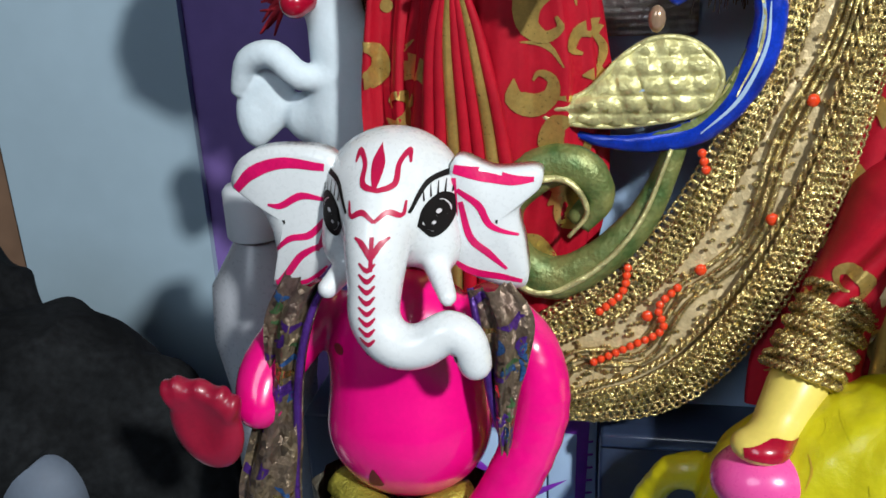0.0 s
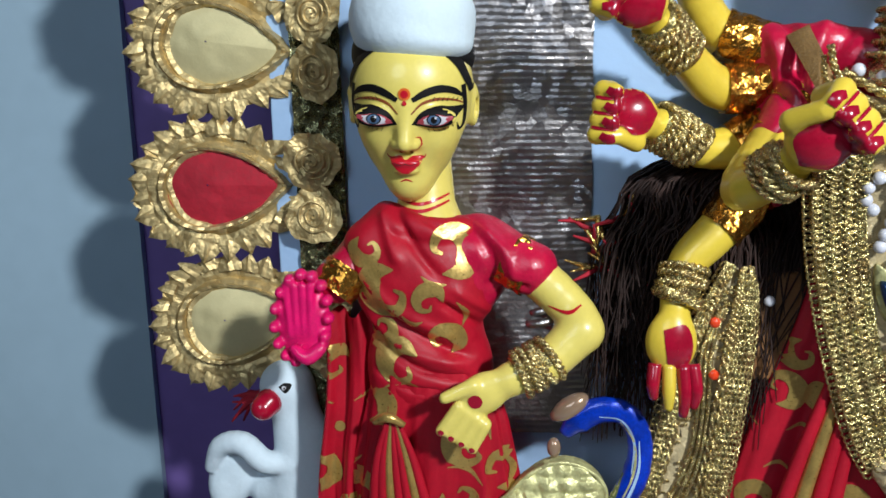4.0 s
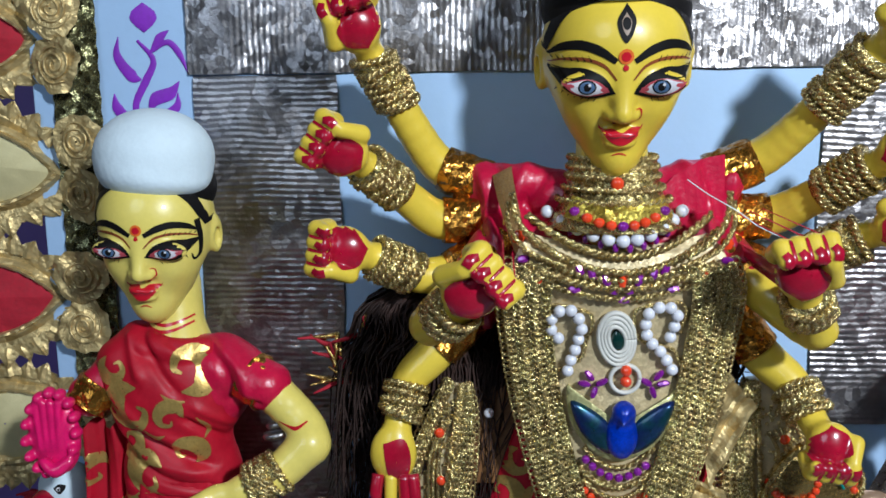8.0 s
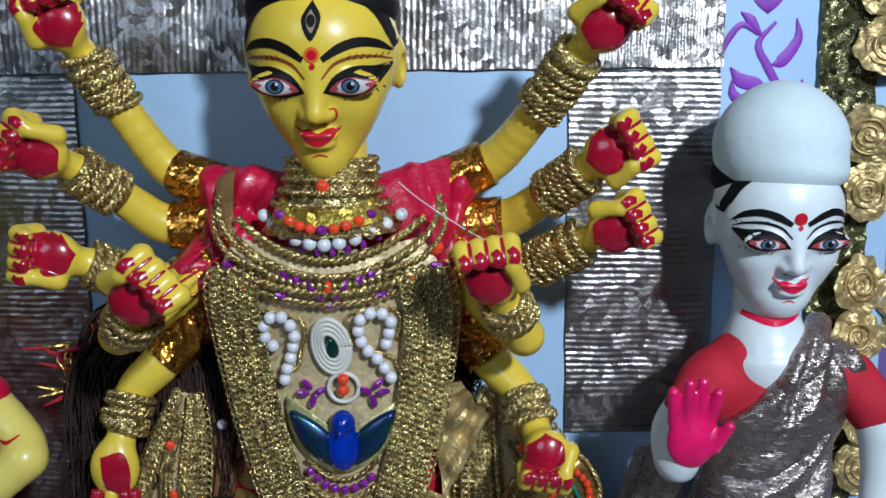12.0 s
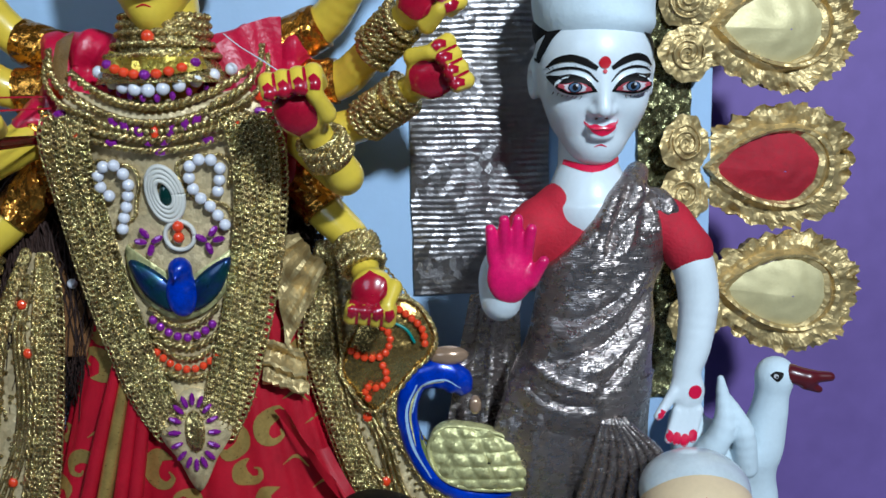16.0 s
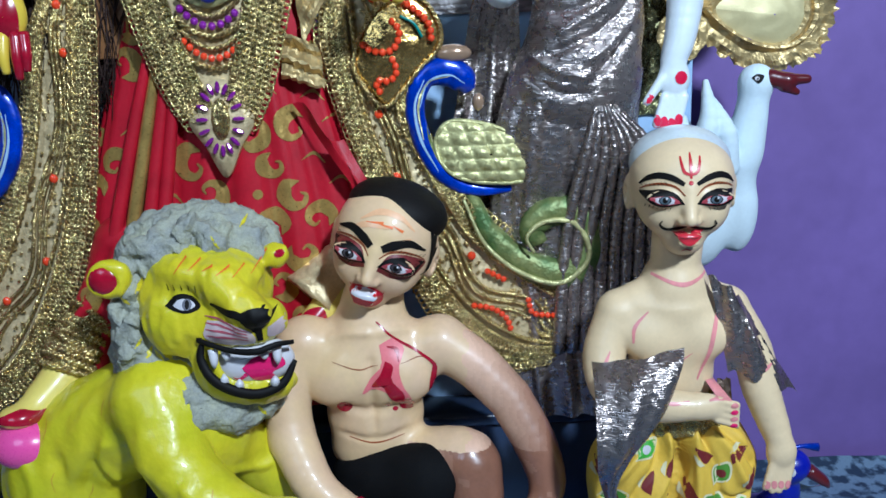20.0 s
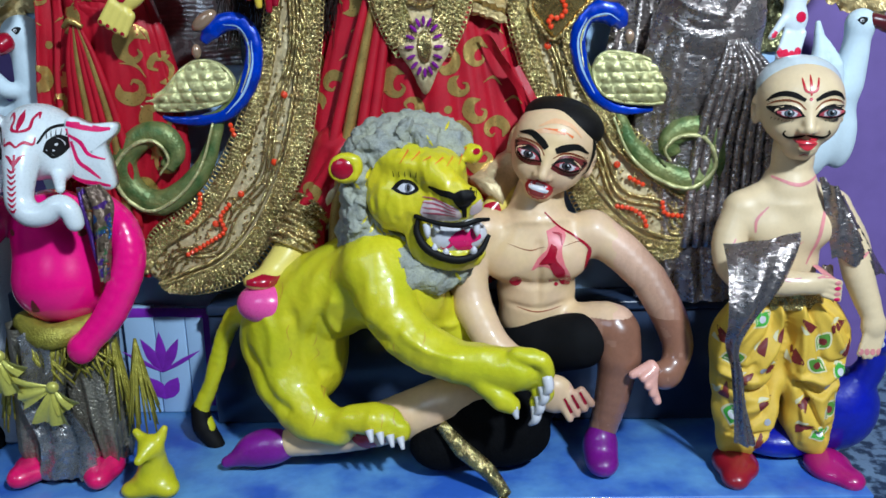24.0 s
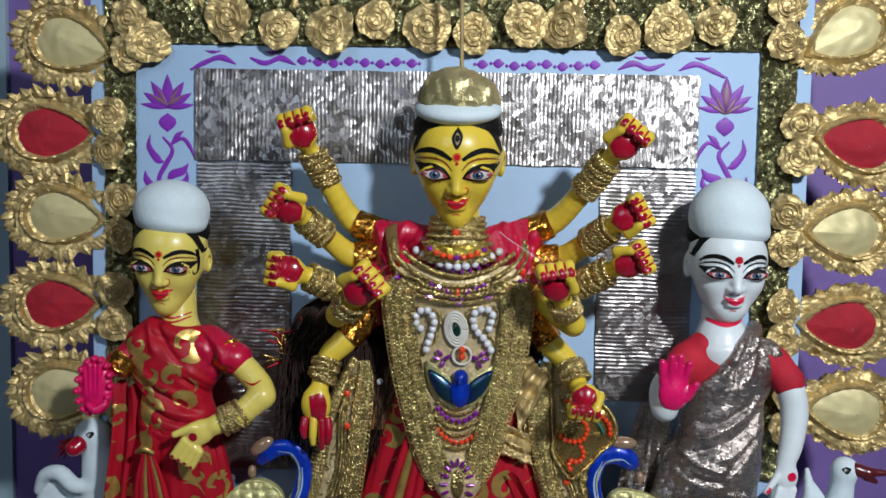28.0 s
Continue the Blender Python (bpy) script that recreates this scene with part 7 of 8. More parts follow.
for k in range(8):
    z = 249 - k * 3.3
    b.stroke([(-239, z + 1.3), (-236.3, z - 0.7), (-233.8, z + 1.3)], [0.6, 1.7, 0.6], RP, 0.1)
for k in range(11):
    u = k / 10
    b.stroke([(-241 + 32 * u, 222 - 7 * math.sin(u * 3)), (-241.5 + 33 * u, 219.5 - 7 * math.sin(u * 3))], [1.0, 0.4], BLACK, 0.15, 4)
c = Clay()
c.ball((-236, -98, 168), (32, 28, 29))
c.ball((-236, -95, 200), (31, 22, 29), k=14)
c.tube([(-204, -96, 216), (-189, -104, 204), (-185, -110, 182), (-197, -118, 152), (-214, -124, 132)], [10, 10.5, 10.5, 10, 8.5])
c.ball((-217, -125, 129), (9, 7, 10), k=4)
c.tube([(-270, -98, 214), (-284, -112, 196), (-286, -122, 186)], [12, 11, 9])
t = gan.clay(c, PINK_PAINT, 1.4)
b = Brush(gan, t, (0, 0, 0), reach=200)
b.dot(-258, 204, 2.2, MAROON)
b.dot(-213, 203, 2.4, MAROON)
b.patch([(-246, 160), (-244, 163), (-241, 156), (-244, 154), (-247, 154)], MAROON)
f = Clay()
f.ball((-300, -137, 186), (13, 5.5, 18), (0, -14, 0))
for k in range(7):
    f.ball((-311 + k * 3.6, -138, 198 - 0.8 * k + (2.4 if k % 2 else 0)), (3.0, 4.5, 6.0), (0, -24 + 8 * k, 0), 2.2)
f.ball((-300, -145, 188), (9, 5.5, 13), (0, -10, 0), 2.5, True)
gan.clay(f, mat("dark_crimson_paint", (0.30, 0.004, 0.03), 0.4, coat=0.3, var=0.2), 1.2)
BROCADE = mat("dull_gold_brocade", (0.46, 0.36, 0.20), 0.36, metal=0.55, var=0.35, scale=70, bump=0.7, bscale=500, second=(0.20, 0.13, 0.12), spread=0.5, facet=(330, 0.8))
VIOLET_ZARI = mat("violet_zari", (0.10, 0.03, 0.28), 0.35, metal=0.4, var=0.4, scale=90, bump=0.5, bscale=600)
BLUE_ZARI = mat("blue_zari", (0.06, 0.16, 0.42), 0.3, metal=0.5, var=0.4, scale=90, bump=0.5, bscale=600)
GREEN_ZARI = mat("green_zari", (0.10, 0.20, 0.08), 0.35, metal=0.4, var=0.4, scale=90, bump=0.5, bscale=600)
for e, left, right in ((-1, [(-272, 238), (-281, 220), (-284, 196), (-294, 166), (-300, 142), (-296, 118)], [(-257, 233), (-263, 220), (-268, 198), (-272, 170), (-275, 146), (-272, 120)]),
                       (1, [(-209, 234), (-206, 220), (-204, 206), (-202, 194), (-200, 184), (-198, 176)], [(-194, 236), (-186, 224), (-188, 208), (-191, 196), (-193, 184), (-194, 174)])):
    A, B = spline([(x, 0, z) for x, z in left], 36), spline([(x, 0, z) for x, z in right], 36)
    P = []
    for i in range(36):
        row = []
        for j in range(14):
            u = j / 13
            q = A[i] + (B[i] - A[i]) * u
            row.append((q[0], -117 - 6 * math.sin(u * math.pi) - 2.2 * math.sin(u * 13 + i * 0.12) - 1.2 * math.sin(u * 29 + i * 0.3) - 0.12 * i, q[2]))
        P.append(row)
    V, F = gan.sheet(P, BROCADE)
    bb = Brush(gan, tree_of(V, F), (0, 0, 0), reach=200, lift=0.35)
    for q in range(26):
        i, j = RND.randrange(2, 34), RND.randrange(1, 13)
        x, _, z = P[i][j]
        a, w = RND.uniform(0, 6.28), RND.uniform(2.0, 4.4)
        bb.stroke([(x - w * math.cos(a), z - w * math.sin(a)), (x + 1.5 * math.sin(a), z - 1.5 * math.cos(a)), (x + w * math.cos(a), z + w * math.sin(a))], [0.6, RND.uniform(2, 4), 0.6], (VIOLET_ZARI, BLUE_ZARI, VIOLET_ZARI, GREEN_ZARI, GOLD_FOIL)[q % 5], 0, 8)
    inner = P if e > 0 else [r[::-1] for r in P]
    gan.tube([(r[0][0] + (1.5 if e > 0 else -1.5), r[0][1] - 2, r[0][2]) for r in inner[::5]], [1.2, 1.6, 1.0], VIOLET_ZARI, 40, 7)
gan.tube([(-264, -104, 142), (-238, -122, 137), (-210, -108, 142)], [7, 9, 7], TASSEL, 24, 10)
SILVER_DULL = mat("silver_gold_tinsel_cloth", (0.42, 0.38, 0.30), 0.36, metal=0.75, var=0.4, scale=80, bump=1.0, bscale=500)
for x0, x1, rr in ((-255, -264, 20), (-224, -218, 20)):
    gan.sheet(drape([(140, x0, -100, 21, 18), (110, x0, -100, rr, 18), (75, (x0 + x1) / 2, -100, rr - 1, 17), (50, x1, -100, rr - 4, 15), (40, x1, -100, rr - 7, 12)], 9, 1.8, x0, 70, 30), SILVER_DULL, True)
for x, z, y in ((-268, 36, -108), (-220, 36, -110)):
    c = Clay()
    c.ball((x, y, z + 1), (14, 19, 9))
    c.ball((x + (-4 if x < -240 else 3), y - 16, z + 1), (8, 9, 7), k=5)
    gan.clay(c, PALM_PINK, 1.4)
SILVER_LEG = mat("crushed_silver_cloth", (0.58, 0.55, 0.54), 0.28, metal=0.85, var=0.35, scale=60, bump=0.6, bscale=500, facet=(260, 0.5))
P = [[(-247 + 3 * math.sin(i * 0.5) + (13 + 0.35 * i) * (j / 9 - 0.5) * 2 + i * 0.5, -124 - 3 * math.sin(j * 1.4 + i * 0.2) - 1.5 * math.sin(j * 2.9), 140 - i * 5.0 - 1.5 * math.sin(j * 1.7)) for j in range(10)] for i in range(22)]
gan.sheet(P, SILVER_LEG)
tagged(gan.object("elephant_god_statue"), "pink-bodied clay elephant-headed god with painted white face", "statue")
fringe = thing("waist_fringe", "lime and gold tinsel fringe round the elephant god's waist", "fringe")
for k in range(46):
    u = k / 45
    x = -268 + 64 * u
    L = RND.uniform(22, 40)
    part("strand", *tube_mesh([(x, -118 + 20 * (2 * u - 1) ** 2, 140), (x + RND.uniform(-7, 7), -124 + 16 * (2 * u - 1) ** 2, 140 - L / 2), (x + RND.uniform(-13, 13), -122 + 14 * (2 * u - 1) ** 2, 138 - L)], [1.0, 1.3, 0.7], 6, 4), TASSEL, fringe)
for x, z0 in ((-205, 138), (-190, 128), (-276, 130)):
    t = thing("gold_tassel", "lime and gold tinsel tassel hanging at the figure's side", "tassel", "tassels on the elephant god")
    V, F, k = [], [], 0
    for i in range(34):
        a = RND.uniform(0, 6.28)
        v, f = tube_mesh([(x, -104, z0), (x + 4 * math.cos(a), -104 + 4 * math.sin(a), z0 - 22), (x + 11 * math.cos(a), -104 + 11 * math.sin(a), z0 - RND.uniform(44, 70))], [1.0, 1.2, 0.6], 7, 4)
        V.append(v)
        F += [[q + k for q in g] for g in f]
        k += len(v)
    tagged(part("tinsel_fringe", np.vstack(V), F, TASSEL, t), kind="stuff")

LIME_SATIN = mat("lime_satin_ribbon", (0.62, 0.58, 0.10), 0.36, metal=0.2, var=0.2, scale=60, bump=0.3, bscale=500, sheen=0.2)
for x, z, a0 in ((-268, 128, 250), (-236, 106, 240)):
    bow = thing("ribbon_bow", "pale lime satin ribbon bow tied on the elephant god's leg", "bow", "bows on the elephant god's legs")
    for k, (turn, wide, L) in enumerate(((a0 - 50, 12, 24), (a0 + 22, 13, 27), (a0 + 62, 9, 18))):
        d = np.array([math.cos(radians(turn)), math.sin(radians(turn))])
        q = np.array([-d[1], d[0]])
        P = [[(x + d[0] * L * i / 9 + q[0] * wide * (i / 9) ** 0.8 * (j / 8 - 0.5) * 2, -131 - 3 * math.sin(i / 9 * math.pi) - 2.4 * math.sin(j * 1.6 + k) * (0.2 + i / 9), z + d[1] * L * i / 9 + q[1] * wide * (i / 9) ** 0.8 * (j / 8 - 0.5) * 2) for j in range(9)] for i in range(10)]
        part("ribbon_loop", *sheet_mesh(P), LIME_SATIN, bow)
    part("knot", *ball_mesh((x, -132, z), (4.5, 3.5, 4), 10), LIME_SATIN, bow)

# ---- the lion ----
lion = Body()
c = Clay()
c.ball((-88, -78, 112), (36, 32, 44), (0, -18, 0))
c.tube([(-86, -76, 135), (-52, -84, 156), (-20, -92, 166)], [32, 31, 32], 10)
c.ball((-8, -100, 160), (28, 26, 36), k=12)
c.tube([(-92, -92, 92), (-76, -108, 74), (-56, -114, 66)], [22, 17, 12], 8)
c.ball((-34, -120, 76), (23, 11, 11), k=8)
for k in range(4):
    c.ball((-30 + k * 6, -128 + k * 1.5, 76 - k * 2.5), (6.5, 6, 8), k=3)
c.tube([(-26, -112, 178), (-12, -132, 148), (18, -144, 128), (48, -148, 124)], [23, 17, 13.5, 13], 10)
c.ball((62, -150, 122), (17, 13, 14), k=6)
for k in range(4):
    c.tube([(62 + k * 3, -156 + 3 * k, 134 - 7 * k), (76 + k * 1.2, -158 + 3 * k, 131 - 8 * k), (80 - k * 2.0, -156 + 2 * k, 122 - 7.5 * k)], [5, 5.2, 4.4], 2)
c.tube([(40, -152, 116), (52, -156, 106), (60, -156, 101)], [7, 6.5, 5], 3)
c.tube([(10, -88, 140), (30, -84, 110), (40, -84, 80)], [17, 13, 12], 8)
c.tube([(-112, -66, 130), (-132, -62, 128), (-144, -60, 108), (-154, -60, 80), (-165, -60, 54), (-160, -62, 42)], [9, 7, 6, 5.5, 5.5, 5.5], 4)
t = lion.clay(c, LIME, 1.5, (1.3, 0.10), [([(-118, 120), (-100, 90), (-84, 80)], 5, -3), ([(-60, 150), (-70, 120), (-62, 96)], 5, -3.5), ([(-46, 170), (-34, 150), (-14, 138)], 4, -3), ([(-104, 150), (-96, 130), (-98, 108)], 4, 2), ([(-84, 150), (-80, 130), (-84, 104)], 4, -2),
    ([(-40, 132), (-30, 116), (-10, 118)], 4, -2), ([(-10, 150), (6, 138), (30, 132)], 3, 2), ([(-52, 160), (-58, 146), (-52, 130)], 3, 2.5)])
fur = Brush(lion, t, (0, 0, 0), reach=200, lift=0.1)
OCHRE = mat("ochre_enamel", (0.62, 0.42, 0.03), 0.35, coat=0.5, var=0.2)
for i in range(60):
    x, z = RND.uniform(-118, 10), RND.uniform(80, 190)
    fur.stroke([(x, z), (x + RND.uniform(-2, 2), z - 4), (x + RND.uniform(-4, 3), z - RND.uniform(7, 11))], [0.3, 0.8, 0.2], OCHRE if i % 3 == 0 else LIME, 0.15, 6)
c = Clay()
c.tube([(-166, -60, 56), (-164, -61, 42), (-155, -63, 28)], [6.2, 8, 6], 2)
lion.clay(c, BLACK, 1.5)
c = Clay()   # head
c.ball((0, -100, 230), (34, 28, 29))
c.ball((-8, -116, 220), (18, 15, 18), k=8)
c.ball((22, -122, 221), (22, 15, 13), k=8)
c.ball((8, -118, 245), (26, 14, 9), (0, 6, 0), 8)
c.cone((14, -128, 242), (26, -134, 231), 9, 9, 7)
c.ball((32, -138, 229), (8, 6, 5.5), k=4)
c.ball((24, -116, 187), (21, 15, 11), k=8)
c.ball((8, -118, 198), (12, 12, 16), k=8)
c.ball((-40, -118, 243), (11, 7, 10), k=3)
c.ball((-42, -126, 243), (7.5, 6, 6.8), (0, 0, 0), 2, True)
c.ball((37, -104, 248), (7, 6, 6), k=5)
c.ball((25, -140, 202), (20, 13, 12), (0, 0, 0), 3, True)
HEAD_LIME = mat("lion_yellow_enamel", (0.74, 0.70, 0.006), 0.38, coat=0.3, var=0.16, scale=40, bump=0.5, bscale=150, second=(0.76, 0.62, 0.01))
t = lion.clay(c, HEAD_LIME, 1.2, (1.2, 0.2))
b = Brush(lion, t, (0, 0, 0), reach=200)
b.patch([(-12, 231.5), (-6, 237), (1, 236), (5, 231), (0, 228), (-6, 228.5)], BLACK)
b.patch([(-8, 231.8), (-5, 234.6), (-0.5, 234.2), (2.4, 231.3), (-1, 229.6), (-5, 229.8)], EYE_WHITE, 0.2)
b.dot(-1.5, 232, 2.2, mat("grey_paint", (0.16, 0.16, 0.2), 0.4), 0.35, 2.8)
b.dot(-1.5, 232, 1.0, BLACK, 0.5, 2.2)
for k in range(5):
    b.stroke([(-10 + 3.4 * k, 238.6 + 0.5 * math.sin(k)), (-10.6 + 3.6 * k, 242)], [0.6, 0.2], BLACK, 0.1, 4)
b.stroke([(11, 234), (18, 231), (24, 230), (30, 226)], [1.5, 4, 4, 3], BLACK, 0.15)
b.stroke([(38, 236), (37, 230), (33, 225)], [3, 6, 6], BLACK, 0.2)
b.patch([(24, 230), (32, 233), (40, 230), (36, 223), (31, 219), (27, 224)], BLACK, 0.25)
b.stroke([(32, 222), (32, 214)], [3.4, 2.4], BLACK, 0.3)
b.patch([(8, 225), (20, 225), (29, 219), (29, 213), (18, 212), (6, 216)], mat("pinkish_white_paint", (0.66, 0.52, 0.52), 0.4, var=0.1), 0.1)
b.patch([(36, 221), (44, 224), (46, 217), (36, 215)], MATS["pinkish_white_paint"], 0.1)
for k in range(4):
    b.stroke([(7, 227 - 3.2 * k), (16, 226 - 2.9 * k), (27, 220 - 1.6 * k)], [0.4, 1.3, 0.5], mat("dusky_pink_paint", (0.45, 0.10, 0.14), 0.4), 0.3)
for k in range(6):
    b.stroke([(-6 + 7 * k, 247 + 2 * math.sin(k)), (-1 + 7 * k, 252 + 2 * math.cos(k))], [0.3, 1.0], ORANGE_PAINT, 0.1, 5)
TONGUE = mat("tongue_pink", (0.70, 0.01, 0.14), 0.25, coat=0.6)
lip = [(4, -131, 214), (3, -132, 205), (8, -134, 196), (18, -135, 190), (30, -135, 188), (41, -132, 192), (47, -129, 202)]
lion.tube(lip, [1.2, 2.2, 2.6, 2.8, 2.6, 2.2, 1.2], BLACK, 44, 8, False, 0.7)
lion.tube([(2, -131, 215), (10, -135, 213), (20, -138, 211), (31, -140, 211), (40, -137, 213), (47, -131, 212)], [1.6, 1.4, 1.5, 1.8, 1.5, 1.2], BLACK, 40, 8, False, 0.7)
V, F = ball_mesh((25, -122, 201), (21, 10, 12.5), 22)
lion.add(V, F, EYE_WHITE)
mb = Brush(lion, tree_of(V, F), (0, 0, 0), reach=200)
mb.patch([(22, 200), (28, 205), (38, 206), (42, 200), (36, 197), (37, 193), (28, 193), (25, 196)], TONGUE, 0.2, 30)
mb.stroke([(24, 197), (20, 194), (17, 195)], [2, 1.4, 0.4], TONGUE, 0.25)
for x0, z0, up in ((9, 210, -9), (15, 210, -5), (39, 210, -8), (33, 209, -4), (13, 193, 5), (20, 191, 4), (37, 192, 4)):
    lion.tube([(x0, -132, z0), (x0 + 0.6, -134, z0 + up * 0.6), (x0 + 0.4, -133, z0 + up)], [2.6, 2.0, 0.5], EYE_WHITE, 8, 8)
for x, z, m in ((-42, 242, RED_PAINT), (40, 250, RED_PAINT)):
    if x < 0:
        lion.ball((-41.5, -121, 243), (8.0, 3.2, 7.2), m, 14)
    else:
        b.dot(x, z, 2.4, m, 0.2, 1.8)
for k in range(4):
    lion.tube([(80 - k * 2.0, -158 + 2 * k, 121 - 7.5 * k), (81 - k * 2.4, -161 + 2 * k, 114 - 7.5 * k), (77 - k * 2.4, -159 + 2 * k, 109 - 7.5 * k)], [3.6, 3.2, 1.0], EYE_WHITE, 8, 8)
    lion.tube([(-32 + k * 6.5, -134 + k * 1.5, 74 - k * 2.5), (-30 + k * 6.5, -139 + k * 1.5, 68 - k * 2.5)], [3.0, 1.2], EYE_WHITE, 6, 8)
lion.tube([(60, -158, 101), (62, -160, 94)], [3.4, 1.2], EYE_WHITE, 6, 8)
c = Clay()   # mane
for x, y, z, rx, rz in ((-2, -90, 256, 32, 18), (-26, -88, 240, 22, 26), (-32, -92, 212, 17, 28), (-24, -100, 188, 20, 22), (-6, -110, 176, 18, 18), (12, -108, 172, 14, 14), (26, -100, 178, 12, 14), (24, -90, 250, 14, 14), (-14, -104, 168, 18, 16), (-30, -96, 196, 20, 22)):
    c.ball((x, y, z), (rx, 20, rz), k=8)
for i in range(230):
    a = RND.uniform(0.6, 5.6)
    q = RND.uniform(0.75, 1.1)
    x, z = -4 + 36 * q * math.cos(a + 0.2), 216 + 46 * q * math.sin(a + 0.2)
    if x > 18 and z > 190:
        continue
    c.ball((x, -100 - RND.uniform(0, 15), z), (RND.uniform(2.5, 5), 6, RND.uniform(4, 9)), (0, RND.uniform(-50, 50), 0), 1.5)
V, F = c.skin(1.5)
V = V + np.array([[1.1 * noise.noise(Vector(v * 0.42) + Vector((i * 7, 0, 0))) + 2.6 * noise.noise(Vector(v * 0.15) + Vector((i * 3, 5, 0))) for i in range(3)] for v in V])
lion.add(V, F, GREY_MANE)
smear = Brush(lion, tree_of(V, F), (0, 0, 0), reach=200, lift=0.2)
for i in range(46):
    x, z = RND.uniform(-50, 34), RND.uniform(160, 272)
    a = RND.uniform(0.3, 2.6)
    w = RND.uniform(3, 8)
    smear.stroke([(x, z), (x - w * 0.5 * math.cos(a), z - w * 0.6), (x - w * math.cos(a), z - w * 1.1)], [0.4, RND.uniform(1.4, 3.2), 0.4], HEAD_LIME if i % 3 else GREY_MANE, 0, 8)
tagged(lion.object("lion_statue"), "glossy lime-yellow clay lion with grey mane and open mouth", "statue")
seat = Body()
c = Clay()
c.ball((-103, -92, 148), (19, 16, 14))
seat.clay(c, mat("candy_pink_enamel", (0.80, 0.09, 0.36), 0.28, coat=0.6, var=0.06), 1.3)
tagged(seat.object("pink_footrest"), "candy pink clay rest under the goddess's foot", "footrest")

# ---- the bare-chested demon ----
dem = Body()
TURN_D = (2, 18, -9)
tr, db, DT = head(dem, (89.5, -74, 243.5), 0.87, TURN_D, PEACH_SKIN, "demon", False, False, dome=0.93, long_=1.16, jaw=1.05, chin=2, low=0.75, tail=0.88, iris=mat("dark_iris_paint", (0.05, 0.04, 0.05), 0.4))
c = Clay()
c.ball(DT(2.0, 5.0, 23), np.array([31.2, 28.5, 18.5]) * 0.86, TURN_D)
dem.clay(c, BLACK, 1.4)
db.stroke([(27, 24), (29.6, 14), (30.2, 4), (29.2, -4), (27.0, -5)], [4, 3, 1.8, 1.4, 0.5], BLACK, 0.35, 24)
for pts in ([(-14, 20), (-4, 27), (8, 27), (18, 21)], [(-18, 14), (-8, 19), (4, 20)], [(14, 16), (20, 14)]):
    db.stroke(pts, [0.6, 3.4, 2.6, 0.6], mat("orange_flush_paint", (0.80, 0.46, 0.24), 0.35, coat=0.4, var=0.1), 0.03)
db.patch([(-9, -16.5), (0, -15.5), (9, -16.5), (10, -22), (5, -27), (-5, -27), (-10, -22)], LIP_RED, 0.5)
db.patch([(-7, -17.5), (0, -16.8), (7, -17.8), (6, -20.5), (-6, -20.3)], EYE_WHITE, 0.65)
db.patch([(-5, -21.5), (0, -21), (5.5, -21.8), (4, -23.6), (-4, -23.4)], MAROON, 0.65)
for k in range(3):
    db.stroke([(-10 + 8 * k, 20 + k), (0 + 6 * k, 22 - k)], [0.4, 1.6], ORANGE_PAINT, 0.1)
c = Clay()
c.tube([(84, -68, 222), (80, -70, 204)], [15, 18], 6)
c.ball((80, -72, 180), (36, 22, 26), k=10)
c.ball((62, -84, 172), (19, 11, 14), k=8)
c.ball((94, -84, 172), (19, 11, 14), k=8)
c.ball((80, -70, 148), (27, 19, 24), k=10)
c.ball((80, -68, 128), (26, 18, 18), k=8)
c.ball((46, -74, 192), (15, 14, 14), k=8)
c.ball((116, -72, 188), (15, 14, 14), k=8)
c.tube([(42, -76, 190), (34, -84, 166), (36, -92, 144)], [14, 13, 12], 6)
c.tube([(36, -92, 144), (50, -108, 122), (72, -114, 106)], [12.5, 10.5, 8.5], 3)
c.ball((88, -120, 92), (14, 8, 13), (0, 35, 0), 4)
for k in range(4):
    c.cone((92 + k * 4.4, -124, 88 + k * 2.5), (98 + k * 4.6, -126, 77 + k * 3.5), 3.2, 2.6, 1.5)
c.tube([(118, -74, 188), (136, -78, 176), (154, -84, 158)], [14, 13, 12], 6)
c.tube([(154, -84, 158), (166, -92, 136), (172, -98, 116), (168, -104, 102)], [12, 11.5, 10, 8], 1)
c.ball((162, -108, 99), (11, 8, 10), k=4)
c.tube([(106, -78, 122), (130, -90, 126), (134, -96, 108)], [17, 16, 14], 6)
c.tube([(134, -96, 108), (130, -96, 80), (123, -96, 50)], [13.5, 11.5, 9], 4)
c.tube([(62, -92, 88), (20, -100, 78), (-12, -102, 68), (-52, -102, 56), (-90, -100, 49)], [20, 18, 16, 12.5, 10], 6)
V, F = c.skin(1.4)
V = crease(V, F, [([(62, 160), (80, 156), (98, 160)], 3, -2), ([(80, 190), (80, 172), (80, 140)], 2.5, -1.8), ([(56, 196), (70, 200), (82, 200)], 2.2, 1.4), ([(106, 198), (96, 200), (84, 200)], 2.2, 1.4), ([(60, 142), (80, 139), (100, 143)], 2, -1.2)])
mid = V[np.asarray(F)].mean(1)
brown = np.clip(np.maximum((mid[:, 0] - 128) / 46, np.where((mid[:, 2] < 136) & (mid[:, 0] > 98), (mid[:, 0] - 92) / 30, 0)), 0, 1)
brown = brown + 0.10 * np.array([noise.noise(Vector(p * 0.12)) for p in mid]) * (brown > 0)
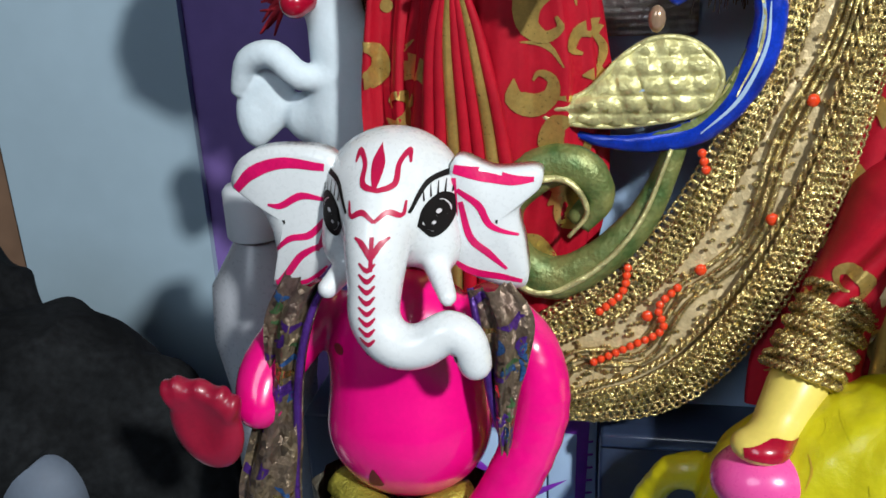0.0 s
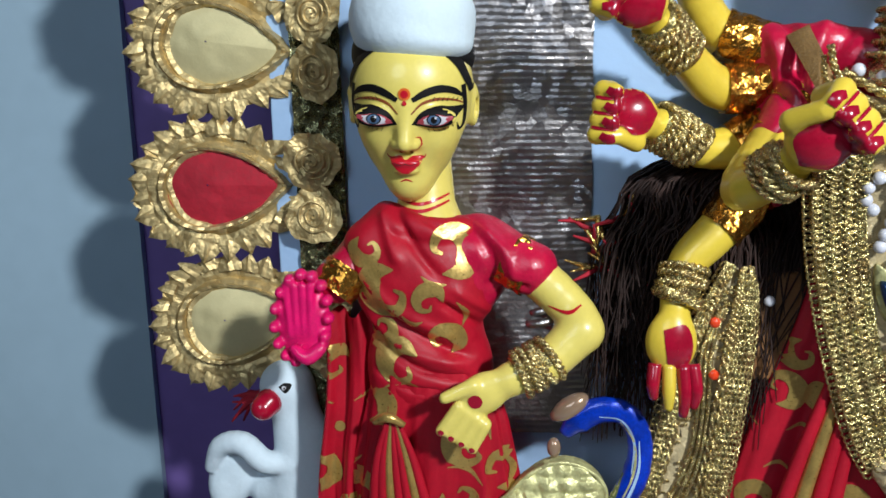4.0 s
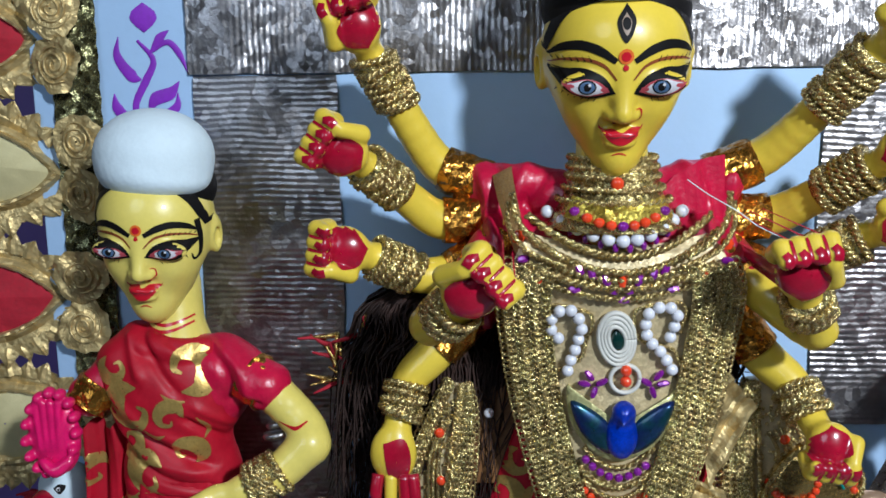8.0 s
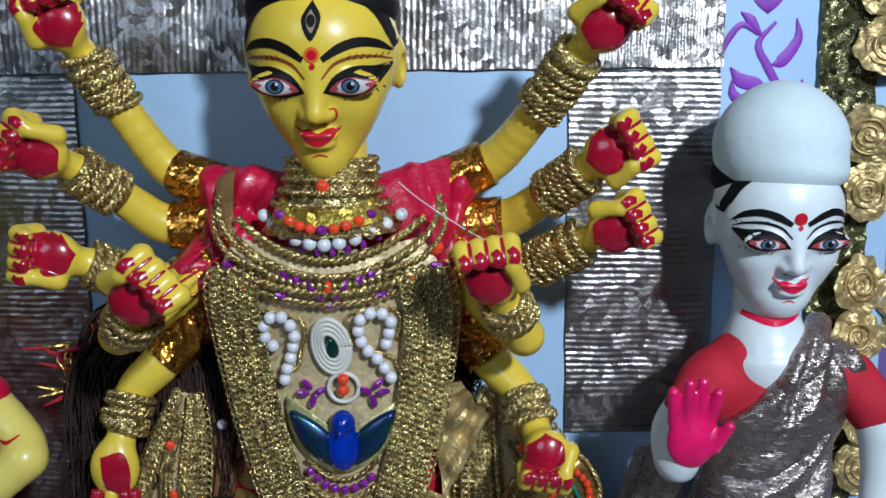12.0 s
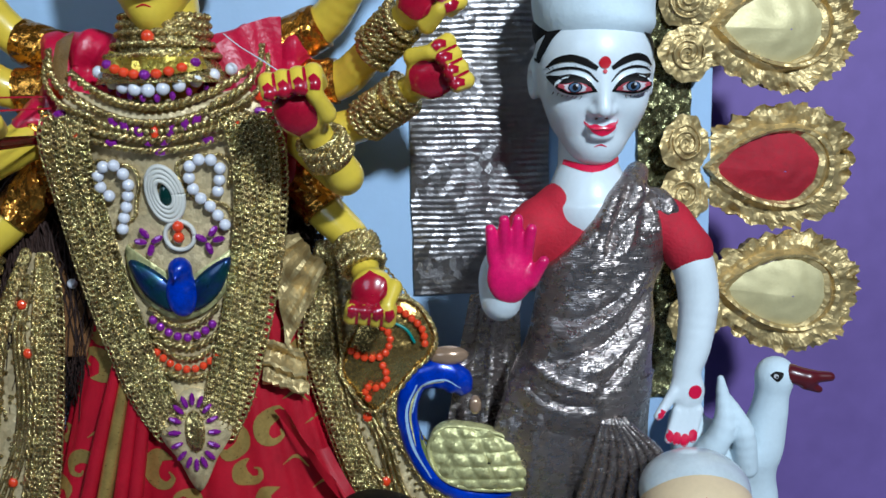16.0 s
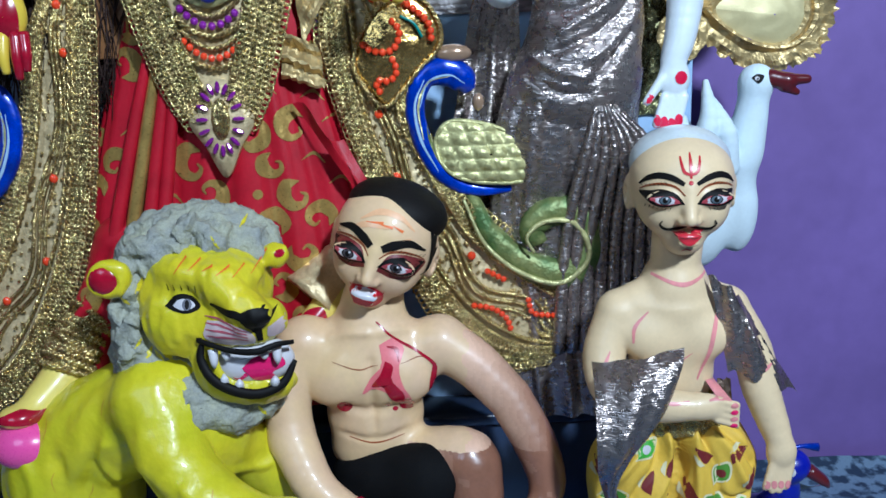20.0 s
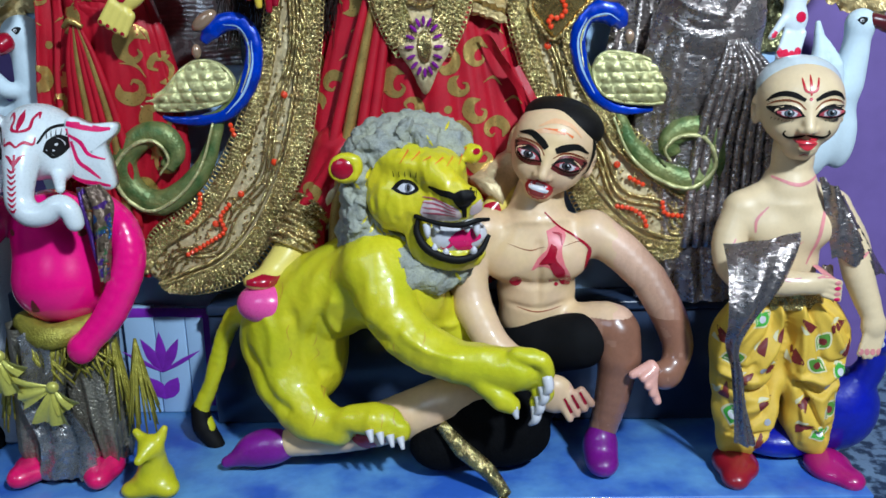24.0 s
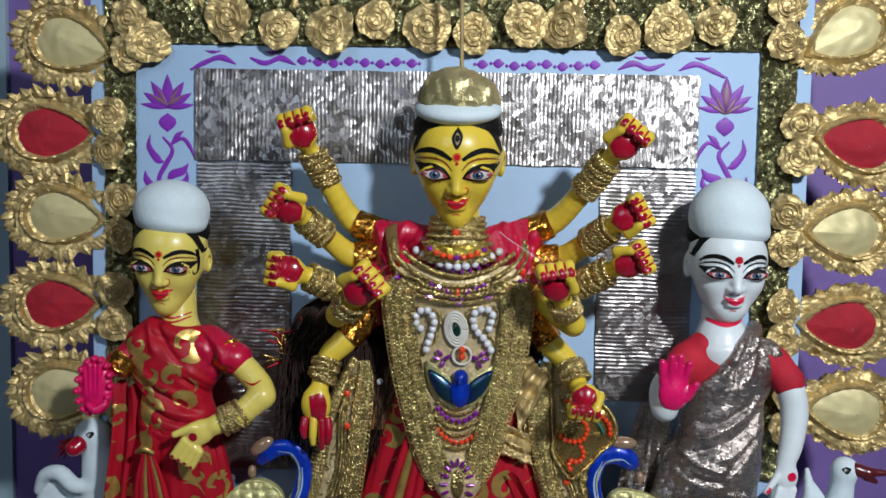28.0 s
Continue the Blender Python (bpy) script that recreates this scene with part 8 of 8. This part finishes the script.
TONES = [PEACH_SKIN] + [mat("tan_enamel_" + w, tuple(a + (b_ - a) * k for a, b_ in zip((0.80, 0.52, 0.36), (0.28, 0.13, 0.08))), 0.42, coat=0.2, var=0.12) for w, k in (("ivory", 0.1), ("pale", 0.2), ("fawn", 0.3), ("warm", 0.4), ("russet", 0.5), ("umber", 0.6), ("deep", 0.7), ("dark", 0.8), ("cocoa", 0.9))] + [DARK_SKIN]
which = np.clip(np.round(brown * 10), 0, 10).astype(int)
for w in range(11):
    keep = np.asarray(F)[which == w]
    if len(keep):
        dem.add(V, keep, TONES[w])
t = tree_of(V, F)
b = Brush(dem, t, (0, 0, 0), reach=200)
for x, z in ((65, 160), (98, 160)):
    b.dot(x, z, 4.2, RED_PAINT)
b.patch([(85, 194), (93, 197), (98, 191), (95, 182), (97, 172), (101, 163), (94, 160), (89, 168), (82, 171), (75, 168), (80, 177), (86, 184)], mat("wound_pink_paint", (0.74, 0.18, 0.20), 0.3, coat=0.6), 0.05, 30)
b.patch([(88, 186), (92, 183), (91, 176), (97, 168), (96, 161), (90, 165), (86, 173), (80, 172), (85, 179)], RED_PAINT, 0.3, 26)
b.stroke([(89, 193), (94, 191), (95, 185)], [0.5, 2, 0.5], RED_PAINT, 0.3)
for x, z in ((100, 157), (92, 157), (88, 160)):
    b.dot(x, z, 1.5, RED_PAINT, 0.2)
b.stroke([(60, 186), (74, 182), (84, 184)], [0.2, 0.7, 0.2], BROWN_PAINT, 0.02)
b.stroke([(96, 184), (106, 186), (112, 184)], [0.2, 0.6, 0.2], BROWN_PAINT, 0.02)
b.stroke([(84, 206), (94, 196), (106, 188), (114, 180), (112, 166)], [0.8, 1.2, 1.4, 2.2, 1.2], RED_PAINT, 0.1)
b.stroke([(114, 182), (112, 172), (110, 160)], [1.6, 2.4, 0.8], RED_PAINT, 0.15)
b.stroke([(66, 140), (80, 137), (96, 140)], [0.4, 0.9, 0.4], BROWN_PAINT)
for k in range(3):
    b.stroke([(94 + k * 5, 92 + 2 * k), (99 + k * 4.6, 82 + 3 * k)], [1.6, 2.2], RED_PAINT, 0.1, 5)
    b.stroke([(-44 + k * 13, 64 + k), (-36 + k * 12, 55 + k)], [3.2, 1.0], RED_PAINT, 0.1, 5)
b.patch([(-48, 60), (-36, 61), (-30, 52), (-38, 50)], RED_PAINT, 0.15)
dem.tube([(66, -112, 112), (70, -116, 108), (75, -118, 104)], [10, 10.5, 9.5], RED_PAINT, 10, 14)
c = Clay()
for k in range(4):
    c.cone((154 - k * 0.4, -114, 106 - k * 4), (146 + k * 3.2, -118, 101 - k * 5.4), 3.2, 2.8, 1.5)
c.cone((152, -112, 108), (140, -114, 102), 3.6, 3, 2)
dem.clay(c, mat("pink_peach_enamel", (0.80, 0.42, 0.34), 0.3, coat=0.5), 1.2)
c = Clay()
c.ball((84, -72, 112), (30, 22, 20))
c.tube([(88, -82, 112), (108, -92, 118)], [20, 19], 8)
c.ball((66, -88, 92), (22, 18, 16), k=8)
dem.clay(c, BLACK_CLOTH, 1.6)
PURPLE_SHOE = mat("purple_enamel", (0.20, 0.008, 0.26), 0.4, coat=0.4, var=0.2, bump=0.3, bscale=200)
c = Clay()
c.ball((-108, -100, 45), (22, 12, 13), (0, -8, 0))
c.cone((-118, -101, 42), (-136, -104, 36), 9, 4, 5)
dem.clay(c, PURPLE_SHOE, 1.4)
c = Clay()
c.ball((122, -100, 44), (12, 12, 16))
c.ball((122, -110, 37), (11, 14, 9), k=5)
dem.clay(c, PURPLE_SHOE, 1.4)
tagged(dem.object("demon_statue"), "seated bare-chested clay demon with painted wounds and black cloth", "statue")

# ---- the black buffalo head ----
buf = Body()
c = Clay()
c.ball((48, -106, 62), (40, 18, 28), (0, 12, 0))
c.ball((14, -112, 52), (22, 14, 18), k=10)
c.ball((74, -106, 82), (20, 14, 18), k=8)
c.cone((84, -108, 80), (94, -110, 96), 6, 3, 4)
buf.clay(c, mat("black_fleece", (0.005, 0.005, 0.006), 0.9, spec=0.08, var=0.4, bump=0.7, bscale=500), 1.6)
buf.tube([(14, -122, 72), (28, -130, 58), (44, -136, 46), (56, -140, 30)], [4, 6, 5.5, 4], GOLD_BRAID, 26, 9)
for k in range(9):
    x = 54 + RND.uniform(-4, 4)
    buf.tube([(54, -140, 34), (x, -142, 27), (x + RND.uniform(-5, 5), -144, 29)], [1, 0.9, 0.4], GOLD_CORD, 7, 4)
tagged(buf.object("buffalo_statue"), "black fleecy buffalo head with a gold tassel on the base", "statue")

# ---- the young god with the moustache ----
kar = Body()
TK = (0, 0, -6)
tr, kb, KT = head(kar, (241.6, -92, 270.6), 0.83, TK, CREAM_SKIN, "man", False, False, dome=0.82, long_=1.14, low=0.7, jaw=1.06, chin=3, tail=0.86, lipw=0.85, iris=mat("slate_iris_paint", (0.10, 0.13, 0.16), 0.4), lips=mat("coral_red_paint", (0.62, 0.03, 0.05), 0.3, coat=0.5))
c = Clay()
c.ball(KT(0, 8, 16), np.array([30.6, 27.0, 24 * 0.95]) * 0.83, TK)
kar.clay(c, mat("bluish_white_enamel", (0.62, 0.68, 0.70), 0.3, coat=0.5), 1.3)
for e in (-1, 1):
    kb.stroke([(0.6 * e, -14.9), (6 * e, -15.8), (12.5 * e, -16.2), (16 * e, -14), (15 * e, -11.6)], [0.8, 2.0, 1.6, 1.3, 0.5], BLACK, 0.3)
    kb.stroke([(0, 14), (3.6 * e, 15.5), (5 * e, 20), (5.6 * e, 24)], [1.4, 1.8, 1.5, 0.8], LIP_RED, 0.1)
kb.stroke([(0, 12), (0, 20), (0, 26)], [1.2, 2.0, 0.6], LIP_RED, 0.15)
kb.dot(0, 9.5, 1.3, LIP_RED, 0.1)
c = Clay()
c.tube([(242, -88, 248), (241, -88, 230), (241, -86, 214)], [13, 12.5, 20], 4)
c.ball((240, -88, 200), (30, 17, 20), k=8)
c.tube([(212, -88, 208), (240, -88, 217), (268, -88, 208)], [10, 10, 10], 8)
c.ball((227, -98, 194), (15, 9, 12), k=6)
c.ball((253, -98, 194), (15, 9, 12), k=6)
c.ball((240, -88, 172), (23, 16, 26), k=10)
c.tube([(211, -88, 204), (203, -94, 184), (206, -104, 168), (226, -114, 164), (244, -118, 164)], [11.5, 11, 10, 9, 7], 5)
c.ball((250, -119, 164), (9, 5.5, 7), k=3)
for k in range(4):
    c.cone((255, -121, 168 - k * 3.4), (265, -121, 165 - k * 3.6), 2.2, 1.9, 1.0)
c.tube([(270, -88, 204), (281, -94, 184), (285, -100, 164), (292, -106, 142)], [11.5, 10.5, 9.5, 7.5], 5)
c.ball((294, -109, 132), (8, 6, 10), k=3)
for k in range(4):
    c.cone((289 + k * 3.2, -111, 126), (285 + k * 3.6, -113, 114 - (2 if k in (1, 2) else 0)), 2.3, 1.9, 1.0)
t = kar.clay(c, CREAM_SKIN, 1.3)
b = Brush(kar, t, (0, 0, 0), reach=200)
SOFT_PINK = mat("soft_pink_paint", (0.80, 0.30, 0.30), 0.4, coat=0.3, var=0.2)
b.stroke([(227, 228), (241, 224), (255, 228)], [1.4, 2.4, 1.4], SOFT_PINK)
b.stroke([(262, 214), (257, 200), (254, 184), (250, 172)], [1.5, 2.6, 2.2, 1.0], SOFT_PINK)
b.stroke([(224, 210), (217, 202), (216, 194)], [0.6, 1.8, 1.0], SOFT_PINK)
for k in range(4):
    b.dot(263, 165.5 - k * 3.6, 2.0, PALM_PINK if k % 2 else SOFT_PINK, 0.1, 1.3)
    b.dot(285.5 + k * 3.6, 116, 1.6, SOFT_PINK, 0.1, 2.2)
b.stroke([(250, 169), (257, 169.5), (262, 168)], [0.8, 1.8, 0.8], SOFT_PINK)
b.stroke([(276, 180), (283, 178), (288, 180)], [1, 3.4, 1], SOFT_PINK)
b.stroke([(204, 190), (201, 182), (204, 174)], [0.6, 2.6, 0.8], SOFT_PINK, 0.02)
b.stroke([(234, 188), (240, 184), (246, 188)], [0.4, 1.4, 0.4], SOFT_PINK, 0.02)
b.stroke([(222, 170), (232, 168), (240, 169)], [0.4, 1.8, 0.6], SOFT_PINK, 0.02)
V, F = kar.sheet(drape([(160, 241, -90, 25, 18), (150, 241, -90, 27, 19.5), (143, 241, -90, 29, 20)], 14, 0.6, 3, 70, 12), GOLD_BRAID, True)
c = Clay()
c.ball((220, -94, 116), (25, 21, 34))
c.ball((262, -93, 115), (24, 21, 34), k=4)
c.ball((220, -95, 88), (22, 19, 20), k=8)
c.ball((263, -94, 88), (20, 18.5, 20), k=8)
c.ball((241, -92, 138), (27, 18, 16), k=6)
c.ball((220, -95, 66), (21, 19, 27), k=5)
c.ball((263, -94, 66), (18.5, 18, 27), k=5)
c.ball((216, -95, 46), (15, 15, 12), k=5)
c.ball((264, -94, 46), (14, 14, 12), k=5)
t = kar.clay(c, YELLOW_PRINT, 1.2, (3.4, 0.075), [(p_, w_, 1.35 * h_) for p_, w_, h_ in [
    ([(241, 148), (240, 118), (237, 96), (232, 80)], 3.0, -5.5), ([(235, 148), (231, 124), (222, 102)], 2.4, 2.8), ([(230, 148), (224, 126), (212, 106)], 2.0, -2.8), ([(224, 148), (214, 130), (202, 116)], 2.4, 2.4), ([(218, 146), (206, 132), (198, 124)], 2.0, -2.2),
    ([(246, 148), (250, 124), (252, 98)], 2.4, 2.8), ([(251, 148), (258, 126), (264, 104)], 2.0, -2.8), ([(256, 148), (267, 130), (276, 114)], 2.4, 2.4), ([(262, 146), (275, 132), (284, 122)], 2.0, -2.2),
    ([(198, 94), (212, 88), (226, 91), (236, 96)], 2.6, -4.2), ([(198, 101), (212, 96), (226, 99)], 2.6, 2.4), ([(246, 92), (260, 87), (276, 90), (284, 96)], 2.6, -4.0), ([(248, 99), (262, 95), (278, 98)], 2.6, 2.2),
    ([(236, 92), (226, 74), (212, 60), (204, 52)], 2.2, -3.4), ([(232, 88), (220, 76), (206, 68)], 2.4, 2.4), ([(238, 80), (230, 62), (220, 46)], 2.4, 2.4), ([(204, 80), (212, 66), (214, 48)], 2.0, -2.2),
    ([(250, 88), (258, 72), (268, 58)], 2.0, -2.8), ([(252, 78), (256, 62), (258, 46)], 2.4, 2.2), ([(276, 84), (272, 66), (274, 50)], 2.0, -2.4), ([(200, 110), (212, 104), (222, 108)], 1.6, -2), ([(262, 112), (272, 106), (282, 110)], 1.6, -2), ([(206, 60), (218, 56), (232, 62)], 1.6, -2), ([(254, 62), (264, 56), (276, 60)], 1.6, -2)]])
b = Brush(kar, t, (0, 0, 0), reach=200, lift=0.2)
LEAF_GREEN = mat("bright_green_print", (0.10, 0.42, 0.04), 0.6, var=0.2)
PALE_PRINT = mat("pale_cream_print", (0.72, 0.66, 0.40), 0.6, var=0.1)
for x, z, k, a in ((222, 138, 0, 0.6), (205, 112, 1, 0.3), (262, 122, 1, 1.0), (276, 100, 0, 2.0), (259, 106, 1, 2.6), (272, 72, 1, 0.8), (208, 70, 0, 1.4), (224, 120, 2, 1.2), (236, 128, 2, 1.5), (252, 134, 2, 2.4), (272, 132, 2, 0.4), (247, 112, 2, 1.9), (214, 98, 2, 0.8), (200, 126, 2, 2.0), (280, 116, 2, 1.2),
                   (228, 80, 2, 0.5), (216, 60, 2, 2.3), (266, 56, 0, 0.4), (256, 78, 2, 1.0), (280, 84, 2, 2.2), (204, 86, 2, 1.5), (230, 66, 3, 0), (224, 104, 3, 0), (266, 92, 3, 0), (212, 82, 3, 0), (256, 60, 2, 0.3), (226, 52, 2, 1.4), (232, 104, 2, 0.2)):
    ca, sa = math.cos(a), math.sin(a)

    def q(*pts):
        return [(x + u * ca - v * sa, z + u * sa + v * ca) for u, v in pts]
    if k < 2:
        b.patch(q((-8, 0), (0, 5.6), (8, 0), (0, -5.6)), PALE_PRINT, 0.02, 17, 4)
        b.patch(q((-6.4, 0), (0, 4.4), (6.4, 0), (0, -4.4)), LEAF_GREEN if k == 0 else GREEN_PAINT, 0.15, 17, 4)
        b.dot(x, z, 2.4, EYE_WHITE if k == 0 else MAROON, 0.3)
    elif k == 2:
        b.patch(q((-6, -2.4), (6, 0), (-4, 3.6)), MAROON, 0.05, 13, 4)
        b.patch(q((-5, 4.2), (3, 3.4), (-2, 6.4)), PALE_PRINT, 0.05, 13, 3)
    else:
        b.dot(x, z, 2.4, mat("silver_grey_print", (0.45, 0.45, 0.5), 0.5), 0.1)
for x, z, m in ((212, 34, mat("dark_red_enamel", (0.30, 0.008, 0.02), 0.35, coat=0.5)), (274, 32, mat("magenta_enamel", (0.42, 0.006, 0.16), 0.35, coat=0.5))):
    c = Clay()
    c.ball((x, -108, z), (15, 20, 9))
    c.ball((x + (-5 if x < 240 else 8), -126, z - 1), (9, 10, 7), k=5)
    kar.clay(c, m, 1.4)
# silver scarf over the shoulders
SL = spline([(191, -122, 192), (189, -142, 178), (189, -148, 150), (195, -126, 128), (200, -125, 110), (203, -124, 86), (205, -123, 58)], 40)
SR = spline([(234, -130, 201), (231, -138, 193), (223, -140, 170), (211, -138, 153), (203, -129, 128), (207, -127, 105), (210, -126, 86), (220, -123, 56)], 40)
kar.sheet([[SL[i] + (SR[i] - SL[i]) * j / 11 + np.array([0, -6 * math.sin(j / 11 * math.pi) - 1.6 * math.sin(j * 1.3 + i * 0.2), 0]) for j in range(12)] for i in range(40)], SILVER_CLOTH)
P = [[(254 + 1.0 * i + (20 + 1.7 * i) * (j / 13), -101 - 6 * math.sin(j / 13 * math.pi) + 16 * max(0, j / 13 - 0.55) - 1.6 * math.sin(i * 0.7 + j * 1.4) - 2 * math.sin(i / 12 * 3), 228 - i * 4.4 - 16 * (j / 13) ** 1.5 + 1.5 * math.sin(j * 1.2)) for j in range(14)] for i in range(13)]
kar.sheet(P, SILVER_CLOTH)
P = [[(262 + 7 * j / 5 + 0.6 * i, -98 + 1.5 * math.sin(j * 2), 170 - i * 6) for j in range(6)] for i in range(10)]
kar.sheet(P, BROCADE)
tagged(kar.object("young_god_statue"), "cream clay young god with moustache, silver scarf and yellow dhoti", "statue")

# ---- the blue peacock beside him ----
pea = Body()
c = Clay()
c.ball((288, -84, 62), (26, 22, 30), (0, 20, 0))
c.ball((250, -84, 40), (30, 18, 12), k=10)
c.tube([(294, -88, 78), (303, -92, 96), (302, -94, 110), (304, -96, 117)], [12, 9, 8, 8.5], 6)
c.ball((305, -97, 118), (10, 9.5, 8.5), k=4)
t = pea.clay(c, mat("peacock_blue_enamel", (0.008, 0.012, 0.40), 0.35, coat=0.5, var=0.25, bump=0.3, bscale=200), 1.3)
Brush(pea, t, (0, 0, 0), reach=200).dot(301, 118, 2.8, EYE_WHITE)
pea.tube([(313, -100, 116), (321, -102, 110), (324, -102, 106)], [4, 3, 0.8], MATS["dark_maroon_enamel"], 10, 8)
pea.tube([(300, -96, 125), (310, -96, 128), (320, -94, 126)], [1.5, 1.2, 2.6], BLUE_GLITTER, 8, 6)
pea.sheet([[(306 + 4 * i, -84 + 3 * j, 98 - 2 * j + 1.5 * math.sin(i)) for j in range(6)] for i in range(8)], SILVER_DULL)
tagged(pea.object("peacock_statue"), "dark blue clay peacock standing beside the young god", "statue")

# ---- small things on and round the base ----
mouse = Body()
c = Clay()
c.ball((-178, -128, 38), (13, 14, 11))
c.ball((-188, -132, 33), (12, 9, 6), (0, -8, 0), 5)
c.ball((-168, -134, 34), (8, 8, 6), k=5)
c.ball((-177, -130, 52), (9, 9, 12), k=7)
c.ball((-176, -133, 64), (8.5, 8, 8), k=5)
c.cone((-178, -140, 62), (-180, -146, 60), 4.5, 3, 4)
c.cone((-170, -131, 69), (-167, -130, 75), 4.0, 2.4, 2)
c.cone((-182, -131, 69), (-186, -130, 73), 3.6, 2.4, 2)
mouse.clay(c, LIME, 1.2)
tagged(mouse.object("mouse_statue"), "small lime-yellow clay mouse at the front of the base", "statue")
hairs = thing("hair_tuft", "black fibre hair tuft lying at the front of the base", "hair")
V, F, k = [], [], 0
for i in range(160):
    a = RND.uniform(0, 3.14)
    rr = RND.uniform(0.5, 1)
    v, f = tube_mesh([(90 + 10 * math.cos(a), -148, 8), (90 + 28 * rr * math.cos(a), -152 + RND.uniform(-6, 6), 8 + 24 * rr * math.sin(a)), (90 + 46 * rr * math.cos(a) + RND.uniform(-6, 6), -152, 6 + 20 * rr * math.sin(a))], [1.4, 1.6, 0.3], 8, 4)
    V.append(v)
    F += [[q + k for q in g] for g in f]
    k += len(v)
tagged(part("loose_hair", np.vstack(V), F, BLACK_CLOTH, hairs), kind="stuff")
bottle = thing("plastic_bottle", "pale translucent plastic bottle with a white cap behind the elephant god", "bottle")


def lathe(cx, cy, prof, n=32):
    P = [[(cx + r_ * math.cos(a), cy + r_ * math.sin(a), z) for a in np.linspace(0, 2 * math.pi, n, endpoint=False)] for r_, z in prof]
    return sheet_mesh(P, True)


part("body", *lathe(-314, -42, [(1, 28), (18, 28.5), (20, 32), (20, 150), (24, 175), (22, 200), (13, 215), (9, 222)]), mat("frosted_plastic", (0.40, 0.42, 0.46), 0.3, var=0.05), bottle)
part("cap", *lathe(-314, -42, [(12, 222), (12.5, 223), (12.5, 243), (11, 245), (4, 245.5), (0.5, 245.5)]), PLASTIC, bottle, "white ribbed cap")
cl = thing("cloth_heap", "dark cloth and bags heaped beside the shrine", "cloth")
c = Clay()
for x, y, z, rx, ry, rz in ((-470, -40, 60, 70, 50, 110), (-560, -10, 110, 80, 50, 120), (-400, -30, 40, 50, 40, 70), (-430, -90, 30, 60, 40, 50), (-510, 0, 150, 40, 30, 60), (-446, -20, 104, 44, 40, 70), (-398, -24, 84, 38, 36, 66), (-372, -40, 50, 40, 40, 60), (-352, -70, 20, 40, 40, 40)):
    c.ball((x, y, z), (rx, ry, rz), (0, RND.uniform(-20, 20), 0), 20)
V, F = c.skin(5)
V = V + np.array([[11 * noise.noise(Vector(v * 0.035) + Vector((i * 7, 0, 0))) for i in range(3)] for v in V])
part("dark_cloth", V, F, DARK_CLUTTER, cl)
for x, y, z, m, nm in ((-372, -96, 66, PLASTIC, "jar"), (-395, -110, 44, mat("pink_plastic", (0.6, 0.05, 0.25), 0.4), "lid"), (-426, -70, 96, mat("blue_grey_cloth", (0.12, 0.15, 0.2), 0.7), "bundle")):
    o = Body()
    cc = Clay()
    cc.ball((x, y, z), (22, 18, 24 if nm != "lid" else 8))
    o.clay(cc, m, 2.0)
    tagged(o.object({"jar": "small_jar", "lid": "pink_tub", "bundle": "folded_cloth"}[nm]), {"jar": "grey-white small jar among the dark clutter", "lid": "pink plastic tub among the dark clutter", "bundle": "blue-grey cloth bundle among the dark clutter"}[nm], {"jar": "jar", "lid": "tub", "bundle": "cloth"}[nm])
